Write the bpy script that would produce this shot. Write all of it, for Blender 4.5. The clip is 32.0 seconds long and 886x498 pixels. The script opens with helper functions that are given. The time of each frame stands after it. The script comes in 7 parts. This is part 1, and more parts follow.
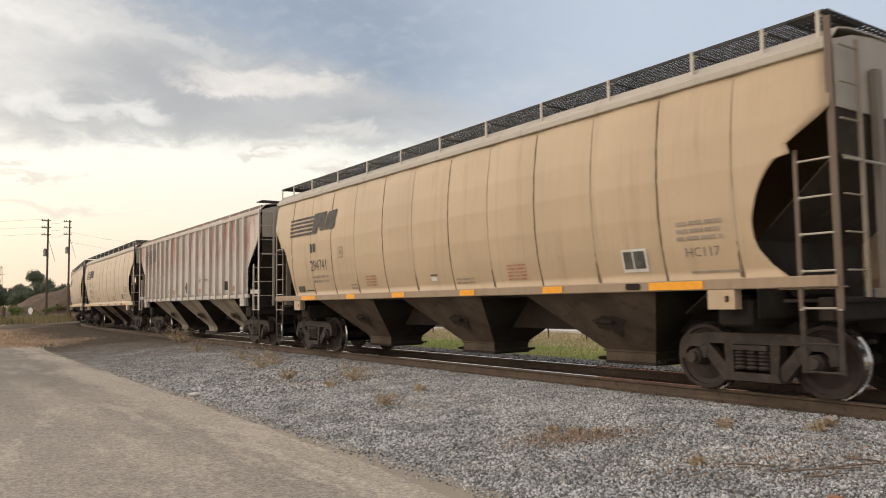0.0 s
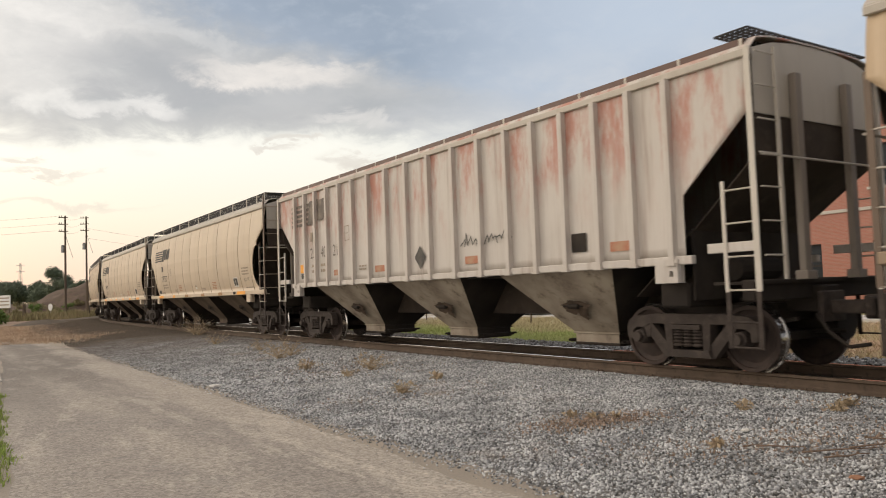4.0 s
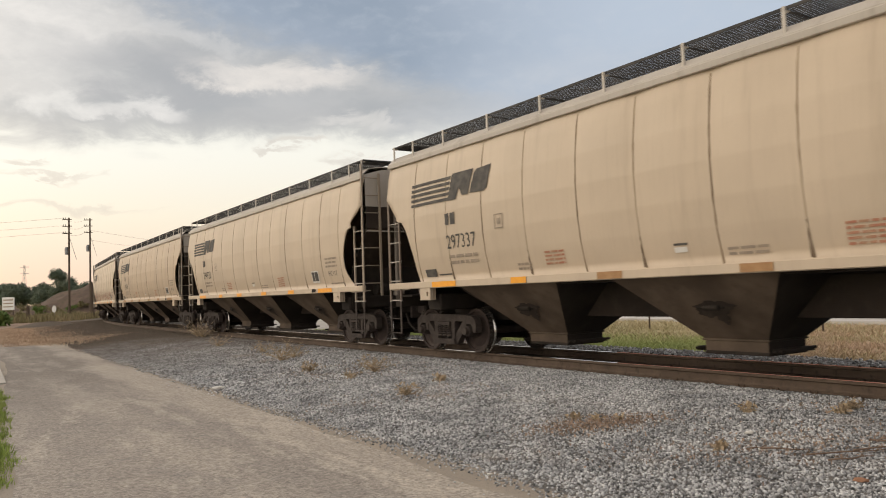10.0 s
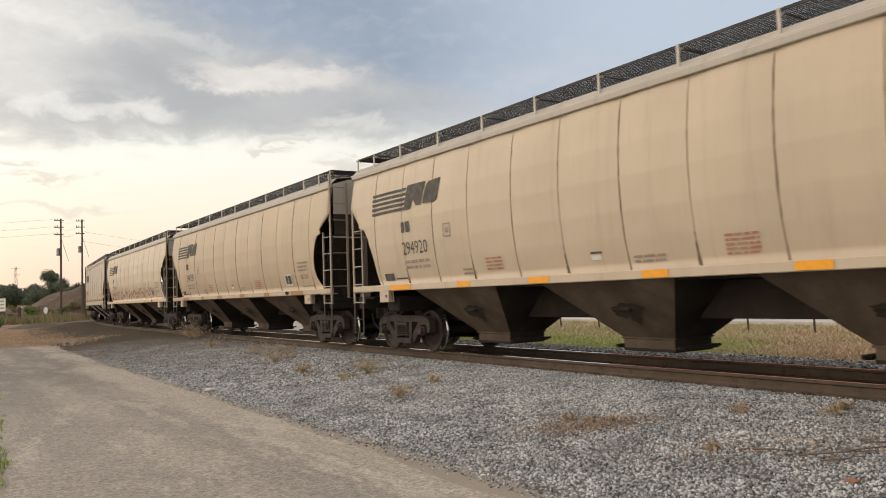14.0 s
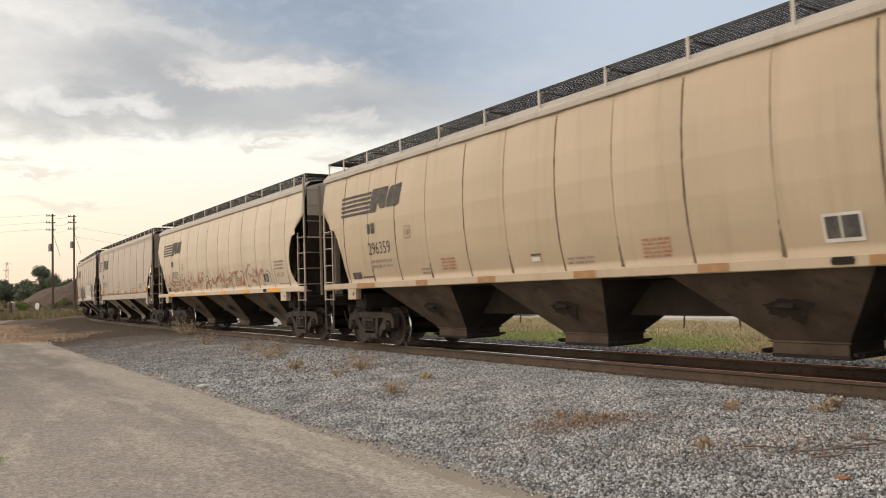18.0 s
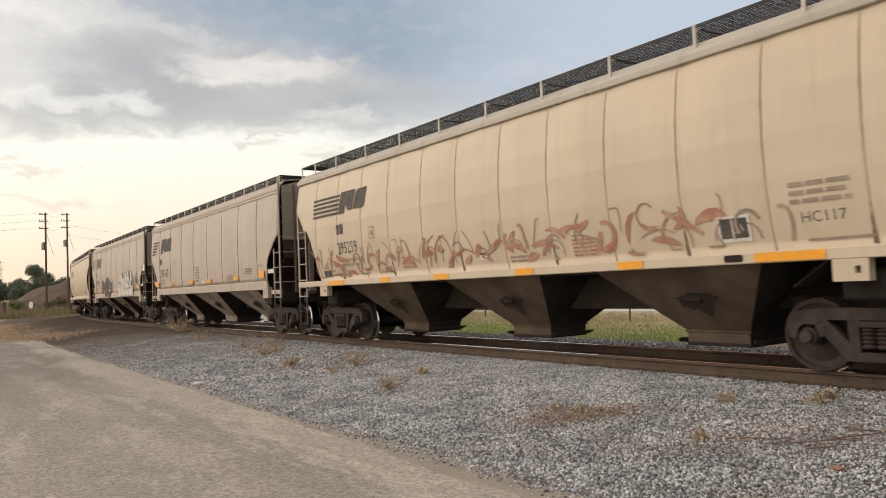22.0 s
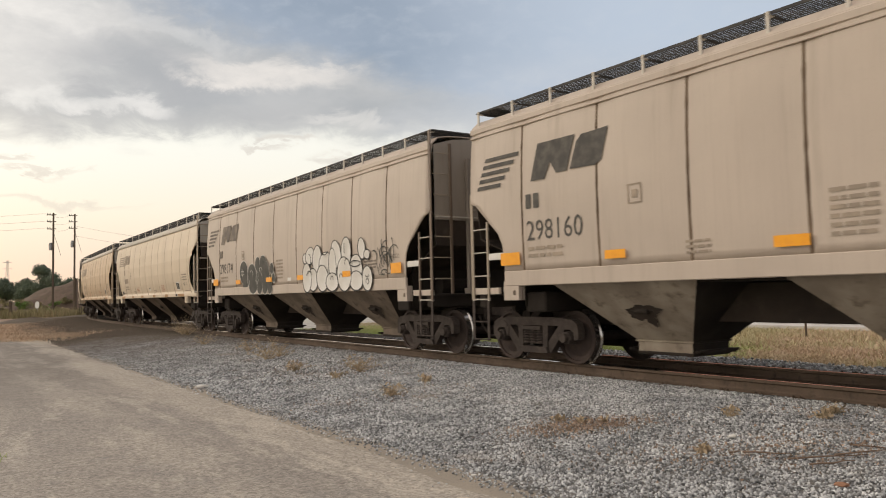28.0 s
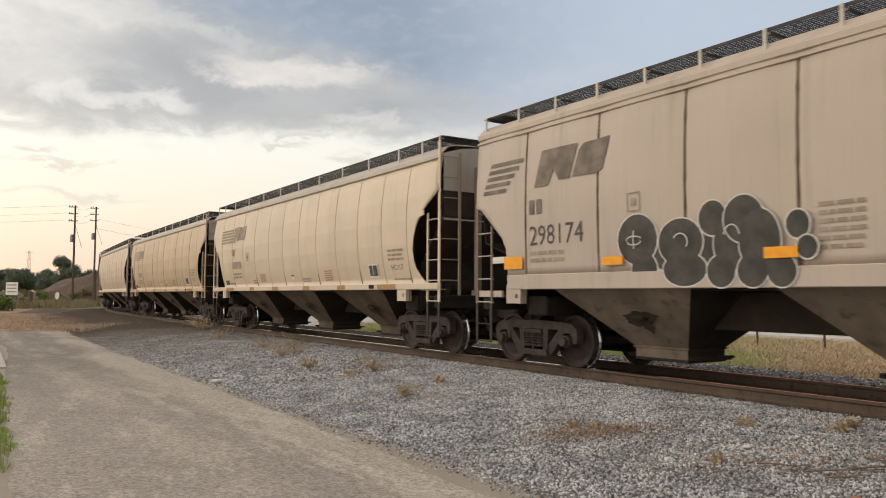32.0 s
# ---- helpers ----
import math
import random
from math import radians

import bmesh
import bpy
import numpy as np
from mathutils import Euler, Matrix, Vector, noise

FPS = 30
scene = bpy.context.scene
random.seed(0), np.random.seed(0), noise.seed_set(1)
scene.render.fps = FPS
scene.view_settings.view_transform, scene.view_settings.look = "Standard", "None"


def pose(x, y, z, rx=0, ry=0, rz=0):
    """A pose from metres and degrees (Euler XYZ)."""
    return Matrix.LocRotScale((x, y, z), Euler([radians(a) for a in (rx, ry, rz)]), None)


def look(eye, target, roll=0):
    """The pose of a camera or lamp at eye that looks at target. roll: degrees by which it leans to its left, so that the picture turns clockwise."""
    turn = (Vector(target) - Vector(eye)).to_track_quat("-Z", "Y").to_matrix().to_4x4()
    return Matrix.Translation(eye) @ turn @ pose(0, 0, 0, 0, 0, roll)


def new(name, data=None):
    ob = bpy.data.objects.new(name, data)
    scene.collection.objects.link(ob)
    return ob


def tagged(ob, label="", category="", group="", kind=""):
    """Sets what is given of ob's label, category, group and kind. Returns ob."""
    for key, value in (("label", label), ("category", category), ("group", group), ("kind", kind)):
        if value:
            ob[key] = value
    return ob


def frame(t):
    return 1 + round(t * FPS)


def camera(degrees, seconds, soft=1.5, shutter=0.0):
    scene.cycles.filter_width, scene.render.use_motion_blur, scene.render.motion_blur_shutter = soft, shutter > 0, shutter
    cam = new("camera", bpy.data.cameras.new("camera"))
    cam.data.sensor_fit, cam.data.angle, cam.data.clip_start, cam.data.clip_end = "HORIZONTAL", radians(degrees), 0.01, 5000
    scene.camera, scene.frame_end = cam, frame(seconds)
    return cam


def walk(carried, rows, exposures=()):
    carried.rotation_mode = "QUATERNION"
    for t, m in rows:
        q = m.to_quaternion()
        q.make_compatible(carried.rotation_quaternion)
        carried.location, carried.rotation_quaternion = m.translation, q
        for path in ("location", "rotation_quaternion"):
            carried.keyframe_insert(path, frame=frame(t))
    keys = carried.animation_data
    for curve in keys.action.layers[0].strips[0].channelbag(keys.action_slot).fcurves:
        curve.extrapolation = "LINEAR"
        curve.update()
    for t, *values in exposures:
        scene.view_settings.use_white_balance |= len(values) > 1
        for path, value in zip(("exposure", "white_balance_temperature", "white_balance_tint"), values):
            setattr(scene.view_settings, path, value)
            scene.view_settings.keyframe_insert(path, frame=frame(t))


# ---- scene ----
cam = camera(60.66, 32.0, soft=1.0, shutter=0.28)
EYE = 1.667
PATH = [
    (0, 94.103, 0.789, -0.852),
    (0.5, 94.130, 0.685, -0.737),
    (1, 93.790, 0.946, -0.696),
    (1.5, 93.506, 1.236, -0.480),
    (2, 93.390, 1.573, -0.218),
    (2.5, 93.342, 1.823, -0.040),
    (3, 93.281, 1.975, 0.113),
    (3.5, 93.198, 1.985, 0.312),
    (5.5, 93.267, 2.111, 0.173),
    (6, 93.277, 2.079, 0.293),
    (6.5, 93.330, 2.002, 0.493),
    (7, 93.461, 1.910, 0.573),
    (7.5, 93.492, 1.860, 0.623),
    (8, 93.499, 1.845, 0.624),
    (8.5, 93.405, 1.837, 0.518),
    (9, 93.278, 1.893, 0.467),
    (9.5, 93.305, 1.998, 0.495),
    (10, 93.364, 1.992, 0.519),
    (10.5, 93.378, 2.026, 0.544),
    (11, 93.342, 1.915, 0.572),
    (11.5, 93.278, 1.816, 0.634),
    (12, 93.246, 1.797, 0.542),
    (12.5, 93.281, 1.740, 0.290),
    (13, 93.340, 1.868, 0.110),
    (13.5, 93.377, 1.957, 0.063),
    (14, 93.447, 1.991, 0.023),
    (14.5, 93.514, 1.981, -0.013),
    (16.5, 93.212, 1.862, -0.177),
    (17, 93.237, 1.908, -0.371),
    (17.5, 93.226, 1.893, -0.469),
    (18, 93.192, 1.825, -0.485),
    (18.5, 93.209, 1.807, -0.587),
    (19, 93.331, 1.949, -0.685),
    (19.5, 93.277, 2.036, -0.760),
    (20, 93.205, 2.059, -0.852),
    (20.5, 93.097, 2.118, -0.856),
    (21, 93.031, 2.225, -0.863),
    (21.5, 92.973, 2.320, -0.850),
    (22, 92.820, 2.328, -0.863),
    (22.5, 92.612, 2.256, -0.892),
    (23, 92.478, 2.233, -0.898),
    (23.5, 92.508, 2.212, -0.887),
    (24, 92.467, 2.204, -0.893),
    (24.5, 92.420, 2.066, -0.914),
    (25, 92.443, 2.024, -0.831),
    (25.5, 92.352, 2.005, -0.743),
    (27.5, 93.076, 1.473, -0.616),
    (28, 93.401, 1.268, -0.482),
    (28.5, 93.411, 0.726, -0.237),
    (29, 93.314, 0.596, 0.324),
    (29.5, 93.184, 0.565, 0.753),
    (30, 92.985, 0.368, 0.877),
    (30.5, 93.131, 0.191, 0.785),
    (31, 93.382, 0.295, 0.729),
    (31.5, 93.485, 0.339, 0.649),
    (32, 93.509, -0.250, 0.696),
]
# the film's camera dims a little when much pale steel fills its view, and brightens for dark gaps
EXPOSURE = [(0, -0.05), (1, -0.12), (2, -0.08), (3, -0.05), (6, -0.09), (7.3, -0.05), (9, -0.05), (10, -0.14), (11, -0.08), (12, -0.02), (13, -0.03), (14, -0.09), (16.5, -0.04), (18, -0.06), (19, -0.11), (21, -0.04), (22, -0.05), (24, -0.12), (25, -0.03), (28, -0.11), (30, -0.02), (31, -0.12), (32, -0.12)]
walk(cam, [(t, pose(0, 0, EYE, rx, ry, rz)) for t, rx, ry, rz in PATH], EXPOSURE)

# ---- world, sun ----


def sky_world():
    w = bpy.data.worlds.new("evening_sky")
    scene.world = w
    w.use_nodes = True
    nt = w.node_tree
    nt.nodes.clear()
    N, L = nt.nodes.new, nt.links.new

    def math_node(op, a, b=None, c=None):
        n = N("ShaderNodeMath")
        n.operation = op
        for i, v in enumerate((a, b, c)):
            if v is None:
                continue
            if isinstance(v, (int, float)):
                n.inputs[i].default_value = v
            else:
                L(v, n.inputs[i])
        return n.outputs[0]

    def mix(f, a, b):
        n = N("ShaderNodeMix")
        n.data_type = "RGBA"
        for sock, v in ((n.inputs[0], f), (n.inputs[6], a), (n.inputs[7], b)):
            if isinstance(v, (int, float)):
                sock.default_value = v
            elif isinstance(v, tuple):
                sock.default_value = (*v, 1)
            else:
                L(v, sock)
        return n.outputs[2]

    def smooth(v, lo, hi):
        n = N("ShaderNodeMapRange")
        n.interpolation_type = "SMOOTHSTEP"
        L(v, n.inputs[0])
        n.inputs[1].default_value, n.inputs[2].default_value = lo, hi
        return n.outputs[0]

    co = N("ShaderNodeTexCoord")
    sep = N("ShaderNodeSeparateXYZ")
    L(co.outputs["Generated"], sep.inputs[0])
    az = math_node("ARCTAN2", sep.outputs[0], sep.outputs[1])
    el = math_node("ARCSINE", sep.outputs[2])
    cmb = N("ShaderNodeCombineXYZ")
    L(math_node("MULTIPLY", az, 3.4), cmb.inputs[0])
    L(math_node("MULTIPLY", el, 7.0), cmb.inputs[1])

    def noise_tex(scale, detail, rough, seed, distort=0.0):
        n = N("ShaderNodeTexNoise")
        n.noise_dimensions = "4D"
        n.inputs["W"].default_value = seed
        n.inputs["Scale"].default_value = scale
        n.inputs["Detail"].default_value = detail
        n.inputs["Roughness"].default_value = rough
        n.inputs["Distortion"].default_value = distort
        L(cmb.outputs[0], n.inputs["Vector"])
        return n.outputs[0]

    big = noise_tex(1.5, 6, 0.55, 3.2, 0.3)
    fine = noise_tex(3.6, 8, 0.62, 7.7, 0.6)
    soft = noise_tex(0.8, 3, 0.5, 11.3)
    puff = noise_tex(7.5, 7, 0.6, 2.4, 0.4)
    mott = noise_tex(2.3, 7, 0.58, 5.1, 0.5)
    dx = math_node("ADD", math_node("MULTIPLY", math_node("SUBTRACT", big, 0.5), 0.20), math_node("MULTIPLY", math_node("SUBTRACT", fine, 0.5), 0.16))
    dy = math_node("ADD", math_node("MULTIPLY", math_node("SUBTRACT", soft, 0.5), 0.04), math_node("MULTIPLY", math_node("SUBTRACT", fine, 0.5), 0.075))
    azw, elw = math_node("ADD", az, dx), math_node("ADD", el, dy)

    def cloud(a0, e0, ra, re, tilt=0.0):
        """A soft-edged lobe of cloud, 1 inside, 0 outside."""
        a = math_node("SUBTRACT", azw, a0)
        e = math_node("SUBTRACT", math_node("SUBTRACT", elw, e0), math_node("MULTIPLY", a, tilt))
        q = math_node("ADD", math_node("POWER", math_node("ABSOLUTE", math_node("DIVIDE", a, ra)), 2.0), math_node("POWER", math_node("ABSOLUTE", math_node("DIVIDE", e, re)), 2.0))
        body = math_node("SUBTRACT", 1.0, smooth(q, 0.0, 1.5))
        grain = math_node("ADD", math_node("MULTIPLY", math_node("SUBTRACT", fine, 0.5), 1.2), math_node("MULTIPLY", math_node("SUBTRACT", puff, 0.5), 1.2))
        return math_node("MULTIPLY", body, smooth(math_node("ADD", math_node("MULTIPLY", body, 0.8), grain), -0.45, 1.55))

    sky = N("ShaderNodeTexSky")
    sky.sky_type = "NISHITA"
    sky.sun_disc = False
    sky.sun_elevation, sky.sun_rotation = radians(14), radians(-48)
    scale_n = N("ShaderNodeVectorMath")
    scale_n.operation = "SCALE"
    L(sky.outputs[0], scale_n.inputs[0])
    scale_n.inputs["Scale"].default_value = 0.012
    # cream glow low over the horizon, turning to hazy blue-grey towards the right and above
    low = mix(smooth(el, 0.0, 0.12), (0.80, 0.60, 0.51), (0.97, 0.86, 0.69))
    low = mix(smooth(el, 0.08, 0.20), low, (1.00, 0.97, 0.87))
    low = mix(smooth(az, -0.16, 0.30), low, (0.55, 0.57, 0.60))
    # warm grey cloud, and slate blue above a slanting edge, paling towards the right
    high = mix(smooth(mott, 0.32, 0.70), (0.435, 0.445, 0.452), (0.57, 0.56, 0.55))
    high = mix(math_node("MULTIPLY", smooth(puff, 0.45, 0.75), 0.30), high, (0.63, 0.62, 0.61))
    slate = mix(smooth(soft, 0.35, 0.65), (0.31, 0.37, 0.455), (0.38, 0.435, 0.52))
    slate = mix(smooth(az, -0.10, 0.30), slate, (0.54, 0.61, 0.71))
    slate = mix(math_node("MULTIPLY", smooth(puff, 0.42, 0.80), 0.28), slate, (0.62, 0.66, 0.72))
    edge = math_node("ADD", elw, math_node("MULTIPLY", az, 0.27))
    high = mix(smooth(edge, 0.238, 0.292), high, slate)
    right = mix(smooth(mott, 0.35, 0.65), (0.50, 0.56, 0.65), (0.60, 0.63, 0.68))
    high = mix(math_node("MULTIPLY", smooth(az, -0.10, 0.20), smooth(el, 0.33, 0.25)), high, right)
    col = mix(smooth(elw, 0.180, 0.236), low, high)

    def bank(strength, lobe, colour):
        return mix(math_node("MULTIPLY", lobe, strength), col, colour)
    # bright open cloud in the upper corner, grey banks, and sunlit breaks
    col = bank(0.95, cloud(-0.53, 0.345, 0.19, 0.065), (0.92, 0.88, 0.83))
    col = bank(0.75, cloud(-0.56, 0.275, 0.13, 0.060), (0.84, 0.81, 0.77))
    col = bank(0.55, cloud(-0.31, 0.330, 0.08, 0.022, tilt=-0.25), (0.72, 0.71, 0.70))
    col = bank(0.80, cloud(-0.37, 0.280, 0.16, 0.040, tilt=-0.15), (0.42, 0.42, 0.435))
    col = bank(0.95, cloud(-0.22, 0.284, 0.15, 0.020, tilt=-0.05), (0.93, 0.86, 0.79))
    col = bank(0.50, cloud(-0.15, 0.250, 0.22, 0.024), (0.47, 0.47, 0.475))
    col = bank(0.75, cloud(-0.29, 0.222, 0.30, 0.026), (0.49, 0.48, 0.475))
    col = bank(0.55, cloud(-0.50, 0.208, 0.08, 0.018), (0.54, 0.52, 0.51))
    col = bank(0.80, cloud(-0.40, 0.238, 0.075, 0.017), (0.98, 0.94, 0.89))
    col = bank(0.75, cloud(-0.49, 0.240, 0.06, 0.020), (0.95, 0.92, 0.87))
    col = bank(0.60, cloud(-0.10, 0.225, 0.06, 0.012), (0.92, 0.87, 0.81))
    col = bank(0.50, cloud(0.06, 0.225, 0.15, 0.050), (0.58, 0.59, 0.61))
    # torn shreds below the bank
    for a, e, ra, re in ((-0.195, 0.196, 0.035, 0.006), (-0.225, 0.184, 0.025, 0.005), (-0.120, 0.172, 0.060, 0.012), (-0.475, 0.156, 0.060, 0.005), (-0.495, 0.172, 0.030, 0.005), (-0.46, 0.115, 0.10, 0.006)):
        col = bank(0.85, cloud(a, e, ra, re), (0.68, 0.61, 0.54))
    # overhead and behind: an even bright overcast
    # brighter towards the sunset on the left, duller towards the right
    dome = mix(smooth(sep.outputs[0], -0.75, 0.65), (1.42, 1.26, 1.10), (0.44, 0.44, 0.47))
    over = mix(smooth(el, 0.45, 0.80), col, dome)
    behind = smooth(math_node("MULTIPLY", sep.outputs[1], -1.0), -0.30, 0.25)
    over = mix(behind, over, dome)
    aside = smooth(math_node("ABSOLUTE", az), 0.62, 1.0)
    over = mix(aside, over, dome)
    add = N("ShaderNodeVectorMath")
    add.operation = "ADD"
    L(over, add.inputs[0])
    L(scale_n.outputs[0], add.inputs[1])
    bg = N("ShaderNodeBackground")
    L(add.outputs[0], bg.inputs[0])
    bg.inputs[1].default_value = 1.0
    out = N("ShaderNodeOutputWorld")
    L(bg.outputs[0], out.inputs[0])


sky_world()
sun = new("sun", bpy.data.lights.new("sun", "SUN"))
sun.data.energy, sun.data.angle, sun.data.color = 0.7, radians(24), (1.0, 0.87, 0.70)
sun.matrix_world = look((-40, 30, 22), (0, 12, 1))

# ---- materials ----
MATS = {}


def ramp_mix(nt, fac, a, b):
    n = nt.nodes.new("ShaderNodeMix")
    n.data_type = "RGBA"
    for sock, v in ((n.inputs[0], fac), (n.inputs[6], a), (n.inputs[7], b)):
        if isinstance(v, (int, float)):
            sock.default_value = v
        elif isinstance(v, tuple):
            sock.default_value = (*v, 1)
        else:
            nt.links.new(v, sock)
    return n.outputs[2]


def step(nt, v, lo, hi):
    n = nt.nodes.new("ShaderNodeMapRange")
    n.interpolation_type = "SMOOTHSTEP"
    nt.links.new(v, n.inputs[0])
    n.inputs[1].default_value, n.inputs[2].default_value = lo, hi
    return n.outputs[0]


def noise_out(nt, scale, detail=5, rough=0.55, stretch=(1, 1, 1), coords="Object", shift=0.0):
    co = nt.nodes.new("ShaderNodeTexCoord")
    mp = nt.nodes.new("ShaderNodeMapping")
    mp.inputs["Scale"].default_value = stretch
    mp.inputs["Location"].default_value = (shift, shift * 0.7, shift * 0.3)
    nt.links.new(co.outputs[coords], mp.inputs[0])
    n = nt.nodes.new("ShaderNodeTexNoise")
    n.inputs["Scale"].default_value, n.inputs["Detail"].default_value, n.inputs["Roughness"].default_value = scale, detail, rough
    nt.links.new(mp.outputs[0], n.inputs["Vector"])
    return n.outputs[0]


def mat(name, base, second=None, scale=3.0, rough=0.8, metal=0.0, bump=0.0, bump_scale=None, stretch=(1, 1, 1), third=None,
        third_scale=20.0, lo=0.35, hi=0.7, coords="Object", island=0.0, rnd=0.0, spec=0.3):
    """A worn surface: base colour broken by a second at one scale and a third at another."""
    m = bpy.data.materials.new(name)
    m.use_nodes = True
    nt = m.node_tree
    b = nt.nodes["Principled BSDF"]
    b.inputs["Roughness"].default_value, b.inputs["Metallic"].default_value = rough, metal
    b.inputs["Specular IOR Level"].default_value = spec
    col = base
    if second:
        col = ramp_mix(nt, step(nt, noise_out(nt, scale, stretch=stretch, coords=coords), lo, hi), base, second)
    if third:
        f = step(nt, noise_out(nt, third_scale, 6, 0.65, stretch=stretch, coords=coords, shift=3.1), 0.5, 0.78)
        col = ramp_mix(nt, f, col if not isinstance(col, tuple) else col, third)
    if island or rnd:
        if island:
            src = nt.nodes.new("ShaderNodeNewGeometry").outputs["Random Per Island"]
        else:
            src = nt.nodes.new("ShaderNodeObjectInfo").outputs["Random"]
        amp = island or rnd
        mr = nt.nodes.new("ShaderNodeMapRange")
        nt.links.new(src, mr.inputs[0])
        mr.inputs[3].default_value, mr.inputs[4].default_value = 1 - amp, 1 + amp
        hsv = nt.nodes.new("ShaderNodeHueSaturation")
        nt.links.new(mr.outputs[0], hsv.inputs["Value"])
        if isinstance(col, tuple):
            hsv.inputs["Color"].default_value = (*col, 1)
        else:
            nt.links.new(col, hsv.inputs["Color"])
        col = hsv.outputs[0]
    if isinstance(col, tuple):
        b.inputs["Base Color"].default_value = (*col, 1)
    else:
        nt.links.new(col, b.inputs["Base Color"])
    if bump:
        bp = nt.nodes.new("ShaderNodeBump")
        bp.inputs["Strength"].default_value, bp.inputs["Distance"].default_value = bump, 0.02
        nt.links.new(noise_out(nt, bump_scale or scale * 4, 6, 0.6, coords=coords), bp.inputs["Height"])
        nt.links.new(bp.outputs[0], b.inputs["Normal"])
    MATS[name] = m
    return m


def car_paint(name, base, dirt, streak=0.5, rust=None, rust_amount=0.0):
    """Weathered enamel on steel: broad fading, vertical rain streaks, fine grime, and worn-through primer where rust is given."""
    m = bpy.data.materials.new(name)
    m.use_nodes = True
    nt = m.node_tree
    b = nt.nodes["Principled BSDF"]
    b.inputs["Roughness"].default_value = 0.5
    b.inputs["Specular IOR Level"].default_value = 0.4
    fade = step(nt, noise_out(nt, 0.55, 4), 0.3, 0.75)
    col = ramp_mix(nt, fade, base, tuple(c * 0.88 for c in base))
    st = step(nt, noise_out(nt, 2.4, 5, 0.6, stretch=(1.6, 1, 0.12)), 0.50, 0.80)
    m1 = nt.nodes.new("ShaderNodeMath")
    m1.operation = "MULTIPLY"
    m1.inputs[1].default_value = streak
    nt.links.new(st, m1.inputs[0])
    col = ramp_mix(nt, m1.outputs[0], col, dirt)
    fine = nt.nodes.new("ShaderNodeMath")
    fine.operation = "MULTIPLY"
    fine.inputs[1].default_value = 0.36 * streak
    nt.links.new(step(nt, noise_out(nt, 7.5, 5, 0.65, stretch=(2.6, 1, 0.09), shift=5.0), 0.48, 0.78), fine.inputs[0])
    col = ramp_mix(nt, fine.outputs[0], col, dirt)
    gr = step(nt, noise_out(nt, 30, 6, 0.7), 0.55, 0.85)
    m2 = nt.nodes.new("ShaderNodeMath")
    m2.operation = "MULTIPLY"
    m2.inputs[1].default_value = 0.35
    nt.links.new(gr, m2.inputs[0])
    col = ramp_mix(nt, m2.outputs[0], col, dirt)
    if rust:
        co = nt.nodes.new("ShaderNodeTexCoord")
        sp = nt.nodes.new("ShaderNodeSeparateXYZ")
        nt.links.new(co.outputs["Object"], sp.inputs[0])
        high = step(nt, sp.outputs[2], 2.0, 3.7)
        patch = step(nt, noise_out(nt, 1.5, 6, 0.68, stretch=(1.3, 1, 0.42), shift=1.7), 0.45, 0.68)
        m3 = nt.nodes.new("ShaderNodeMath")
        m3.operation = "MULTIPLY"
        nt.links.new(high, m3.inputs[0])
        nt.links.new(patch, m3.inputs[1])
        m4 = nt.nodes.new("ShaderNodeMath")
        m4.operation = "MULTIPLY"
        m4.inputs[1].default_value = rust_amount
        nt.links.new(m3.outputs[0], m4.inputs[0])
        col = ramp_mix(nt, m4.outputs[0], col, rust)
    nt.links.new(col, b.inputs["Base Color"])
    bp = nt.nodes.new("ShaderNodeBump")
    bp.inputs["Strength"].default_value, bp.inputs["Distance"].default_value = 0.12, 0.02
    nt.links.new(noise_out(nt, 2.2, 3, 0.5), bp.inputs["Height"])
    nt.links.new(bp.outputs[0], b.inputs["Normal"])
    MATS[name] = m
    return m


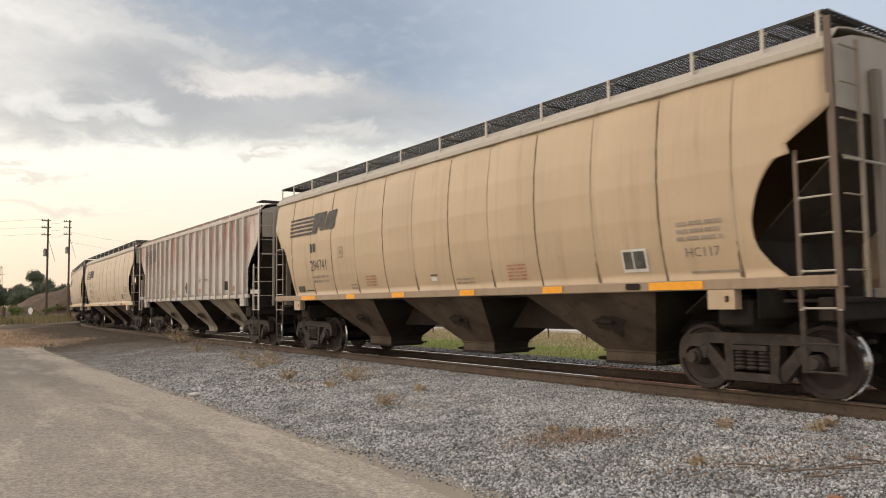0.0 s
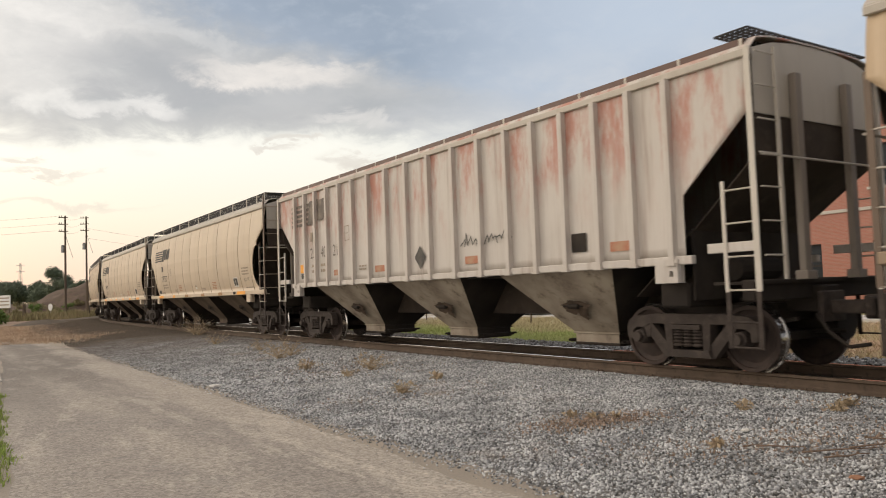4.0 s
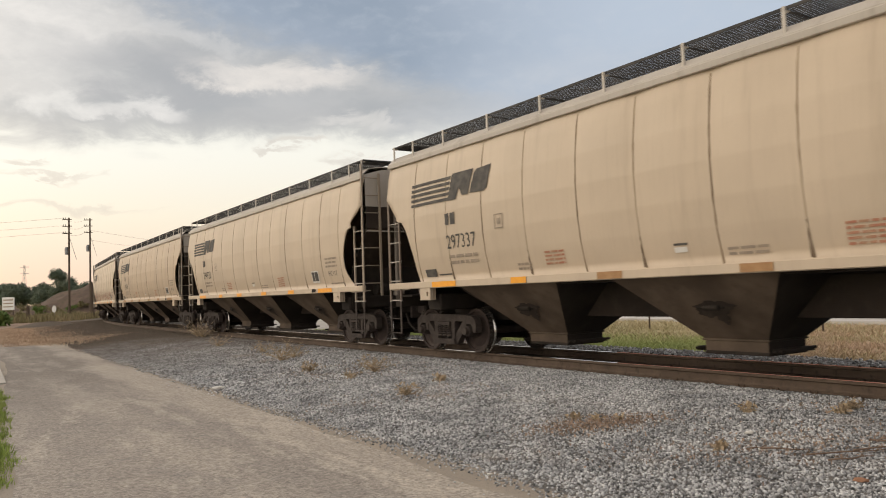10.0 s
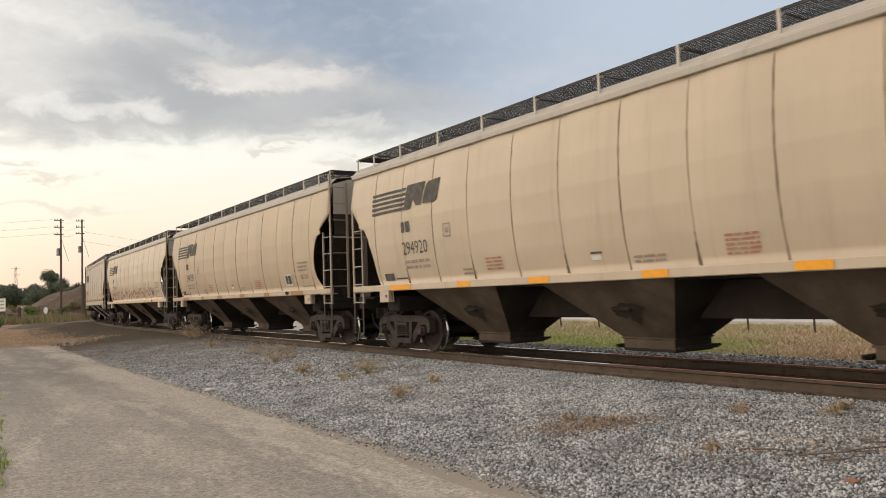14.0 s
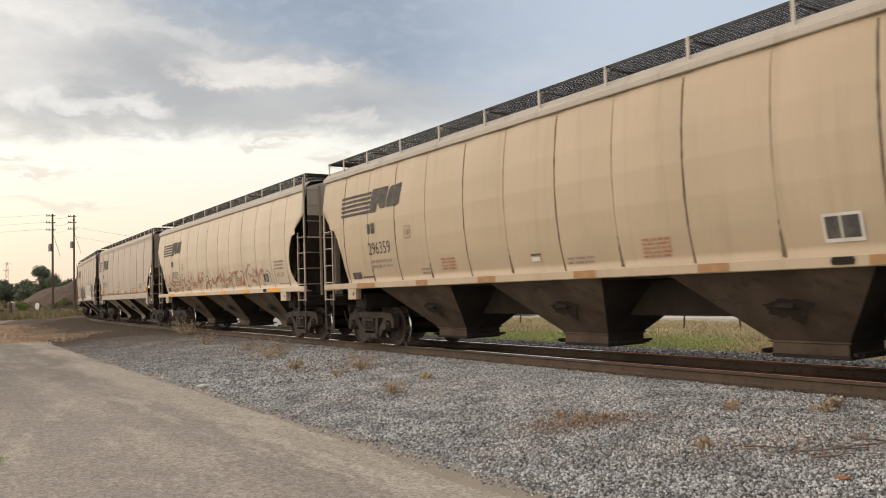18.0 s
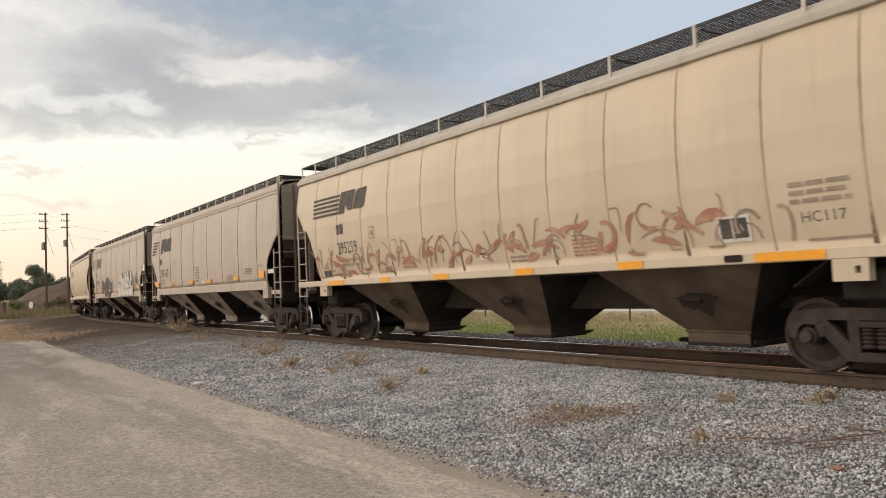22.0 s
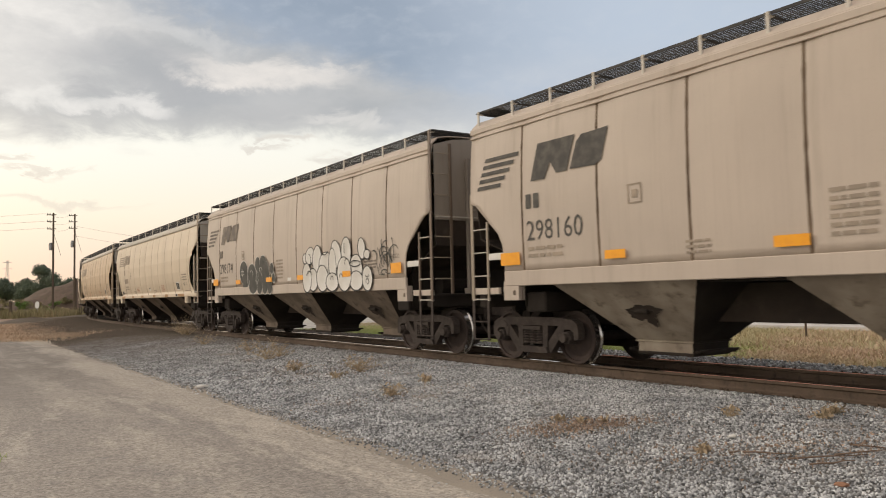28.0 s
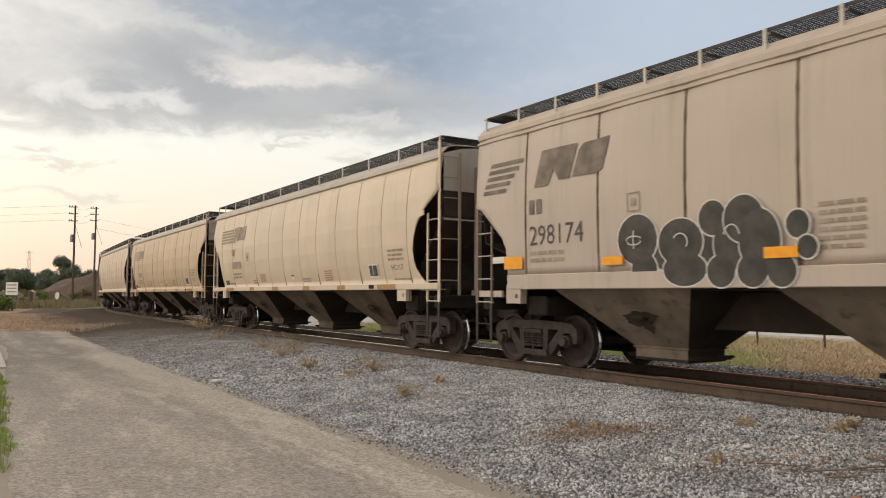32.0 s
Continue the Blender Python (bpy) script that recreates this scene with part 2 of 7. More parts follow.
def asphalt_mat():
    """Old asphalt: worn grey aggregate with dusty, sandy patches."""
    m = bpy.data.materials.new("asphalt")
    m.use_nodes = True
    nt = m.node_tree
    b = nt.nodes["Principled BSDF"]
    b.inputs["Roughness"].default_value = 0.93
    b.inputs["Specular IOR Level"].default_value = 0.2
    def calc(op, p, q):
        n = nt.nodes.new("ShaderNodeMath")
        n.operation = op
        for i, v in enumerate((p, q)):
            if isinstance(v, (int, float)):
                n.inputs[i].default_value = v
            else:
                nt.links.new(v, n.inputs[i])
        return n.outputs[0]

    def dot(vec):
        n = nt.nodes.new("ShaderNodeVectorMath")
        n.operation = "DOT_PRODUCT"
        nt.links.new(co.outputs["Object"], n.inputs[0])
        n.inputs[1].default_value = vec
        return n.outputs["Value"]

    def lane_noise(scale, detail, rough, shift):
        """Noise drawn out along the lane."""
        v = nt.nodes.new("ShaderNodeCombineXYZ")
        nt.links.new(calc("ADD", calc("MULTIPLY", along, 0.30), shift), v.inputs[0])
        nt.links.new(across, v.inputs[1])
        n = nt.nodes.new("ShaderNodeTexNoise")
        n.inputs["Scale"].default_value, n.inputs["Detail"].default_value, n.inputs["Roughness"].default_value = scale, detail, rough
        nt.links.new(v.outputs[0], n.inputs["Vector"])
        return n.outputs[0]
    co = nt.nodes.new("ShaderNodeTexCoord")
    across, along = dot((0.828, 0.560, 0.0)), dot((-0.560, 0.828, 0.0))
    col = ramp_mix(nt, step(nt, noise_out(nt, 0.45, 6, 0.6), 0.36, 0.68), (0.303, 0.273, 0.242), (0.338, 0.302, 0.264))
    col = ramp_mix(nt, step(nt, noise_out(nt, 2.4, 7, 0.72, shift=2.0), 0.50, 0.74), col, (0.245, 0.229, 0.211))
    # darker, less dusty asphalt where the lane swings away
    col = ramp_mix(nt, step(nt, calc("ADD", along, calc("MULTIPLY", noise_out(nt, 0.5, 3), 6.0)), 13.0, 25.0), col, (0.226, 0.202, 0.178))
    # sand swept out of the two wheel tracks and drifted in from the ballast
    wave = calc("MULTIPLY", calc("ADD", calc("COSINE", calc("MULTIPLY", calc("SUBTRACT", across, 0.55), 4.05), 0.0), 1.0), 0.095)
    drift = calc("ADD", wave, calc("MULTIPLY", lane_noise(0.75, 10, 0.72, 3.0), 1.25))
    drift = calc("ADD", drift, calc("MULTIPLY", step(nt, across, 2.6, 4.0), 0.24))
    drift = calc("SUBTRACT", drift, calc("MULTIPLY", step(nt, along, 16.0, 27.0), 0.12))
    col = ramp_mix(nt, step(nt, drift, 0.62, 1.0), col, (0.385, 0.345, 0.297))
    pale = step(nt, calc("ADD", lane_noise(1.7, 8, 0.70, 11.0), calc("MULTIPLY", step(nt, across, 1.8, 3.8), 0.06)), 0.525, 0.64)
    col = ramp_mix(nt, calc("MULTIPLY", pale, calc("SUBTRACT", 0.8, calc("MULTIPLY", step(nt, along, 8.0, 19.0), 0.5))), col, (0.46, 0.415, 0.355))
    cells = nt.nodes.new("ShaderNodeTexVoronoi")
    cells.inputs["Scale"].default_value = 42
    nt.links.new(co.outputs["Object"], cells.inputs["Vector"])
    grit = nt.nodes.new("ShaderNodeSeparateColor")
    nt.links.new(cells.outputs["Color"], grit.inputs[0])
    both = nt.nodes.new("ShaderNodeMath")
    both.operation = "MULTIPLY_ADD"
    nt.links.new(grit.outputs[0], both.inputs[0])
    both.inputs[1].default_value = 0.42
    nt.links.new(noise_out(nt, 14, 6, 0.8), both.inputs[2])
    sp = nt.nodes.new("ShaderNodeMapRange")
    nt.links.new(both.outputs[0], sp.inputs[0])
    sp.inputs[1].default_value, sp.inputs[2].default_value, sp.inputs[3].default_value, sp.inputs[4].default_value = 0.38, 1.04, 0.60, 1.42
    hsv = nt.nodes.new("ShaderNodeHueSaturation")
    nt.links.new(sp.outputs[0], hsv.inputs["Value"])
    nt.links.new(col, hsv.inputs["Color"])
    nt.links.new(hsv.outputs[0], b.inputs["Base Color"])
    bp = nt.nodes.new("ShaderNodeBump")
    bp.inputs["Strength"].default_value, bp.inputs["Distance"].default_value = 0.5, 0.01
    nt.links.new(noise_out(nt, 90, 5, 0.7), bp.inputs["Height"])
    nt.links.new(bp.outputs[0], b.inputs["Normal"])
    MATS["asphalt"] = m


def gravel_like(name, base, second, earthy, island):
    """Crushed stone that turns earthy and brown up the line, away from the fresh ballast."""
    m = bpy.data.materials.new(name)
    m.use_nodes = True
    nt = m.node_tree
    b = nt.nodes["Principled BSDF"]
    b.inputs["Roughness"].default_value = 0.92
    b.inputs["Specular IOR Level"].default_value = 0.25
    col = ramp_mix(nt, step(nt, noise_out(nt, 24 if not island else 1.6, 5, 0.6), 0.35, 0.7), base, second)
    if island:
        mr = nt.nodes.new("ShaderNodeMapRange")
        nt.links.new(nt.nodes.new("ShaderNodeNewGeometry").outputs["Random Per Island"], mr.inputs[0])
        mr.inputs[3].default_value, mr.inputs[4].default_value = 1 - island, 1 + island
        hsv = nt.nodes.new("ShaderNodeHueSaturation")
        nt.links.new(mr.outputs[0], hsv.inputs["Value"])
        nt.links.new(col, hsv.inputs["Color"])
        col = hsv.outputs[0]
    co = nt.nodes.new("ShaderNodeTexCoord")
    sp = nt.nodes.new("ShaderNodeSeparateXYZ")
    nt.links.new(co.outputs["Object"], sp.inputs[0])
    ad = nt.nodes.new("ShaderNodeMath")
    ad.operation = "MULTIPLY_ADD"
    ad.inputs[1].default_value = 14.0
    nt.links.new(noise_out(nt, 0.35, 4), ad.inputs[0])
    nt.links.new(sp.outputs[1], ad.inputs[2])
    col = ramp_mix(nt, step(nt, ad.outputs[0], 21, 42), col, earthy)
    dust = step(nt, noise_out(nt, 0.9, 5, 0.6, shift=4.0), 0.56, 0.74)
    half = nt.nodes.new("ShaderNodeMath")
    half.operation = "MULTIPLY"
    half.inputs[1].default_value = 0.45
    nt.links.new(dust, half.inputs[0])
    col = ramp_mix(nt, half.outputs[0], col, (0.29, 0.225, 0.165))
    nt.links.new(col, b.inputs["Base Color"])
    bp = nt.nodes.new("ShaderNodeBump")
    bp.inputs["Strength"].default_value, bp.inputs["Distance"].default_value = 0.7, 0.02
    nt.links.new(noise_out(nt, 40, 6, 0.6), bp.inputs["Height"])
    nt.links.new(bp.outputs[0], b.inputs["Normal"])
    MATS[name] = m
    return m


car_paint("paint_tan", (0.56, 0.425, 0.285), (0.31, 0.225, 0.145), 0.45)
car_paint("paint_beige", (0.61, 0.50, 0.375), (0.36, 0.275, 0.19), 0.35)
car_paint("paint_sand", (0.555, 0.44, 0.315), (0.33, 0.245, 0.165), 0.4)
car_paint("paint_cream", (0.65, 0.545, 0.415), (0.40, 0.30, 0.20), 0.25)
car_paint("paint_grey", (0.52, 0.44, 0.37), (0.29, 0.23, 0.18), 0.45)
car_paint("paint_white", (0.60, 0.555, 0.51), (0.31, 0.235, 0.19), 0.8, (0.44, 0.175, 0.125), 0.9)
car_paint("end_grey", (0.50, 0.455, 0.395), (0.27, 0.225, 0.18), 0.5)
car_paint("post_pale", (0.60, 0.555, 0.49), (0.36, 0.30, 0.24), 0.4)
car_paint("end_mid_grey", (0.33, 0.285, 0.24), (0.18, 0.145, 0.115), 0.6)
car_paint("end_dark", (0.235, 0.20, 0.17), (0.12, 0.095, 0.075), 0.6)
car_paint("ladder_brown", (0.155, 0.112, 0.082), (0.085, 0.062, 0.047), 0.5)
car_paint("ladder_dusty", (0.33, 0.27, 0.205), (0.15, 0.11, 0.08), 0.6)
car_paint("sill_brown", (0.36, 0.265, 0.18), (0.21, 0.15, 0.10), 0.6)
car_paint("fascia_brown", (0.13, 0.075, 0.06), (0.07, 0.05, 0.042), 0.6)
# bay sides: browns and greys darker than the body paints
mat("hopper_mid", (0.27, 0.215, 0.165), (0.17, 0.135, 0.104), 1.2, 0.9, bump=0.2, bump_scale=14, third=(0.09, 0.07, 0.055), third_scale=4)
mat("hopper_brown", (0.165, 0.122, 0.088), (0.095, 0.070, 0.051), 1.2, 0.9, bump=0.2, bump_scale=14, third=(0.10, 0.074, 0.054), third_scale=3)
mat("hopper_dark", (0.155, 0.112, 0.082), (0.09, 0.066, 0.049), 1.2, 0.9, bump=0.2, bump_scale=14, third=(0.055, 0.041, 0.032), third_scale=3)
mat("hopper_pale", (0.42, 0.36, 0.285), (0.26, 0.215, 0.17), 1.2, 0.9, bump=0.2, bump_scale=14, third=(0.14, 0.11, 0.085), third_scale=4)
# near-black for grimy parts; on bay slopes it stands in for shade
mat("soot_and_shade", (0.024, 0.019, 0.016), (0.044, 0.035, 0.028), 1.6, 0.9, bump=0.2, bump_scale=20)
mat("dark_brown", (0.062, 0.047, 0.037), (0.036, 0.028, 0.023), 1.3, 0.85, bump=0.2, bump_scale=16, third=(0.085, 0.066, 0.052), third_scale=3.5)
mat("grime_steel", (0.040, 0.031, 0.027), (0.066, 0.052, 0.044), 4, 0.8, bump=0.3, bump_scale=40, third=(0.092, 0.072, 0.06), third_scale=11)
mat("wheel_steel", (0.042, 0.031, 0.027), (0.068, 0.048, 0.040), 5, 0.7, 0.2, bump=0.15, bump_scale=60)
mat("rail_head", (0.78, 0.76, 0.74), (0.66, 0.64, 0.61), 6, 0.11, 0.95)
mat("bright_tread", (0.62, 0.60, 0.57), (0.48, 0.45, 0.42), 12, 0.14, 0.95)
mat("grating", (0.05, 0.05, 0.052), (0.085, 0.08, 0.075), 3, 0.8)
mat("seam_faint", (0.36, 0.275, 0.19), (0.56, 0.46, 0.34), 1.4, 0.85, stretch=(1, 1, 0.5))
mat("seam_dark", (0.10, 0.07, 0.048), (0.20, 0.145, 0.10), 1.7, 0.85, stretch=(1, 1, 0.5))
mat("seam_dirt", (0.20, 0.145, 0.098), (0.40, 0.305, 0.21), 1.7, 0.85, stretch=(1, 1, 0.5))
mat("black_stencil", (0.075, 0.07, 0.066), (0.13, 0.12, 0.105), 5, 0.75)
mat("worn_stencil", (0.15, 0.13, 0.115), (0.27, 0.23, 0.19), 3, 0.8)
mat("faded_stencil", (0.30, 0.25, 0.20), (0.41, 0.335, 0.26), 4, 0.8)
mat("red_stencil", (0.44, 0.19, 0.12), (0.46, 0.29, 0.19), 5, 0.8)
mat("yellow_reflector", (0.92, 0.40, 0.012), (0.85, 0.34, 0.012), 9, 0.4, spec=0.5)
mat("faded_reflector", (0.36, 0.20, 0.09), (0.45, 0.27, 0.13), 6, 0.6)
mat("white_paint", (0.74, 0.72, 0.68), (0.62, 0.59, 0.54), 3, 0.7)
mat("graffiti_white", (0.72, 0.70, 0.66), (0.64, 0.61, 0.56), 2, 0.6)
mat("graffiti_black", (0.022, 0.022, 0.022), (0.05, 0.048, 0.045), 3, 0.6)
mat("graffiti_dark", (0.045, 0.045, 0.04), (0.085, 0.08, 0.07), 3, 0.6)
mat("graffiti_red", (0.41, 0.185, 0.13), (0.52, 0.34, 0.235), 3.5, 0.7)
mat("graffiti_grey", (0.30, 0.235, 0.18), (0.43, 0.34, 0.25), 1.8, 0.75)
mat("pink_placard", (0.60, 0.235, 0.195), (0.52, 0.26, 0.21), 8, 0.6)
mat("rail_rust", (0.095, 0.068, 0.049), (0.13, 0.094, 0.068), 2.0, 0.85, bump=0.3, bump_scale=40, stretch=(1, 1, 1), third=(0.052, 0.037, 0.028), third_scale=9)
mat("tie_wood", (0.085, 0.065, 0.05), (0.14, 0.11, 0.085), 3, 0.9, bump=0.5, bump_scale=18, rnd=0.25)
gravel_like("gravel", (0.475, 0.478, 0.478), (0.285, 0.29, 0.295), (0.145, 0.117, 0.091), 0.70)
# oily stone with the train's shade mixed into its colour
gravel_like("gravel_oily_shaded", (0.085, 0.073, 0.062), (0.055, 0.046, 0.04), (0.06, 0.05, 0.04), 0.5)
# bed coloured darker than the stones, for the shade in their gaps
gravel_like("gravel_bed", (0.13, 0.123, 0.114), (0.22, 0.21, 0.195), (0.115, 0.094, 0.074), 0.0)
asphalt_mat()
mat("shoulder_dust", (0.39, 0.338, 0.275), (0.325, 0.287, 0.24), 0.9, 0.95, bump=0.9, bump_scale=50, third=(0.22, 0.205, 0.185), third_scale=34)
mat("bare_soil", (0.30, 0.215, 0.155), (0.22, 0.155, 0.115), 0.4, 0.95, bump=0.5, bump_scale=6, third=(0.17, 0.125, 0.09), third_scale=1.1)
mat("brown_dirt", (0.105, 0.074, 0.056), (0.16, 0.114, 0.086), 0.5, 0.95, bump=0.5, bump_scale=6, third=(0.08, 0.075, 0.04), third_scale=1.2)
mat("field", (0.30, 0.28, 0.13), (0.38, 0.32, 0.18), 0.12, 0.95, bump=0.4, bump_scale=8, third=(0.20, 0.20, 0.09), third_scale=0.8)
mat("grass_green", (0.27, 0.36, 0.08), (0.36, 0.41, 0.13), 0.5, 0.8, island=0.3)
mat("grass_rough", (0.225, 0.205, 0.10), (0.33, 0.265, 0.155), 0.2, 0.9, island=0.3)
mat("grass_pink", (0.56, 0.41, 0.30), (0.50, 0.40, 0.26), 0.3, 0.85, island=0.15)
mat("grass_field", (0.36, 0.43, 0.15), (0.46, 0.46, 0.22), 0.18, 0.85, island=0.08)
mat("grass_tan", (0.52, 0.44, 0.28), (0.45, 0.40, 0.23), 0.18, 0.85, island=0.08)
mat("litter_brown", (0.37, 0.275, 0.205), (0.26, 0.19, 0.145), 1.2, 0.9, island=0.35)
mat("grass_russet", (0.57, 0.44, 0.315), (0.47, 0.34, 0.24), 0.35, 0.9, island=0.12)
mat("grass_dry", (0.44, 0.345, 0.225), (0.33, 0.25, 0.165), 1.5, 0.9, island=0.3)
mat("leaf_dark", (0.13, 0.165, 0.115), (0.175, 0.20, 0.135), 0.7, 0.8, island=0.3)
mat("leaf_bush", (0.11, 0.18, 0.045), (0.16, 0.21, 0.06), 0.7, 0.8, island=0.35)
mat("bark", (0.085, 0.065, 0.05), (0.13, 0.10, 0.08), 4, 0.9, bump=0.5, bump_scale=20)
mat("pole_wood", (0.105, 0.078, 0.058), (0.15, 0.115, 0.085), 2, 0.9, bump=0.4, bump_scale=18, stretch=(1, 1, 0.15))
mat("galvanised", (0.38, 0.38, 0.38), (0.30, 0.29, 0.28), 3, 0.5, 0.6)
mat("wire_black", (0.05, 0.05, 0.05), None, rough=0.7)
mat("concrete", (0.50, 0.47, 0.42), (0.40, 0.37, 0.33), 0.7, 0.9, bump=0.2, bump_scale=16)
mat("pale_street", (0.66, 0.65, 0.63), (0.55, 0.54, 0.52), 0.4, 0.9, bump=0.2, bump_scale=16)
mat("sign_white", (0.78, 0.78, 0.76), (0.66, 0.66, 0.64), 2, 0.6)
mat("stick_wood", (0.24, 0.17, 0.125), (0.14, 0.10, 0.075), 5, 0.9, bump=0.4, bump_scale=30)
mat("rust_scrap", (0.29, 0.155, 0.095), (0.21, 0.11, 0.07), 8, 0.9, bump=0.4, bump_scale=30)
mat("roof_tar", (0.07, 0.07, 0.07), (0.11, 0.105, 0.10), 1.2, 0.95)


def glass_mat():
    m = bpy.data.materials.new("window_glass")
    m.use_nodes = True
    b = m.node_tree.nodes["Principled BSDF"]
    b.inputs["Base Color"].default_value = (0.03, 0.035, 0.04, 1)
    b.inputs["Roughness"].default_value = 0.35
    b.inputs["Specular IOR Level"].default_value = 0.15
    MATS["window_glass"] = m


glass_mat()


def brick_mat():
    """Running bond with pale joints, on a wall whose face runs along local x."""
    m = bpy.data.materials.new("brick_wall")
    m.use_nodes = True
    nt = m.node_tree
    b = nt.nodes["Principled BSDF"]
    b.inputs["Roughness"].default_value = 0.9
    co = nt.nodes.new("ShaderNodeTexCoord")
    mp = nt.nodes.new("ShaderNodeMapping")
    mp.inputs["Rotation"].default_value = (radians(90), 0, 0)
    nt.links.new(co.outputs["Object"], mp.inputs[0])
    br = nt.nodes.new("ShaderNodeTexBrick")
    br.inputs["Color1"].default_value, br.inputs["Color2"].default_value, br.inputs["Mortar"].default_value = (0.42, 0.175, 0.13, 1), (0.35, 0.145, 0.105, 1), (0.36, 0.25, 0.20, 1)
    br.inputs["Scale"].default_value, br.inputs["Mortar Size"].default_value = 1.0, 0.008
    br.inputs["Brick Width"].default_value, br.inputs["Row Height"].default_value = 0.215, 0.075
    nt.links.new(mp.outputs[0], br.inputs["Vector"])
    col = ramp_mix(nt, step(nt, noise_out(nt, 0.5), 0.4, 0.8), br.outputs[0], (0.37, 0.175, 0.135))
    nt.links.new(col, b.inputs["Base Color"])
    MATS["brick_wall"] = m


brick_mat()

# ---- small mesh helpers ----
def part(name, data, material, parent=None, label="", smooth=False):
    """One mesh object from a bmesh or a mesh, under a thing or a part."""
    if isinstance(data, bmesh.types.BMesh):
        me = bpy.data.meshes.new(name)
        bmesh.ops.recalc_face_normals(data, faces=data.faces)
        data.to_mesh(me)
        data.free()
    else:
        me = data
    ob = new(name, me)
    if not me.materials:
        me.materials.append(None)
    ob.material_slots[0].link = "OBJECT"
    ob.material_slots[0].material = MATS[material]
    if smooth:
        me.polygons.foreach_set("use_smooth", [True] * len(me.polygons))
    if parent:
        ob.parent = parent
    if label:
        ob["label"] = label
    return ob


def empty(name, m=None):
    ob = new(name)
    ob.empty_display_size = 0.3
    if m is not None:
        ob.matrix_basis = m
    return ob


def add_box(bm, x0, x1, y0, y1, z0, z1, bevel=0.0):
    vs = [bm.verts.new(c) for c in ((x0, y0, z0), (x1, y0, z0), (x1, y1, z0), (x0, y1, z0), (x0, y0, z1), (x1, y0, z1), (x1, y1, z1), (x0, y1, z1))]
    fs = [bm.faces.new([vs[i] for i in f]) for f in ((3, 2, 1, 0), (4, 5, 6, 7), (0, 1, 5, 4), (1, 2, 6, 5), (2, 3, 7, 6), (3, 0, 4, 7))]
    if bevel:
        es = {e for f in fs for e in f.edges}
        bmesh.ops.bevel(bm, geom=list(es), offset=bevel, segments=1, affect="EDGES")


def add_prism(bm, pts, y0, y1):
    """A polygon in x and z drawn out along y."""
    a = [bm.verts.new((x, y0, z)) for x, z in pts]
    b = [bm.verts.new((x, y1, z)) for x, z in pts]
    bm.faces.new(a)
    bm.faces.new(b[::-1])
    for i in range(len(pts)):
        j = (i + 1) % len(pts)
        bm.faces.new((a[j], a[i], b[i], b[j]))


def add_tube(bm, p, q, r, n=6, r2=None):
    p, q = Vector(p), Vector(q)
    d = (q - p).normalized()
    e = d.orthogonal().normalized()
    f = d.cross(e)
    r2 = r if r2 is None else r2
    a = [bm.verts.new(p + r * (math.cos(2 * math.pi * i / n) * e + math.sin(2 * math.pi * i / n) * f)) for i in range(n)]
    b = [bm.verts.new(q + r2 * (math.cos(2 * math.pi * i / n) * e + math.sin(2 * math.pi * i / n) * f)) for i in range(n)]
    for i in range(n):
        bm.faces.new((a[i], a[(i + 1) % n], b[(i + 1) % n], b[i]))
    bm.faces.new(a[::-1])
    bm.faces.new(b)


def add_bar(bm, p, q, w, d):
    """A square bar from p to q."""
    p, q = Vector(p), Vector(q)
    ax = (q - p).normalized()
    e = ax.cross(Vector((0, 1, 0)))
    if e.length < 0.05:
        e = ax.cross(Vector((1, 0, 0)))
    e.normalize()
    f = ax.cross(e)
    c = [(-w / 2, -d / 2), (w / 2, -d / 2), (w / 2, d / 2), (-w / 2, d / 2)]
    a = [bm.verts.new(p + e * i + f * j) for i, j in c]
    b = [bm.verts.new(q + e * i + f * j) for i, j in c]
    for i in range(4):
        bm.faces.new((a[i], a[(i + 1) % 4], b[(i + 1) % 4], b[i]))
    bm.faces.new(a[::-1])
    bm.faces.new(b)


def add_lathe(bm, profile, n=28):
    """Turn a profile of (radius, y) round the y axis."""
    rings = [[bm.verts.new((r * math.cos(2 * math.pi * i / n), y, r * math.sin(2 * math.pi * i / n))) for i in range(n)] for r, y in profile]
    for a, b in zip(rings, rings[1:]):
        for i in range(n):
            bm.faces.new((a[i], a[(i + 1) % n], b[(i + 1) % n], b[i]))
    bm.faces.new(rings[0])
    bm.faces.new(rings[-1][::-1])


# ---- the railway's line: almost straight past the camera, then bending away ----
RAIL = 0.42
TH, DIST, STEP, S_MIN, S_MAX = -0.5948, 9.3213, 0.25, -80.0, 260.0


def build_line():
    n = int((S_MAX - S_MIN) / STEP) + 1
    s = [S_MIN + STEP * i for i in range(n)]
    i0 = round(-S_MIN / STEP)
    kap = [0.0006 + min(max(0.0002 * (v - 40), 0), 0.006) for v in s]
    th, x, y = [0.0] * n, [0.0] * n, [0.0] * n
    th[i0], x[i0], y[i0] = TH, DIST * math.cos(TH), -DIST * math.sin(TH)
    for i in range(i0 + 1, n):
        th[i] = th[i - 1] + kap[i] * STEP
        x[i], y[i] = x[i - 1] + math.sin(th[i]) * STEP, y[i - 1] + math.cos(th[i]) * STEP
    for i in range(i0 - 1, -1, -1):
        th[i] = th[i + 1] - kap[i] * STEP
        x[i], y[i] = x[i + 1] - math.sin(th[i + 1]) * STEP, y[i + 1] - math.cos(th[i + 1]) * STEP
    return th, x, y


LINE = build_line()


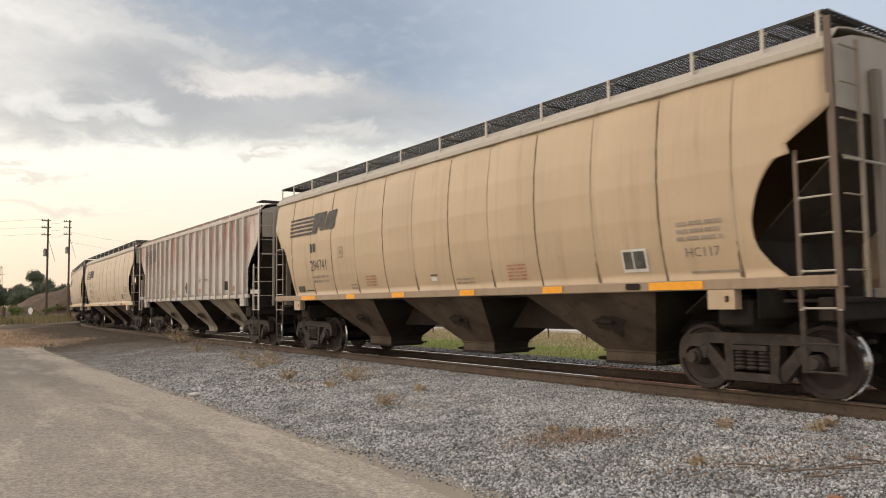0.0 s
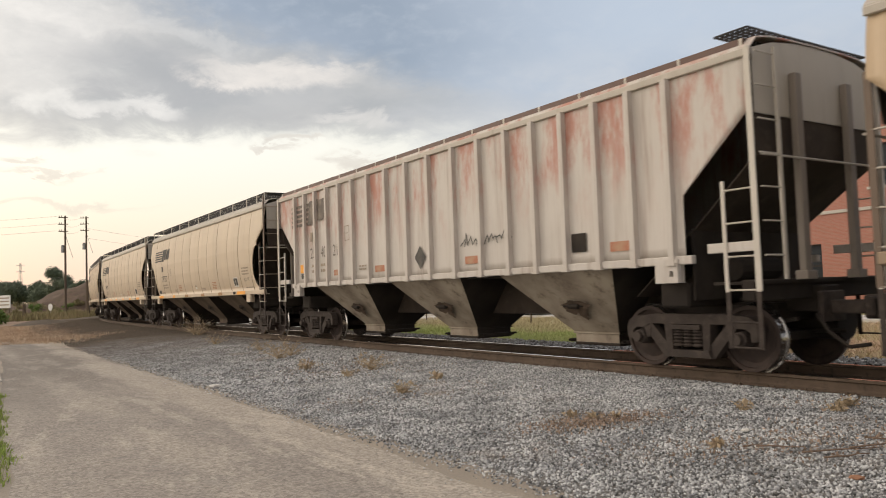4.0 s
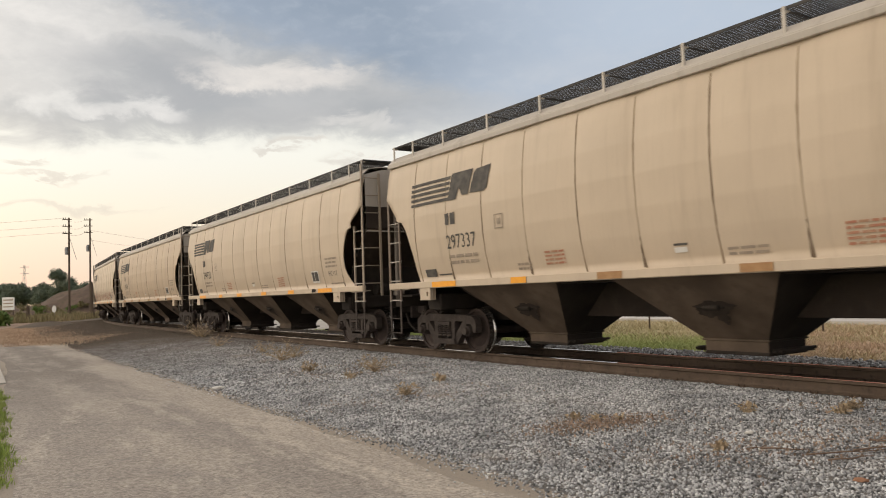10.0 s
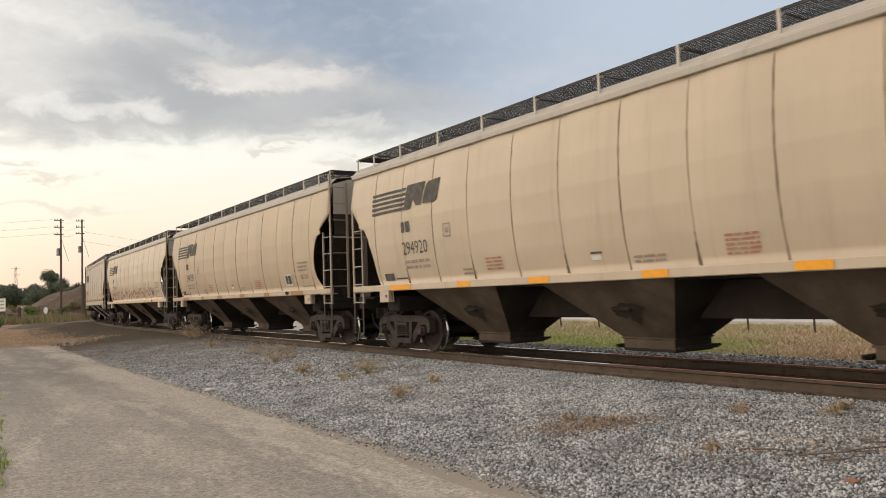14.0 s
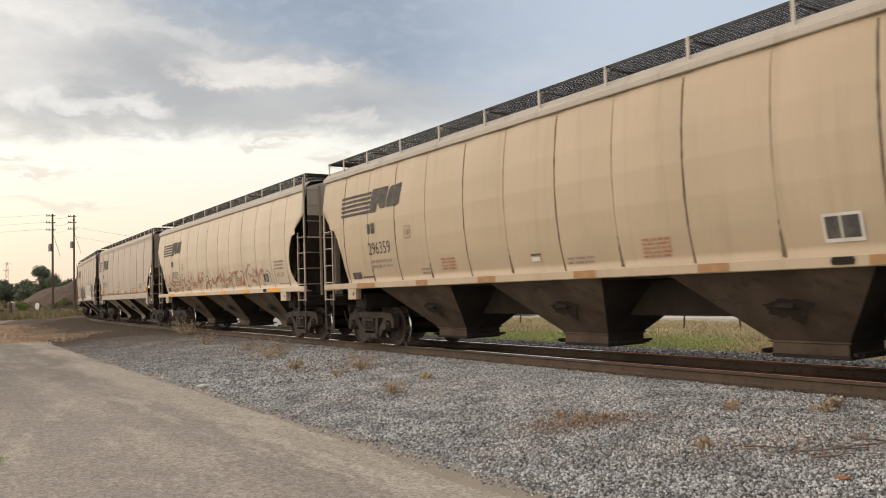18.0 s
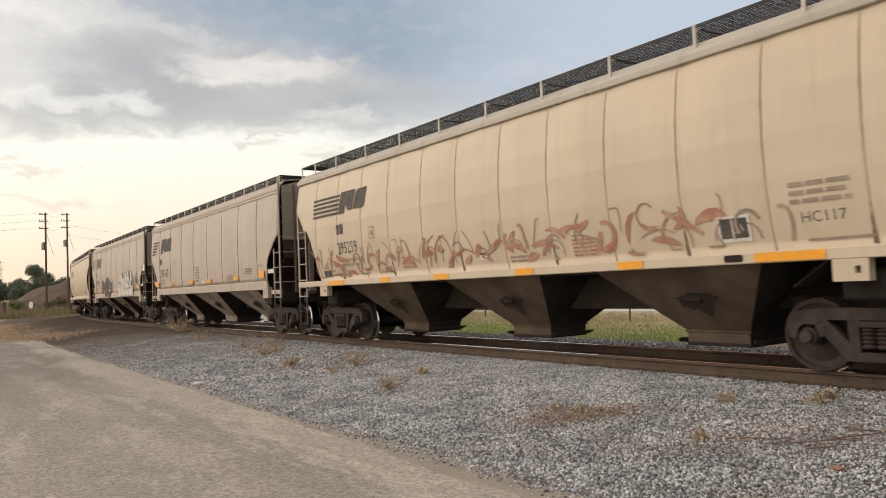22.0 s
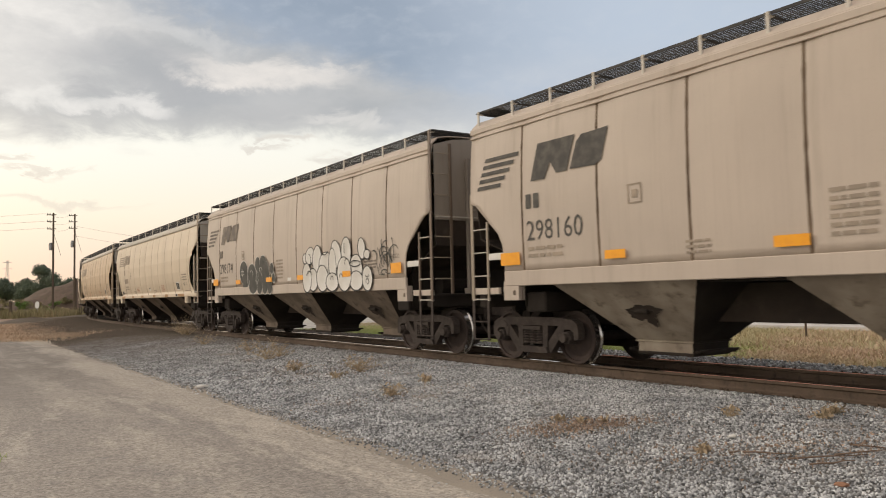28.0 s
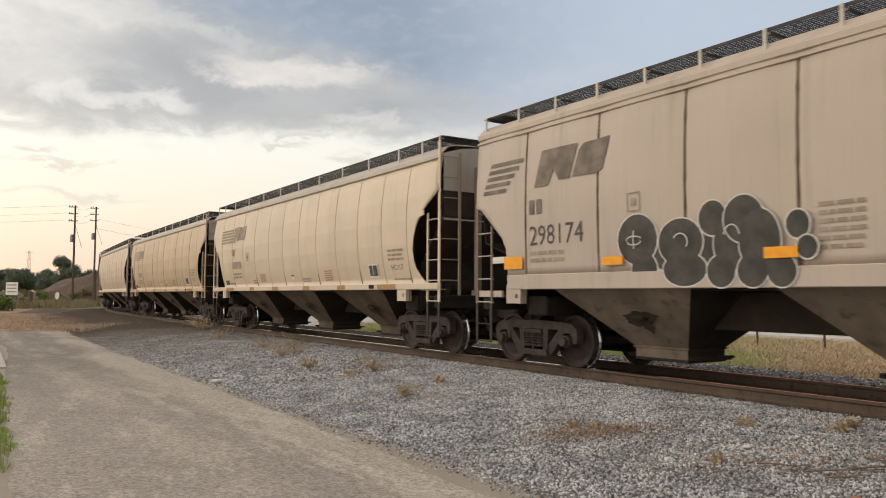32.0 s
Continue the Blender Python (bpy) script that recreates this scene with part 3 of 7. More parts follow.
def on_line(s, lat=0.0):
    """Place and heading (angle from +y towards +x) at s metres up the line; lat metres beyond the near rail."""
    f = min(max((s - S_MIN) / STEP, 0), len(LINE[0]) - 2)
    i = int(f)
    f -= i
    th, x, y = (a[i] * (1 - f) + a[i + 1] * f for a in LINE)
    return x + lat * math.cos(th), y - lat * math.sin(th), th


def sq(s, lat):
    x, y, _ = on_line(s, lat)
    return x, y


def strip(name, s_values, lats, material, height, thick=0.0):
    """A sheet laid along the line; height(s, lat) gives z."""
    vs, fs = [], []
    for s in s_values:
        x0, y0, th = on_line(s)
        for lat in lats:
            vs.append((x0 + lat * math.cos(th), y0 - lat * math.sin(th), height(s, lat)))
    w = len(lats)
    for i in range(len(s_values) - 1):
        for j in range(w - 1):
            a = i * w + j
            fs.append((a, a + 1, a + w + 1, a + w))
    me = bpy.data.meshes.new(name)
    me.from_pydata(vs, [], fs)
    return part(name, me, material, smooth=True)


def frange(a, b, d):
    return [a + d * i for i in range(int(round((b - a) / d)) + 1)]


def bank(lat):
    """Height of the ballast's top at lat metres beyond the near rail."""
    up = min(max((lat + 5.3) / 4.2, 0), 1)
    up = up * up * (3 - 2 * up)
    down = min(max((lat - 4.3) / 1.0, 0), 1)
    foot = min(max((lat + 5.7) / 0.5, 0), 1)
    return -0.03 + 0.04 * foot + 0.22 * up * (1 - down) - 0.03 * down


# ---- ground, ballast, road ----
def build_ground():
    bm = bmesh.new()
    xs = [-2500, -600, -250, -120, -60, -30, -10, 10, 40, 90, 200, 600, 2500]
    ys = [-2500, -600, -150, -40, -8, 0, 12, 30, 50, 80, 120, 180, 300, 700, 2500]
    grid = [[bm.verts.new((x, y, -0.03)) for x in xs] for y in ys]
    for a, b in zip(grid, grid[1:]):
        for i in range(len(xs) - 1):
            bm.faces.new((a[i], a[i + 1], b[i + 1], b[i]))
    tagged(part("ground", bm, "field"), "flat ground of dry and green grass out to the horizon", "ground", kind="structure")

    def bed_height(s, lat):
        return bank(lat) + 0.012 * noise.noise((s * 1.3, lat * 1.7, 0))
    bed = strip("ballast_bed", frange(-30, 60, 0.5) + frange(62, 240, 2), frange(-5.8, 5.4, 0.4), "gravel_bed", bed_height)
    tagged(bed, "bed of grey crushed stone under the railway track", "gravel", kind="structure")
    # the bed between the rails is darkened for the shade under the train
    oily = strip("track_bed", frange(-30, 60, 0.5) + frange(62, 240, 2), [0.05, 0.4, 0.75, 1.1, 1.45, 1.9], "gravel_oily_shaded", lambda s, lat: bank(lat) + 0.022 + 0.01 * noise.noise((s * 1.3, lat * 1.7, 0)))
    tagged(oily, "oily stone bed between the rails, darkened with the train's shade", "gravel", kind="structure")

    # the road: almost beside the line, then swinging off to the left
    right = [(-12, -4.85), (-4, -4.9), (2, -5.02), (5, -5.06), (8, -4.98), (13, -4.92), (20, -4.88), (26, -4.85), (31, -4.95), (36, -5.4), (40, -6.6), (43, -8.4), (45, -11), (46.5, -15), (47, -22), (47, -40)]
    left = [(-12, -8.7), (-4, -8.75), (2, -8.8), (8, -8.75), (14, -8.5), (20, -8.2), (26, -7.9), (30, -8.1), (33, -8.7), (36, -10), (38, -12), (39.5, -14), (40.3, -17), (40.6, -20), (40.8, -26), (40.8, -40)]

    def road_mesh(name, a_side, b_side, cuts, z, crown):
        vs, fs = [], []
        # resample both edges finely
        def fine(side):
            pts = [Vector(sq(s, lat)) for s, lat in side]
            out = []
            for k in range(len(pts) - 1):
                p0, p1, p2, p3 = pts[max(k - 1, 0)], pts[k], pts[k + 1], pts[min(k + 2, len(pts) - 1)]
                for q in range(14):
                    t = q / 14
                    out.append(0.5 * ((2 * p1) + (p2 - p0) * t + (2 * p0 - 5 * p1 + 4 * p2 - p3) * t * t + (3 * p1 - p0 - 3 * p2 + p3) * t ** 3))
            out.append(pts[-1])
            return out
        fa, fb = fine(a_side), fine(b_side)
        for p, q in zip(fa, fb):
            for c in range(cuts + 1):
                f = c / cuts
                v = p.lerp(q, f)
                edge = min(f, 1 - f) * 2
                wob = (0.16 * noise.noise((v.x * 0.8, v.y * 0.8, 5)) + 0.08 * noise.noise((v.x * 3, v.y * 3, 9))) if c in (0, cuts) else 0
                n = (q - p).normalized()
                v = v + n * wob
                vs.append((v.x, v.y, z + crown * edge))
        w = cuts + 1
        for i in range(len(fa) - 1):
            for j in range(cuts):
                a = i * w + j
                fs.append((a, a + 1, a + w + 1, a + w))
        me = bpy.data.meshes.new(name)
        me.from_pydata(vs, [], fs)
        return part(name, me, "asphalt" if name == "road" else "shoulder_dust", smooth=True)
    wide_r = [(s, lat + 0.62) for s, lat in right]
    wide_l = [(s, lat - 0.55) for s, lat in left]
    tagged(road_mesh("road_shoulder", wide_r, wide_l, 8, 0.010, 0.006), "pale sandy shoulder along the road", "ground", kind="structure")
    tagged(road_mesh("road", [(s, lat - 0.42) for s, lat in right], left, 12, 0.014, 0.03), "worn grey asphalt lane with dusty patches", "road", kind="structure")


build_ground()


def stones():
    """Loose ballast stones, smaller and denser near the camera's stretch."""
    rng = np.random.default_rng(4)
    octa = np.array([(1, 0, 0), (-1, 0, 0), (0, 1, 0), (0, -1, 0), (0, 0, 1), (0, 0, -1)], float)
    otri = np.array([(0, 2, 4), (2, 1, 4), (1, 3, 4), (3, 0, 4), (2, 0, 5), (1, 2, 5), (3, 1, 5), (0, 3, 5)])

    def scatter(name, count, s0, s1, l0, l1, r0, r1, shape, faces, label, material="gravel"):
        s = rng.uniform(s0, s1, count * 2)
        lat = rng.uniform(l0, l1, count * 2)
        keep = np.ones(len(s), bool)
        # thin out towards the road's edge
        edge = np.clip((lat + 5.42) / 0.5, 0.03, 1) ** 1.4
        keep &= rng.random(len(s)) < edge
        keep &= ~((np.abs(lat) < 0.12) | (np.abs(lat - 1.505) < 0.1))
        s, lat = s[keep][:count], lat[keep][:count]
        n = len(s)
        pts = np.array([sq(a, b) for a, b in zip(s, lat)])
        z = np.array([max(bank(v), 0.014 if v < -5.2 else -1) for v in lat])
        r = rng.uniform(r0, r1, n) * np.where(rng.random(n) < 0.08, 1.35, 1.0) * np.clip(1.0 + 0.6 * (lat + 5.0), 0.42, 1.0)
        k = len(shape)
        v = np.repeat(shape[None], n, 0) * (1 + rng.uniform(-0.28, 0.28, (n, k, 1)))
        v *= r[:, None, None] * rng.uniform(0.65, 1.15, (n, 1, 3))
        a, b = rng.uniform(0, 6.283, n), rng.uniform(-0.9, 0.9, n)
        ca, sa, cb, sb = np.cos(a), np.sin(a), np.cos(b), np.sin(b)
        y2, z2 = v[:, :, 1] * cb[:, None] - v[:, :, 2] * sb[:, None], v[:, :, 1] * sb[:, None] + v[:, :, 2] * cb[:, None]
        x3, y3 = v[:, :, 0] * ca[:, None] - y2 * sa[:, None], v[:, :, 0] * sa[:, None] + y2 * ca[:, None]
        out = np.stack([x3 + pts[:, :1], y3 + pts[:, 1:], z2 * 0.85 + (z + r * rng.uniform(0.0, 0.55, n))[:, None]], -1).reshape(-1, 3)
        fc = (faces[None] + (np.arange(n) * k)[:, None, None]).reshape(-1, 3)
        me = bpy.data.meshes.new(name)
        me.vertices.add(len(out))
        me.vertices.foreach_set("co", out.ravel())
        me.loops.add(len(fc) * 3)
        me.loops.foreach_set("vertex_index", fc.ravel().astype(np.int32))
        me.polygons.add(len(fc))
        me.polygons.foreach_set("loop_start", np.arange(0, len(fc) * 3, 3, dtype=np.int32))
        me.update(calc_edges=True)
        tagged(part(name, me, material), label, "gravel", kind="stuff")
    scatter("ballast_stones", 124000, 1.0, 13.0, -6.0, 0.0, 0.010, 0.022, octa, otri, "loose grey crushed stones sloping down from the rail")
    scatter("ballast_stones", 68000, 13.0, 34.0, -6.1, 0.0, 0.016, 0.030, octa, otri, "loose grey crushed stones beside the track")
    scatter("ballast_stones", 14000, 34.0, 80.0, -5.4, 0.0, 0.03, 0.05, octa, otri, "loose brownish crushed stones on the far bend")
    scatter("ballast_stones", 9000, -2.0, 45.0, 0.05, 1.85, 0.025, 0.04, octa, otri, "oily stones between the rails, darkened with the train's shade", "gravel_oily_shaded")
    # the train's shadow beyond the far rail is put into these stones
    scatter("ballast_stones", 6000, -2.0, 45.0, 1.7, 3.2, 0.025, 0.04, octa, otri, "oily stones along the far rail, dark as in the train's shadow", "gravel_oily_shaded")
    scatter("ballast_stones", 8000, -2.0, 45.0, 3.2, 5.0, 0.025, 0.04, octa, otri, "grey stones beyond the far rail")


stones()


# ---- track ----
def build_track():
    prof = [(-0.07, -0.18), (0.07, -0.18), (0.07, -0.165), (0.02, -0.15), (0.012, -0.13), (0.012, -0.05), (0.037, -0.035), (0.037, -0.006), (0.028, 0.0),
            (-0.028, 0.0), (-0.037, -0.006), (-0.037, -0.035), (-0.012, -0.05), (-0.012, -0.13), (-0.02, -0.15), (-0.07, -0.165)]
    track = tagged(empty("railway_track"), "single railway track with rusty rails on wooden ties", "railway track", kind="structure")
    svals = frange(-30, 60, 1.0) + frange(62, 240, 2.0)
    for lat0 in (0.0, 1.505):
        vs, fs = [], []
        for s in svals:
            x0, y0, th = on_line(s)
            for l, z in prof:
                vs.append((x0 + (l + lat0) * math.cos(th), y0 - (l + lat0) * math.sin(th), RAIL + z))
        k = len(prof)
        for i in range(len(svals) - 1):
            for j in range(k):
                a, b = i * k + j, i * k + (j + 1) % k
                fs.append((a, b, b + k, a + k))
        me = bpy.data.meshes.new("rail")
        me.from_pydata(vs, [], fs)
        rail = part("rail", me, "rail_rust", track)
        # worn running surface
        vs, fs = [], []
        for s in svals:
            x0, y0, th = on_line(s)
            for l in (lat0 - 0.036, lat0 + 0.036):
                vs.append((x0 + l * math.cos(th), y0 - l * math.sin(th), RAIL + 0.003))
        for i in range(len(svals) - 1):
            fs.append((2 * i, 2 * i + 1, 2 * i + 3, 2 * i + 2))
        me = bpy.data.meshes.new("running_surface")
        me.from_pydata(vs, [], fs)
        part("running_surface", me, "rail_head", rail, "polished top of the rail")
    bm = bmesh.new()
    add_box(bm, -0.55, 2.05, -0.115, 0.115, -0.09, 0.09, 0.012)
    tie_mesh = bpy.data.meshes.new("tie")
    bm.to_mesh(tie_mesh)
    bm.free()
    bm = bmesh.new()
    add_box(bm, -0.17, 0.17, -0.09, 0.09, 0, 0.014, 0.003)
    for dx in (-0.1, 0.1):
        add_box(bm, dx - 0.012, dx + 0.012, -0.06, -0.035, 0.01, 0.045)
        add_box(bm, dx - 0.012, dx + 0.012, 0.035, 0.06, 0.01, 0.045)
    plate_mesh = bpy.data.meshes.new("tie_plate")
    bm.to_mesh(plate_mesh)
    bm.free()
    rng = random.Random(5)
    s = -4.0
    while s < 90:
        x0, y0, th = on_line(s)
        t = part("tie", tie_mesh, "tie_wood", track)
        t.matrix_basis = pose(x0, y0, RAIL - 0.18 - 0.103 + rng.uniform(-0.006, 0.006), 0, 0, -math.degrees(th) + rng.uniform(-1, 1))
        if s < 30:
            p = part("tie_plate", plate_mesh, "rail_rust", track)
            p.matrix_basis = pose(x0, y0, RAIL - 0.1945, 0, 0, -math.degrees(th))
        s += 0.53 + rng.uniform(-0.02, 0.02)


build_track()

# ---- hopper cars: x runs forward, the side that faces the road is at -y, z from the top of the rail ----
CACHE = {}


def cached(key, build):
    """A mesh built once and shared by alike parts."""
    if key not in CACHE:
        bm = bmesh.new()
        build(bm)
        bmesh.ops.recalc_face_normals(bm, faces=bm.faces)
        me = bpy.data.meshes.new(key)
        bm.to_mesh(me)
        bm.free()
        me.materials.append(None)
        CACHE[key] = me
    return CACHE[key]


def cpart(name, key, build, material, parent, label="", smooth=False, m=None):
    ob = part(name, cached(key, build), material, parent, label, smooth)
    if m is not None:
        ob.matrix_basis = m
    return ob


def lerp_table(table, v):
    """Piecewise linear; table of (key, value) with falling keys."""
    if v >= table[0][0]:
        return table[0][1]
    for (a, fa), (b, fb) in zip(table, table[1:]):
        if v >= b:
            return fb + (fa - fb) * (v - b) / (a - b) if a > b else fb
    return table[-1][1]


ROUND = dict(half=8.18, eave=4.24, sill=(1.37, 1.51), bogie=6.72, board=4.62, coupled=17.66,
             cut=[(4.24, 0.0), (3.44, 0.0), (3.34, 0.12), (3.09, 0.52), (2.96, 0.48), (2.93, 0.66), (2.81, 0.78), (2.66, 0.88), (2.52, 0.95), (2.22, 1.04), (2.0, 1.03), (1.86, 0.99), (1.66, 0.84), (1.51, 0.66)],
             rear_cut=[(4.24, 0.0), (3.42, 0.0), (3.29, 0.14), (2.98, 0.46), (2.88, 0.50), (2.83, 0.71), (2.62, 0.87), (2.35, 0.98), (2.08, 1.06), (1.80, 1.09), (1.51, 1.12)],
             prof=[(4.24, 1.455), (3.9, 1.53), (3.4, 1.595), (2.9, 1.62), (2.4, 1.60), (2.0, 1.55), (1.75, 1.495), (1.51, 1.43)],
             seams=[-6.96, -5.74, -4.53, -3.30, -1.96, -0.73, 0.60, 1.85, 3.13, 4.44, 5.71, 6.90],
             posts=[-8.02, -7.20, -5.99, -4.46, -2.93, -1.40, 0.13, 1.66, 3.19, 4.72, 6.25, 7.30, 8.02], pad=1.52)
WIDE = dict(half=7.6, eave=4.34, sill=(1.36, 1.62), bogie=6.5, board=4.665, coupled=16.7,
            cut=[(4.34, 0.0), (2.92, 0.0), (2.86, 0.18), (2.30, 0.82), (2.1, 0.93), (1.85, 0.97), (1.62, 0.97)],
            prof=[(4.34, 1.50), (3.9, 1.54), (3.4, 1.57), (2.8, 1.585), (2.2, 1.58), (1.62, 1.56)],
            seams=[-6.12, -4.35, -2.67, -1.00, 0.72, 2.42, 4.10, 5.80],
            posts=[-7.46 + 0.995 * i for i in range(16)], pad=1.14)
RIBBED = dict(half=8.08, eave=4.22, sill=(1.50, 1.62), bogie=6.55, board=4.36, coupled=17.5,
              cut=[(4.22, 0.0), (3.48, 0.0), (2.45, 1.14), (1.62, 1.14)],
              prof=[(4.22, 1.50), (1.62, 1.50)], seams=[], posts=[-7.94 + 0.9925 * i for i in range(17)], pad=1.42)


def side_y(k, z):
    return lerp_table(k["prof"], z)


def bulge(k, x):
    """Sheets pulled in a little at their welds."""
    s = k["seams"]
    if not s:
        return 0.0
    edges = [-k["half"]] + s + [k["half"]]
    for a, b in zip(edges, edges[1:]):
        if a <= x <= b:
            return 0.022 * max(math.sin(math.pi * (x - a) / (b - a)), 0.0) ** 0.6
    return 0.0


def side_mesh(bm, k, sign):
    zs = sorted({*[a for a, _ in k["cut"] + k.get("rear_cut", [])], *[a for a, _ in k["prof"]], *[k["eave"] - 0.13 * i for i in range(int((k["eave"] - k["sill"][1]) / 0.13) + 1)]}, reverse=True)
    body = k["half"] - 1.16
    mid = sorted({*[round(-body + 2 * body * i / 52, 3) for i in range(53)], *[v for v in k["seams"] if abs(v) < body]})
    cols = len(mid) + 12
    rows = []
    for z in zs:
        xe, xr = k["half"] - lerp_table(k["cut"], z), k["half"] - lerp_table(k.get("rear_cut", k["cut"]), z)
        row = []
        ends, rear = ([body + (v - body) * (i + 1) / 6 for i in range(6)] for v in (xe, xr))
        for x in [-v for v in rear[::-1]] + mid + ends:
            row.append(bm.verts.new((x, sign * (side_y(k, z) + bulge(k, x)), z)))
        rows.append(row)
    for a, b in zip(rows, rows[1:]):
        for i in range(cols - 1):
            bm.faces.new((a[i], a[i + 1], b[i + 1], b[i]))
    bmesh.ops.recalc_face_normals(bm, faces=bm.faces)
    bmesh.ops.solidify(bm, geom=bm.faces[:], thickness=0.012)


def roof_mesh(bm, k):
    h, e = k["half"], k["eave"]
    ys = [-1.52, -1.50, -1.36, -1.1, -0.6, 0, 0.6, 1.1, 1.36, 1.50, 1.52]
    zt = [e - 0.10, e + 0.02, e + 0.155, e + 0.20, e + 0.22, e + 0.225, e + 0.22, e + 0.20, e + 0.155, e + 0.02, e - 0.10]
    a = [bm.verts.new((-h - 0.02, y, z)) for y, z in zip(ys, zt)]
    b = [bm.verts.new((h + 0.02, y, z)) for y, z in zip(ys, zt)]
    for i in range(len(ys) - 1):
        bm.faces.new((a[i], a[i + 1], b[i + 1], b[i]))
    bmesh.ops.recalc_face_normals(bm, faces=bm.faces)
    bmesh.ops.solidify(bm, geom=bm.faces[:], thickness=0.02)


def eave_mesh(bm, k, sign):
    e, h = k["eave"], k["half"]
    y = 1.55 * sign
    add_box(bm, -h - 0.01, h + 0.01, min(y, y - 0.06 * sign), max(y, y - 0.06 * sign), e - 0.115, e - 0.01, 0.012)


def lip_mesh(bm, k, sign):
    e, h = k["eave"], k["half"]
    y = 1.56 * sign
    add_box(bm, -h, h, min(y, y - 0.05 * sign), max(y, y - 0.05 * sign), e - 0.20, e - 0.165, 0.006)


def end_panel(bm, k, front, low):
    """The flat upper end of the body, its top following the roof."""
    h, e = k["half"], k["eave"]
    x = h if front else -h
    x2 = x - 0.015 if front else x + 0.015
    ys = [-1.45, -1.0, -0.5, 0, 0.5, 1.0, 1.45]
    zt = [e, e + 0.13, e + 0.185, e + 0.2, e + 0.185, e + 0.13, e]
    for xx in (x, x2):
        top = [bm.verts.new((xx, y, z)) for y, z in zip(ys, zt)]
        bot = [bm.verts.new((xx, y, low)) for y in ys]
        for i in range(len(ys) - 1):
            bm.faces.new((bot[i], bot[i + 1], top[i + 1], top[i]))
    # closing rim
    add_box(bm, min(x, x2), max(x, x2), -1.46, 1.46, low - 0.02, low)


def slope_sheet(bm, k, front, z0):
    """The dark sheet under the end, sloping down and in towards the first outlet."""
    h = k["half"]
    d = 1 if front else -1
    pts = [(h - 0.02, z0, 1.44), (h - 0.05, z0 - 0.55, 1.40), (h - 1.7, 1.55, 1.2), (h - 2.6, 1.05, 0.9)]
    prev = None
    for x, z, w in pts:
        a, b = bm.verts.new((d * x, -w, z)), bm.verts.new((d * x, w, z))
        if prev:
            bm.faces.new((prev[0], prev[1], b, a))
        prev = (a, b)
    bmesh.ops.recalc_face_normals(bm, faces=bm.faces)
    bmesh.ops.solidify(bm, geom=bm.faces[:], thickness=0.02)


def hopper_mesh(bm, cx, top_half, bot_half, z0, z1, w0, w1, slopes):
    """A bottom bay down to its throat: either the two cross slopes or the two faces along the car."""
    lv = [(top_half, w0, z0), (top_half, w0, z0 - 0.02), (bot_half, w1, z1 + 0.19), (bot_half * 1.04, w1 * 1.04, z1 + 0.185), (bot_half * 1.04, w1 * 1.04, z1 + 0.165), (bot_half * 0.97, w1 * 0.98, z1 + 0.155), (bot_half * 0.97, w1 * 0.98, z1)]
    rings = []
    for hx, hy, z in lv:
        rings.append([bm.verts.new((cx + a * hx, b * hy, z)) for a, b in ((-1, -1), (1, -1), (1, 1), (-1, 1))])
    for a, b in zip(rings, rings[1:]):
        for i in ((1, 3) if slopes else (0, 2)):
            bm.faces.new((a[i], a[(i + 1) % 4], b[(i + 1) % 4], b[i]))
    if slopes:
        bm.faces.new(rings[-1][::-1])


def gate_mesh(bm, cx, z, bot_half):
    add_box(bm, cx - bot_half, cx + bot_half, -0.46, 0.46, z - 0.04, z + 0.01, 0.008)
    for d in (-1, 1):
        x = cx + d * (bot_half + 0.10)
        add_box(bm, x - 0.09, x + 0.05, -0.42, 0.42, z, z + 0.06, 0.01)
        add_tube(bm, (x, -0.52, z + 0.04), (x, 0.52, z + 0.04), 0.022)


def board_mesh(bm, k, sign):
    """Open steel grating along the roof's edge, with its frame."""
    h, z = k["half"] - 0.1, k["board"]
    y0, y1 = (-1.43, -0.58) if sign < 0 else (0.58, 1.43)
    add_box(bm, -h, h, y0, y0 + 0.02, z - 0.03, z + 0.01)
    add_box(bm, -h, h, y1 - 0.02, y1, z - 0.03, z + 0.01)
    n = 14
    for i in range(1, n):
        y = y0 + (y1 - y0) * i / n
        add_box(bm, -h, h, y - 0.005, y + 0.005, z - 0.017, z)
    m = int(2 * h / 0.10)
    for i in range(m + 1):
        x = -h + 2 * h * i / m
        add_box(bm, x - 0.006, x + 0.006, y0, y1, z - 0.008, z - 0.002)


def post_mesh(bm, k):
    z0, z1 = k["eave"] - 0.02, k["board"] + 0.01
    add_box(bm, -0.025, 0.025, -0.012, 0.012, z0, z1, 0.004)
    add_box(bm, -0.025, 0.025, -0.012, 0.10, z1 - 0.06, z1 - 0.045)


def bracket_mesh(bm, k):
    """The dark arm that carries the grating from the roof."""
    z0, z1 = k["eave"] + 0.13, k["board"] - 0.03
    add_box(bm, -0.02, 0.02, 0.02, 0.86, z1 - 0.012, z1)
    add_bar(bm, (0, 0.20, z0), (0, 0.80, z1 - 0.02), 0.035, 0.035)


def cross_board(bm, k):
    """Short grating over the car's end."""
    z = k["board"]
    x0, x1 = k["half"] - 0.55, k["half"] - 0.06
    for i in range(7):
        x = x0 + (x1 - x0) * i / 6
        add_box(bm, x - 0.012, x + 0.012, -1.43, 1.43, z - 0.025, z)
    for i in range(27):
        y = -1.43 + 2.86 * i / 26
        add_box(bm, x0, x1, y - 0.01, y + 0.01, z - 0.022, z - 0.003)


def hatch_mesh(bm, k):
    e = k["eave"] + 0.23
    w = (2 * k["half"] - 1.2) / 16 - 0.05
    add_box(bm, -w, w, -0.32, 0.32, e - 0.04, e + 0.07, 0.03)


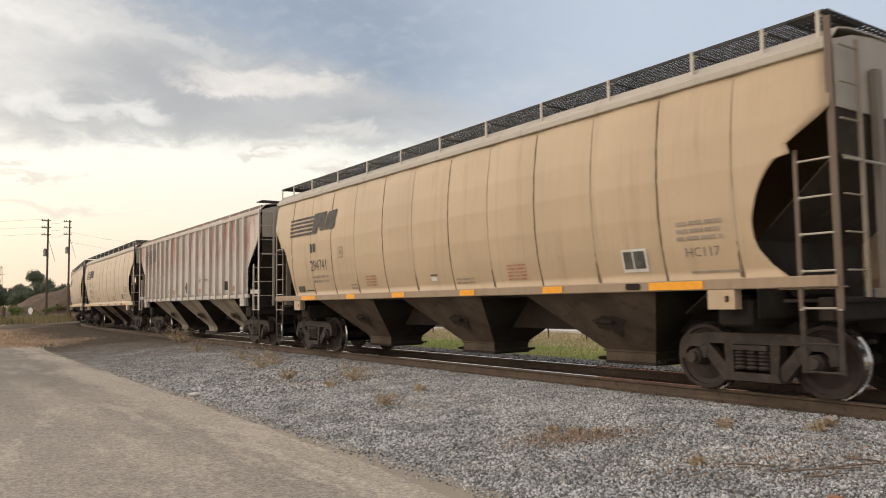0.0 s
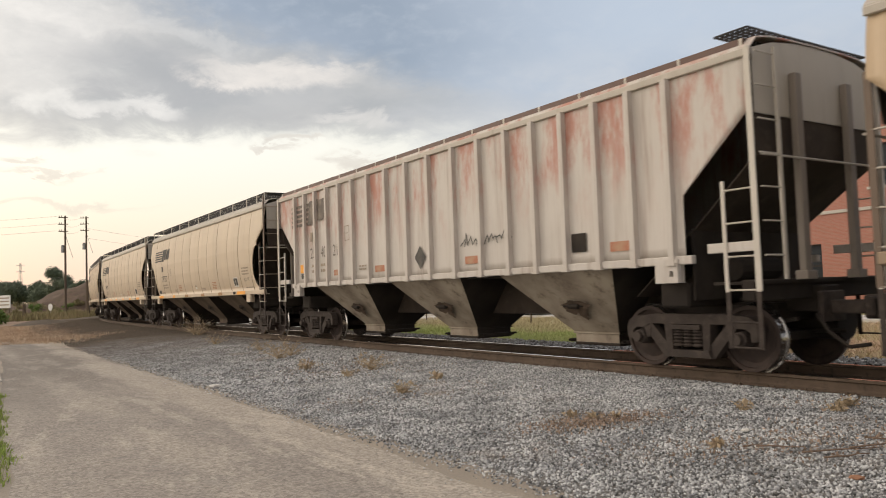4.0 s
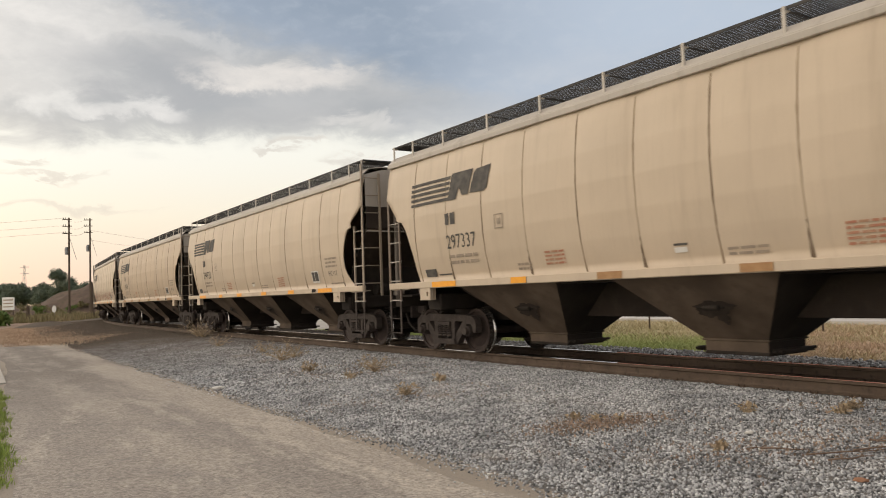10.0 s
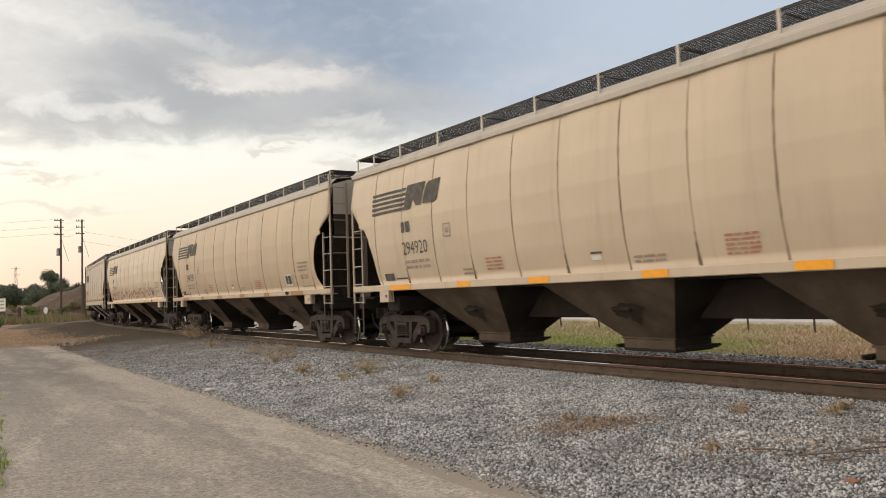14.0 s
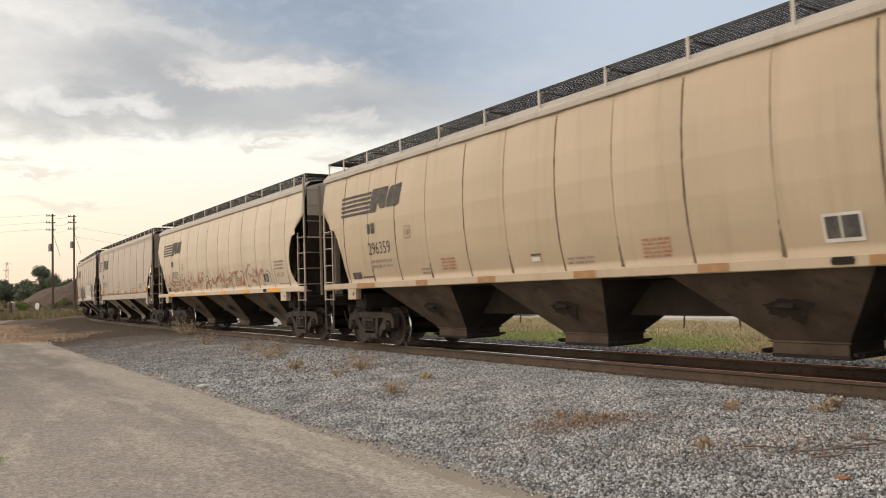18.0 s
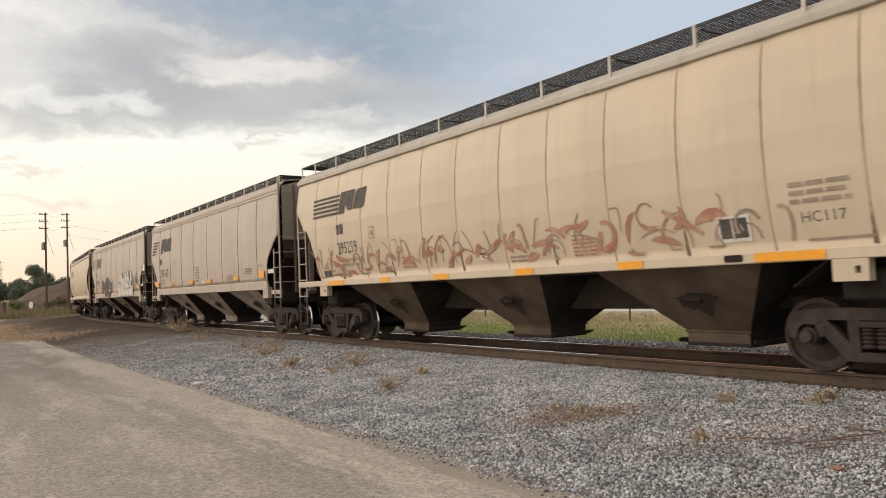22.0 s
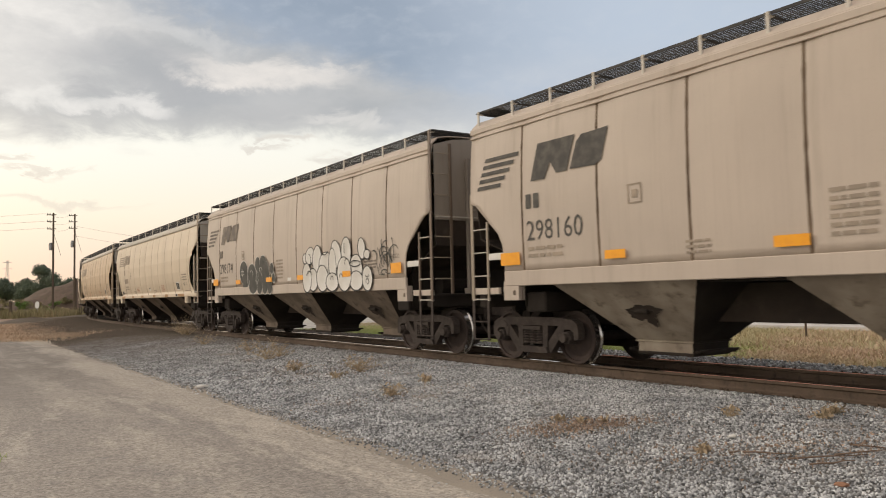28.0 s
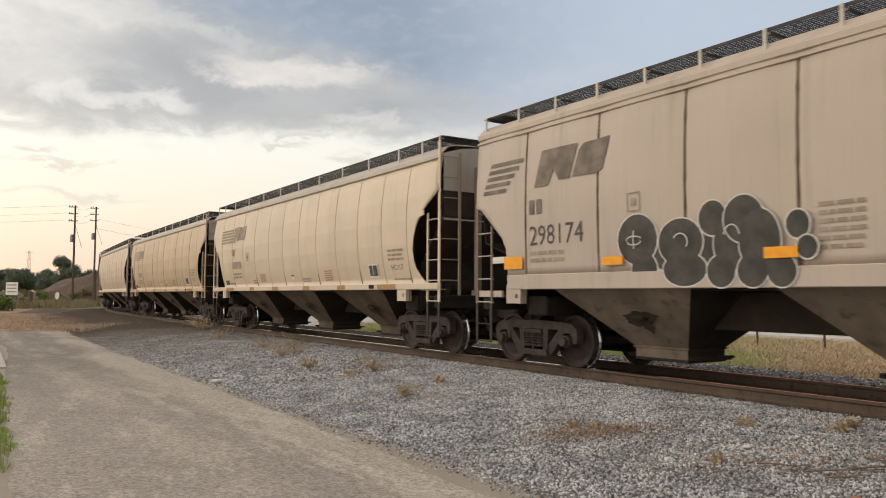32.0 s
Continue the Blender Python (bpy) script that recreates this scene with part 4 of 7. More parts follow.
def stile_mesh(bm, z0, z1, wide=0.06):
    add_box(bm, -wide / 2, wide / 2, -0.012, 0.012, z0, z1, 0.004)
    add_box(bm, -wide / 2, -wide / 2 + 0.012, 0.0, 0.05, z0, z1)


def rung_mesh(bm, length):
    add_tube(bm, (0, 0, 0), (length, 0, 0), 0.013, 6)
    add_box(bm, -0.02, 0.03, -0.01, 0.03, -0.025, 0.025)
    add_box(bm, length - 0.03, length + 0.02, -0.01, 0.03, -0.025, 0.025)


def rung_y_mesh(bm, length):
    add_tube(bm, (0, 0, 0), (0, length, 0), 0.013, 6)


def step_mesh(bm):
    """A hanging stirrup below the sill."""
    for x in (0.0, 0.44):
        add_box(bm, x - 0.035, x + 0.035, -0.008, 0.008, -0.62, 0.12, 0.003)
    add_tube(bm, (0, 0, -0.6), (0.44, 0, -0.6), 0.014)
    add_tube(bm, (0, 0, -0.28), (0.44, 0, -0.28), 0.014)


def side_frame(bm):
    """Cast side frame of a bogie: thick arched top, two window openings and the spring seat."""
    y0, y1 = -0.075, 0.075
    add_prism(bm, [(-0.80, 0.655), (0.80, 0.655), (0.86, 0.775), (0.60, 0.80), (-0.60, 0.80), (-0.86, 0.775)], y0, y1)
    for d in (-1, 1):
        add_prism(bm, [(d * 0.70, 0.65), (d * 0.86, 0.776), (d * 1.0, 0.765), (d * 1.10, 0.70), (d * 1.14, 0.60), (d * 1.13, 0.44), (d * 1.04, 0.42), (d * 1.02, 0.55), (d * 0.95, 0.60), (d * 0.80, 0.60)], y0 - 0.004, y1 + 0.004)
        add_prism(bm, [(d * 0.86, 0.66), (d * 0.66, 0.66), (d * 0.34, 0.33), (d * 0.30, 0.18), (d * 0.44, 0.18)], y0 + 0.01, y1 - 0.01)
        add_prism(bm, [(d * 0.265, 0.24), (d * 0.375, 0.24), (d * 0.40, 0.66), (d * 0.265, 0.66)], y0 - 0.012, y1 + 0.012)
        add_prism(bm, [(d * 0.68, 0.62), (d * 0.69, 0.46), (d * 0.75, 0.44), (d * 0.80, 0.60)], y0, y1)
    add_prism(bm, [(-0.42, 0.18), (0.42, 0.18), (0.38, 0.285), (-0.38, 0.285)], y0 - 0.05, y1 + 0.05)
    add_prism(bm, [(-0.25, 0.58), (0.25, 0.58), (0.25, 0.645), (-0.25, 0.645)], y0 - 0.06, y1 + 0.06)


def spring_mesh(bm):
    add_lathe(bm, [(0.07, 0.0)] + [(0.086 if i % 2 else 0.058, 0.024 * i) for i in range(1, 12)] + [(0.07, 0.285)], 12)
    bmesh.ops.rotate(bm, verts=bm.verts, matrix=Matrix.Rotation(math.pi / 2, 3, "X"))


def wheel_mesh(bm):
    prof = [(0.06, -0.15), (0.10, -0.15), (0.13, -0.10), (0.33, -0.055), (0.395, -0.075), (0.40, -0.105), (0.452, -0.105), (0.457, -0.06), (0.459, 0.0), (0.470, 0.02), (0.485, 0.03),
            (0.482, 0.05), (0.45, 0.055), (0.40, 0.05), (0.34, -0.01), (0.15, 0.03), (0.10, 0.05), (0.06, 0.05)]
    add_lathe(bm, prof, 30)


def tread_mesh(bm):
    prof = [(0.4545, -0.095), (0.4605, 0.0)]
    n = 36
    a, b = [[bm.verts.new((r * math.cos(2 * math.pi * i / n), y, r * math.sin(2 * math.pi * i / n))) for i in range(n)] for r, y in prof]
    for i in range(n):
        bm.faces.new((a[i], a[(i + 1) % n], b[(i + 1) % n], b[i]))


def flange_mesh(bm):
    prof = [(0.4615, 0.004), (0.4725, 0.02), (0.4875, 0.031), (0.4845, 0.051)]
    n = 36
    rings = [[bm.verts.new((r * math.cos(2 * math.pi * i / n), y, r * math.sin(2 * math.pi * i / n))) for i in range(n)] for r, y in prof]
    for a, b in zip(rings, rings[1:]):
        for i in range(n):
            bm.faces.new((a[i], a[(i + 1) % n], b[(i + 1) % n], b[i]))


def wheelset_mesh(bm):
    """Axle with both wheels."""
    for d in (-1, 1):
        sub = bmesh.new()
        wheel_mesh(sub)
        bmesh.ops.transform(sub, matrix=Matrix.Translation((0, d * 0.757, 0)) @ Matrix.Diagonal((1, -d, 1, 1)), verts=sub.verts)
        me = bpy.data.meshes.new("tmp")
        sub.to_mesh(me)
        sub.free()
        bm.from_mesh(me)
        bpy.data.meshes.remove(me)
    add_tube(bm, (0, -1.06, 0), (0, 1.06, 0), 0.085, 14)


WHEELS, BOGIES, CARS = [], [], []
BAR = {"round": (1.35, 1.51), "wide": (1.22, 1.34), "ribbed": (1.62, 1.75)}  # heights of the corner bars


def add_bogie(car, x):
    """A two-axle bogie: bolster, side frames, springs, bearing caps and wheels."""
    b = cpart("bogie", "bolster", lambda bm: (add_box(bm, -0.19, 0.19, -1.0, 1.0, 0.36, 0.66, 0.03), add_tube(bm, (0, 0, 0.6), (0, 0, 0.86), 0.2, 14)), "soot_and_shade", car)
    b.matrix_basis = pose(x, 0, 0)
    BOGIES.append((b, car, x))
    for y in (-1.0, 1.0):
        cpart("side_frame", "side_frame", side_frame, "grime_steel", b, m=pose(0, y, 0))
        for sx in (-0.17, 0.0, 0.17):
            cpart("spring", "spring", spring_mesh, "grime_steel", b, m=pose(sx, y - 0.05 * (1 if y > 0 else -1) * -1, 0.33))
        for wx in (-0.87, 0.87):
            cpart("bearing_cap", "bearing_cap", lambda bm: (add_lathe(bm, [(0.03, -0.10), (0.075, -0.10), (0.08, -0.085), (0.08, -0.03), (0.105, -0.02), (0.115, 0.10), (0.115, 0.16)], 18)),
                  "grime_steel", b, m=pose(wx, y - (0.09 if y < 0 else -0.09), 0.457, 0, 0, 0 if y < 0 else 180))
    for wx in (-0.36, 0.36):
        cpart("brake_beam", "brake_beam", lambda bm: add_box(bm, -0.06, 0.06, -0.72, 0.72, 0.24, 0.46, 0.02), "soot_and_shade", b, m=pose(wx, 0, 0))
    for wx in (-0.87, 0.87):
        w = cpart("wheelset", "wheelset", wheelset_mesh, "wheel_steel", b, m=pose(wx, 0, 0.457), smooth=False)
        WHEELS.append((w, wx))
    # polished treads stay round, so they need no turning of their own
    for wx in (-0.87, 0.87):
        for d in (-1, 1):
            cpart("tread", "tread", tread_mesh, "bright_tread", b, "polished wheel tread", True, pose(wx, d * 0.757, 0.457, 0, 0, 0 if d < 0 else 180))
            cpart("flange", "flange", flange_mesh, "bright_tread", b, "worn bright wheel flange", True, pose(wx, d * 0.757, 0.457, 0, 0, 0 if d < 0 else 180))
    return b


def hopper_car(kind, key, label, paint, hopper_mat="hopper_brown", sill_paint=None, ladder=None):
    """One covered hopper car with all its parts; alike cars share their meshes."""
    k = kind
    h = k["half"]
    sill_paint = sill_paint or paint
    ladder = ladder or paint
    car = tagged(empty("hopper_car"), label, "hopper car", "cars of the train")
    CARS.append(car)
    for sign in (-1, 1):
        t = "near" if sign < 0 else "far"
        cpart("side_panel", f"{key}_side_{t}", lambda bm: side_mesh(bm, k, sign), paint, car, "weathered painted steel side", True)
        cpart("roof_rail", f"{key}_eave_{t}", lambda bm: eave_mesh(bm, k, sign), paint if key == "wide" else "end_grey", car)
        if key == "wide":
            cpart("drip_lip", f"{key}_lip_{t}", lambda bm: lip_mesh(bm, k, sign), paint, car)
        # side sill
        def sill(bm):
            y = sign * 1.60
            a, b = k["sill"]
            add_box(bm, -h, h, min(y, y - sign * 0.10), max(y, y - sign * 0.10), a, b, 0.012)
            add_box(bm, -h, h, min(y - sign * 0.02, y - sign * 0.22), max(y - sign * 0.02, y - sign * 0.22), a, a + 0.015)
        if key == "wide":
            def sill(bm):
                a, b = k["sill"]
                y = sign * 1.60
                xe = h - 0.97
                add_box(bm, -xe, xe, min(y, y - sign * 0.06), max(y, y - sign * 0.06), a, b, 0.012)
        if key == "ribbed":
            def sill(bm):
                a, b = k["sill"]
                y = sign * 1.56
                add_box(bm, -h + 1.0, h - 1.0, min(y, y - sign * 0.1), max(y, y - sign * 0.1), a, b, 0.012)
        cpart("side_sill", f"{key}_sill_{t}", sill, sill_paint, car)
        cpart("running_board", f"{key}_board_{t}", lambda bm: board_mesh(bm, k, sign), "grating", car, "dark open steel grating")
        if key == "ribbed":
            cpart("board_fascia", f"ribbed_fascia_{t}", lambda bm: add_box(bm, -h + 0.1, h - 0.1, -1.455, -1.435, k["board"] - 0.10, k["board"] + 0.012, 0.004), "fascia_brown", car, "rusty brown edge board", m=pose(0, 0, 0, 0, 0, 0 if sign < 0 else 180))
        for x in k["posts"]:
            cpart("board_bracket", f"{key}_bracket", lambda bm: bracket_mesh(bm, k), "grating", car, m=pose(x, sign * 1.45, 0, 0, 0, 0 if sign < 0 else 180))
            cpart("board_post", f"{key}_post", lambda bm: post_mesh(bm, k), "post_pale", car, m=pose(x, sign * 1.45, 0, 0, 0, 0 if sign < 0 else 180))
    cpart("roof", f"{key}_roof", lambda bm: roof_mesh(bm, k), "end_grey" if key == "round" else paint, car, "", False)
    for i in range(8):
        cpart("hatch_cover", f"{key}_hatch", lambda bm: hatch_mesh(bm, k), "end_grey", car, m=pose(-h + 0.6 + (2 * h - 1.2) * (i + 0.5) / 8, 0, 0))
    for front in (True, False):
        f = "f" if front else "r"
        d = 1 if front else -1
        low = 3.47 if key == "round" else 2.80 if key == "wide" else 3.4
        cpart("end_panel", f"{key}_end_{f}", lambda bm: end_panel(bm, k, front, low), "end_mid_grey" if key == "wide" else "end_grey", car, "grey end sheet, darker than the sides")
        cpart("slope_sheet", f"{key}_slope_{f}", lambda bm: slope_sheet(bm, k, front, low), "dark_brown", car, "dark brown sloping end sheet")
        cpart("end_board", f"{key}_cross", lambda bm: cross_board(bm, k), "grating", car, m=pose(0, 0, 0.16 if key == "ribbed" and front else 0, 0, 0, 0 if front else 180))
        # end sill, platform and centre sill
        def end_frame(bm):
            add_box(bm, h - 0.30, h - 0.10, -1.50, 1.50, 0.98, 1.26, 0.02)
            add_box(bm, h - 0.75, h - 0.05, -1.45, 1.45, 1.20, 1.24)
            add_box(bm, h - 3.2, h + 0.02, -0.22, 0.22, 0.80, 1.16, 0.02)
            add_box(bm, h - 1.75, h - 1.25, -1.35, 1.35, 0.90, 1.25, 0.03)
            add_tube(bm, (h - 0.95, -0.75, 1.42), (h - 0.95, 0.2, 1.42), 0.17, 12)
            # dark sheet and low box added to fill the shaded recess
            add_box(bm, h - 1.20, h - 1.17, -1.30, 1.30, 1.0, 2.0)
            add_box(bm, h - 2.9, h - 0.5, -0.45, 0.45, 0.66, 0.93, 0.03)
        cpart("end_frame", f"{key}_frame", end_frame, "soot_and_shade", car, "black underframe of the end with an added dark sheet", m=pose(0, 0, 0, 0, 0, 0 if front else 180))
        for y in (-0.62, 0.62):
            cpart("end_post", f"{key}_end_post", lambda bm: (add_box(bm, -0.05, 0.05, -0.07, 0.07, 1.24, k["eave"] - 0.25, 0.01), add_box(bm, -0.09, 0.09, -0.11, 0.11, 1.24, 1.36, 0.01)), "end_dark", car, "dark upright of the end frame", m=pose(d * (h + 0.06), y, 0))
        # made-up tank, beam and rods that block the bright view below the coupling
        def gap_gear(bm):
            add_tube(bm, (h - 0.95, 0.62, 0.64), (h - 0.12, 0.62, 0.64), 0.27, 16)
            add_box(bm, h - 0.75, h - 0.65, 0.40, 0.84, 0.60, 1.0)
            add_box(bm, h - 0.35, h - 0.25, 0.40, 0.84, 0.60, 1.0)
            add_box(bm, h - 0.55, h - 0.48, -0.9, 0.95, 0.40, 0.52, 0.01)
            add_tube(bm, (h - 1.4, 0.30, 0.48), (h + 0.02, 0.34, 0.52), 0.035, 6)
            add_tube(bm, (h - 1.4, -0.45, 0.55), (h - 0.1, -0.62, 0.72), 0.03, 6)
        cpart("air_reservoir", f"{key}_reservoir", gap_gear, "soot_and_shade", car, "tank and brake rods added to darken the gap under the end", m=pose(0, 0, 0, 0, 0, 0 if front else 180))
        def coupler(bm):
            z = 0.86
            add_box(bm, h, k["coupled"] / 2 - 0.16, -0.09, 0.09, z - 0.09, z + 0.09, 0.015)
            add_box(bm, k["coupled"] / 2 - 0.22, k["coupled"] / 2 + 0.10, -0.02, 0.17, z - 0.16, z + 0.16, 0.03)
            add_box(bm, k["coupled"] / 2 - 0.14, k["coupled"] / 2 - 0.01, -0.16, 0.0, z - 0.13, z + 0.13, 0.03)
            add_box(bm, h - 0.02, h + 0.06, -0.28, 0.28, z - 0.2, z + 0.22, 0.02)
        cpart("coupler", f"{key}_coupler", coupler, "grime_steel", car, "rusty knuckle coupler", m=pose(0, 0, 0, 0, 0, 0 if front else 180))
        def hose(bm):
            pts = [Vector((h + 0.05, -0.42, 0.78)), Vector((h + 0.22, -0.45, 0.55)), Vector((h + 0.45, -0.40, 0.36)), Vector((h + 0.68, -0.30, 0.40))]
            for a, b in zip(pts, pts[1:]):
                add_tube(bm, a, b, 0.026, 6)
        cpart("air_hose", f"{key}_hose", hose, "soot_and_shade", car, "sagging rubber air hose", m=pose(0, 0, 0, 0, 0, 0 if front else 180))
        # jacking pad under the sill
        def pad(bm):
            for a in ((-0.2, 0.05, -0.33, 0.0), (0.12, 0.2, -0.33, 0.0), (0.05, 0.12, -0.33, -0.24), (0.05, 0.12, -0.16, 0.0)):
                add_box(bm, a[0], a[1], -0.04, 0.04, a[2], a[3])
            add_box(bm, -0.2, 0.2, 0.07, 0.10, -0.33, 0.0)
        px = d * (h - k["pad"])
        for sign in (-1, 1):
            cpart("jacking_pad", f"{key}_pad", pad, paint, car, m=pose(px, sign * 1.55, k["sill"][0] + 0.08, 0, 0, 0 if sign < 0 else 180))
        # ladders on both sides of this end
        for sign in (-1, 1):
            rot = 0 if sign < 0 else 180
            y = sign * 1.56
            top = k["eave"] + 0.25 if front else 3.50
            if key == "wide":
                top = k["eave"] + 0.28 if front else 3.1
            if key == "ribbed":
                top = k["eave"]
            cpart("ladder_stile", f"{key}_stile_{top:.1f}", lambda bm: stile_mesh(bm, 1.12, top, 0.085), ladder, car, m=pose(d * (h + 0.0), y, 0, 0, 0, rot))
            inner = 3.0 if key == "round" else 2.55
            cpart("ladder_stile", f"{key}_stile_{inner:.1f}", lambda bm: stile_mesh(bm, 1.12, inner, 0.055), ladder, car, m=pose(d * (h - 0.46), y, 0, 0, 0, rot))
            z = 1.13
            while z < inner:
                cpart("rung", "rung", lambda bm: rung_mesh(bm, 0.46), "end_grey", car, m=pose(d * h - (0.46 if d > 0 else 0), y - sign * 0.0, z))
                z += 0.43
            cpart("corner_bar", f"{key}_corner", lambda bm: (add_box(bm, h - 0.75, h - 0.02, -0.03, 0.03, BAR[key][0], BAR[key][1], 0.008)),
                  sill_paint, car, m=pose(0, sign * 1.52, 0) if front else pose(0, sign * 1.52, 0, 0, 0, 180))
            if key == "round":
                cpart("placard", "pink_placard", lambda bm: add_box(bm, -0.16, 0.16, -0.004, 0.004, -0.05, 0.05), "pink_placard", car, "faded pink-red placard", m=pose(d * (h - 0.23), sign * 1.556, 1.43))
            if key == "wide":
                cpart("grab_bar", "wide_grab", lambda bm: add_box(bm, -0.27, 0.27, -0.012, 0.012, -0.06, 0.06, 0.004), "white_paint", car, "short pale grab bar", m=pose(d * (h - 0.73), sign * 1.55, 1.90))
            cpart("stirrup", "stirrup", step_mesh, "grime_steel", car, m=pose(d * h - (0.45 if d > 0 else 0), y, 1.0))
        # ladder on the end sheet
        ye = -1.12
        cpart("ladder_stile", f"{key}_endstile", lambda bm: add_box(bm, -0.02, 0.02, -0.03, 0.03, 1.25, k["eave"] + 0.02, 0.005), "ladder_brown" if key == "wide" else "ladder_dusty" if key == "round" else "end_grey", car, m=pose(d * (h + 0.10), ye * d, 0))
        z = 1.56
        while z < k["eave"]:
            cpart("rung", "rung_y", lambda bm: rung_y_mesh(bm, 0.42), "end_grey" if key == "ribbed" else "ladder_dusty", car, m=pose(d * (h + 0.10), -1.54 if d > 0 else 1.12, z))
            z += 0.43
        cpart("crossbar", f"{key}_crossbar", lambda bm: add_tube(bm, (0, -1.5, 0), (0, 1.5, 0), 0.018), "end_grey", car, m=pose(d * (h + 0.10), 0, 2.83))
        if not front:
            def brake(bm):
                n = 22
                for i in range(n):
                    a, b = 2 * math.pi * i / n, 2 * math.pi * (i + 1) / n
                    add_tube(bm, (0, 0.27 * math.cos(a), 0.27 * math.sin(a)), (0, 0.27 * math.cos(b), 0.27 * math.sin(b)), 0.016, 5)
                for i in range(5):
                    a = 2 * math.pi * i / 5
                    add_tube(bm, (0.03, 0, 0), (0, 0.27 * math.cos(a), 0.27 * math.sin(a)), 0.012, 5)
                add_box(bm, 0.02, 0.2, -0.12, 0.12, -0.15, 0.15, 0.02)
            cpart("brake_wheel", "brake_wheel", brake, "soot_and_shade", car, "hand brake wheel", m=pose(-h - 0.22, -0.35, 2.35))
    # bottom bays
    z0 = k["sill"][0] + 0.03
    n = 3
    span = 4.1 * 3
    for i in range(n):
        cx = -span / 2 + span * (i + 0.5) / n
        bay = cpart("hopper_bay", f"{key}_bay", lambda bm: hopper_mesh(bm, 0, 1.42, 0.54, z0, 0.25, 1.48, 0.46, False), hopper_mat, car, "dusty side of a hopper bay, darker than the body", m=pose(cx, 0, 0))
        # cross slopes are coloured near-black to look shaded; the sides stay brown
        cpart("bay_slope", f"{key}_bay_slope", lambda bm: hopper_mesh(bm, 0, 1.42, 0.54, z0, 0.25, 1.48, 0.46, True), "soot_and_shade", bay, "near-black cross slope of the bay, coloured as in shade")
        cpart("outlet_gate", "outlet_gate", lambda bm: gate_mesh(bm, 0, 0.25, 0.54), "soot_and_shade", car, m=pose(cx, 0, 0))
        cpart("vibrator_bracket", "vibrator_bracket", lambda bm: (add_box(bm, -0.13, 0.13, -0.05, 0.03, -0.07, 0.07, 0.015), add_box(bm, -0.28, 0.2, -0.015, 0.02, -0.03, 0.03, 0.01)),
              "soot_and_shade", car, "oily bracket on the bay", m=pose(cx + 0.05, -1.00, 0.93, -43))

        def oil(bm):
            for x0, y0, rx, ry in ((0.0, 0.03, 0.30, 0.15), (-0.16, 0.10, 0.16, 0.12), (0.18, -0.03, 0.20, 0.09), (0.05, 0.20, 0.10, 0.16)):
                drop = -0.010 - 0.001 * len(bm.faces)
                bm.faces.new([bm.verts.new((x0 + (1 + 0.22 * math.sin(5 * t + 9 * rx)) * rx * math.cos(t), y0 + (1 + 0.2 * math.cos(4 * t)) * ry * math.sin(t), drop)) for t in [2 * math.pi * q / 18 for q in range(18)]])
        cpart("oil_stain", "oil_stain", oil, "hopper_dark" if key == "ribbed" else "dark_brown", car, "dark oily stain round the bracket", m=pose(cx + 0.05, -1.00, 0.93, -43))
    for i in range(n - 1):
        cx = -span / 2 + span * (i + 1) / n
        # dark plates added to fill the shaded gaps between the bays
        cpart("ridge_sheet", f"{key}_ridge", lambda bm: add_box(bm, -0.66, 0.66, -1.40, 1.40, z0 - 0.06, z0 - 0.01), "soot_and_shade", car, m=pose(cx, 0, 0))
    cpart("centre_sill", f"{key}_csill", lambda bm: add_box(bm, -h + 2, h - 2, -0.22, 0.22, 0.74, z0 - 0.07, 0.02), "dark_brown", car)
    # welds
    for i, x in enumerate(k["seams"]):
        def weld(bm):
            zs = [k["eave"] - 0.17 - (k["eave"] - 0.17 - k["sill"][1]) * i / 14 for i in range(15)]
            prev = None
            for z in zs:
                y = -(side_y(k, z) + 0.005)
                w = (0.014 if key == "round" else 0.026) + 0.010 * math.sin(7 * z) ** 2
                a, b, c = bm.verts.new((-w, y + 0.005, z)), bm.verts.new((0, y - 0.006, z)), bm.verts.new((w, y + 0.005, z))
                if prev:
                    bm.faces.new((prev[0], prev[1], b, a))
                    bm.faces.new((prev[1], prev[2], c, b))
                prev = (a, b, c)
        if key == "round" and i % 2:
            def stain(bm):
                prev = None
                for j in range(6):
                    z = 1.53 + 0.09 * j
                    y, w = -(side_y(k, z) + 0.009), 0.034 * (1 - j / 5.5) + 0.006 * math.sin(9 * j)
                    a, b = bm.verts.new((-w, y, z)), bm.verts.new((w * 0.7, y, z))
                    if prev:
                        bm.faces.new((prev[0], prev[1], b, a))
                    prev = (a, b)
            cpart("rust_streak", "round_stain", stain, "seam_dark", car, "short dark streak at the weld's foot", m=pose(x, 0, 0))
        strong = "seam_faint" if paint == "paint_cream" else "seam_dirt" if paint == "paint_beige" else "seam_dark"
        cpart("weld_seam", f"{key}_weld", weld, strong if key == "wide" or i % 2 == 0 else "seam_faint", car, "dirty vertical weld", m=pose(x, 0, 0))
    if key == "ribbed":
        for x in [d * v for d in (-1, 1) for v in (0.46, 1.38, 2.26, 3.10, 3.85, 4.60, 5.35, 6.06, 6.76)]:
            inset = h - abs(x)
            lowz = k["sill"][0]
            if inset < 1.14:
                lowz = 3.48 - (inset / 1.14) * 1.03
            def rib(bm, lowz=lowz):
                add_prism(bm, [(-0.05, lowz), (0.05, lowz), (0.05, k["eave"] - 0.1), (-0.05, k["eave"] - 0.1)], -1.60, -1.49)
                add_box(bm, -0.075, 0.075, -1.62, -1.49, lowz - 0.01, lowz + 0.03)
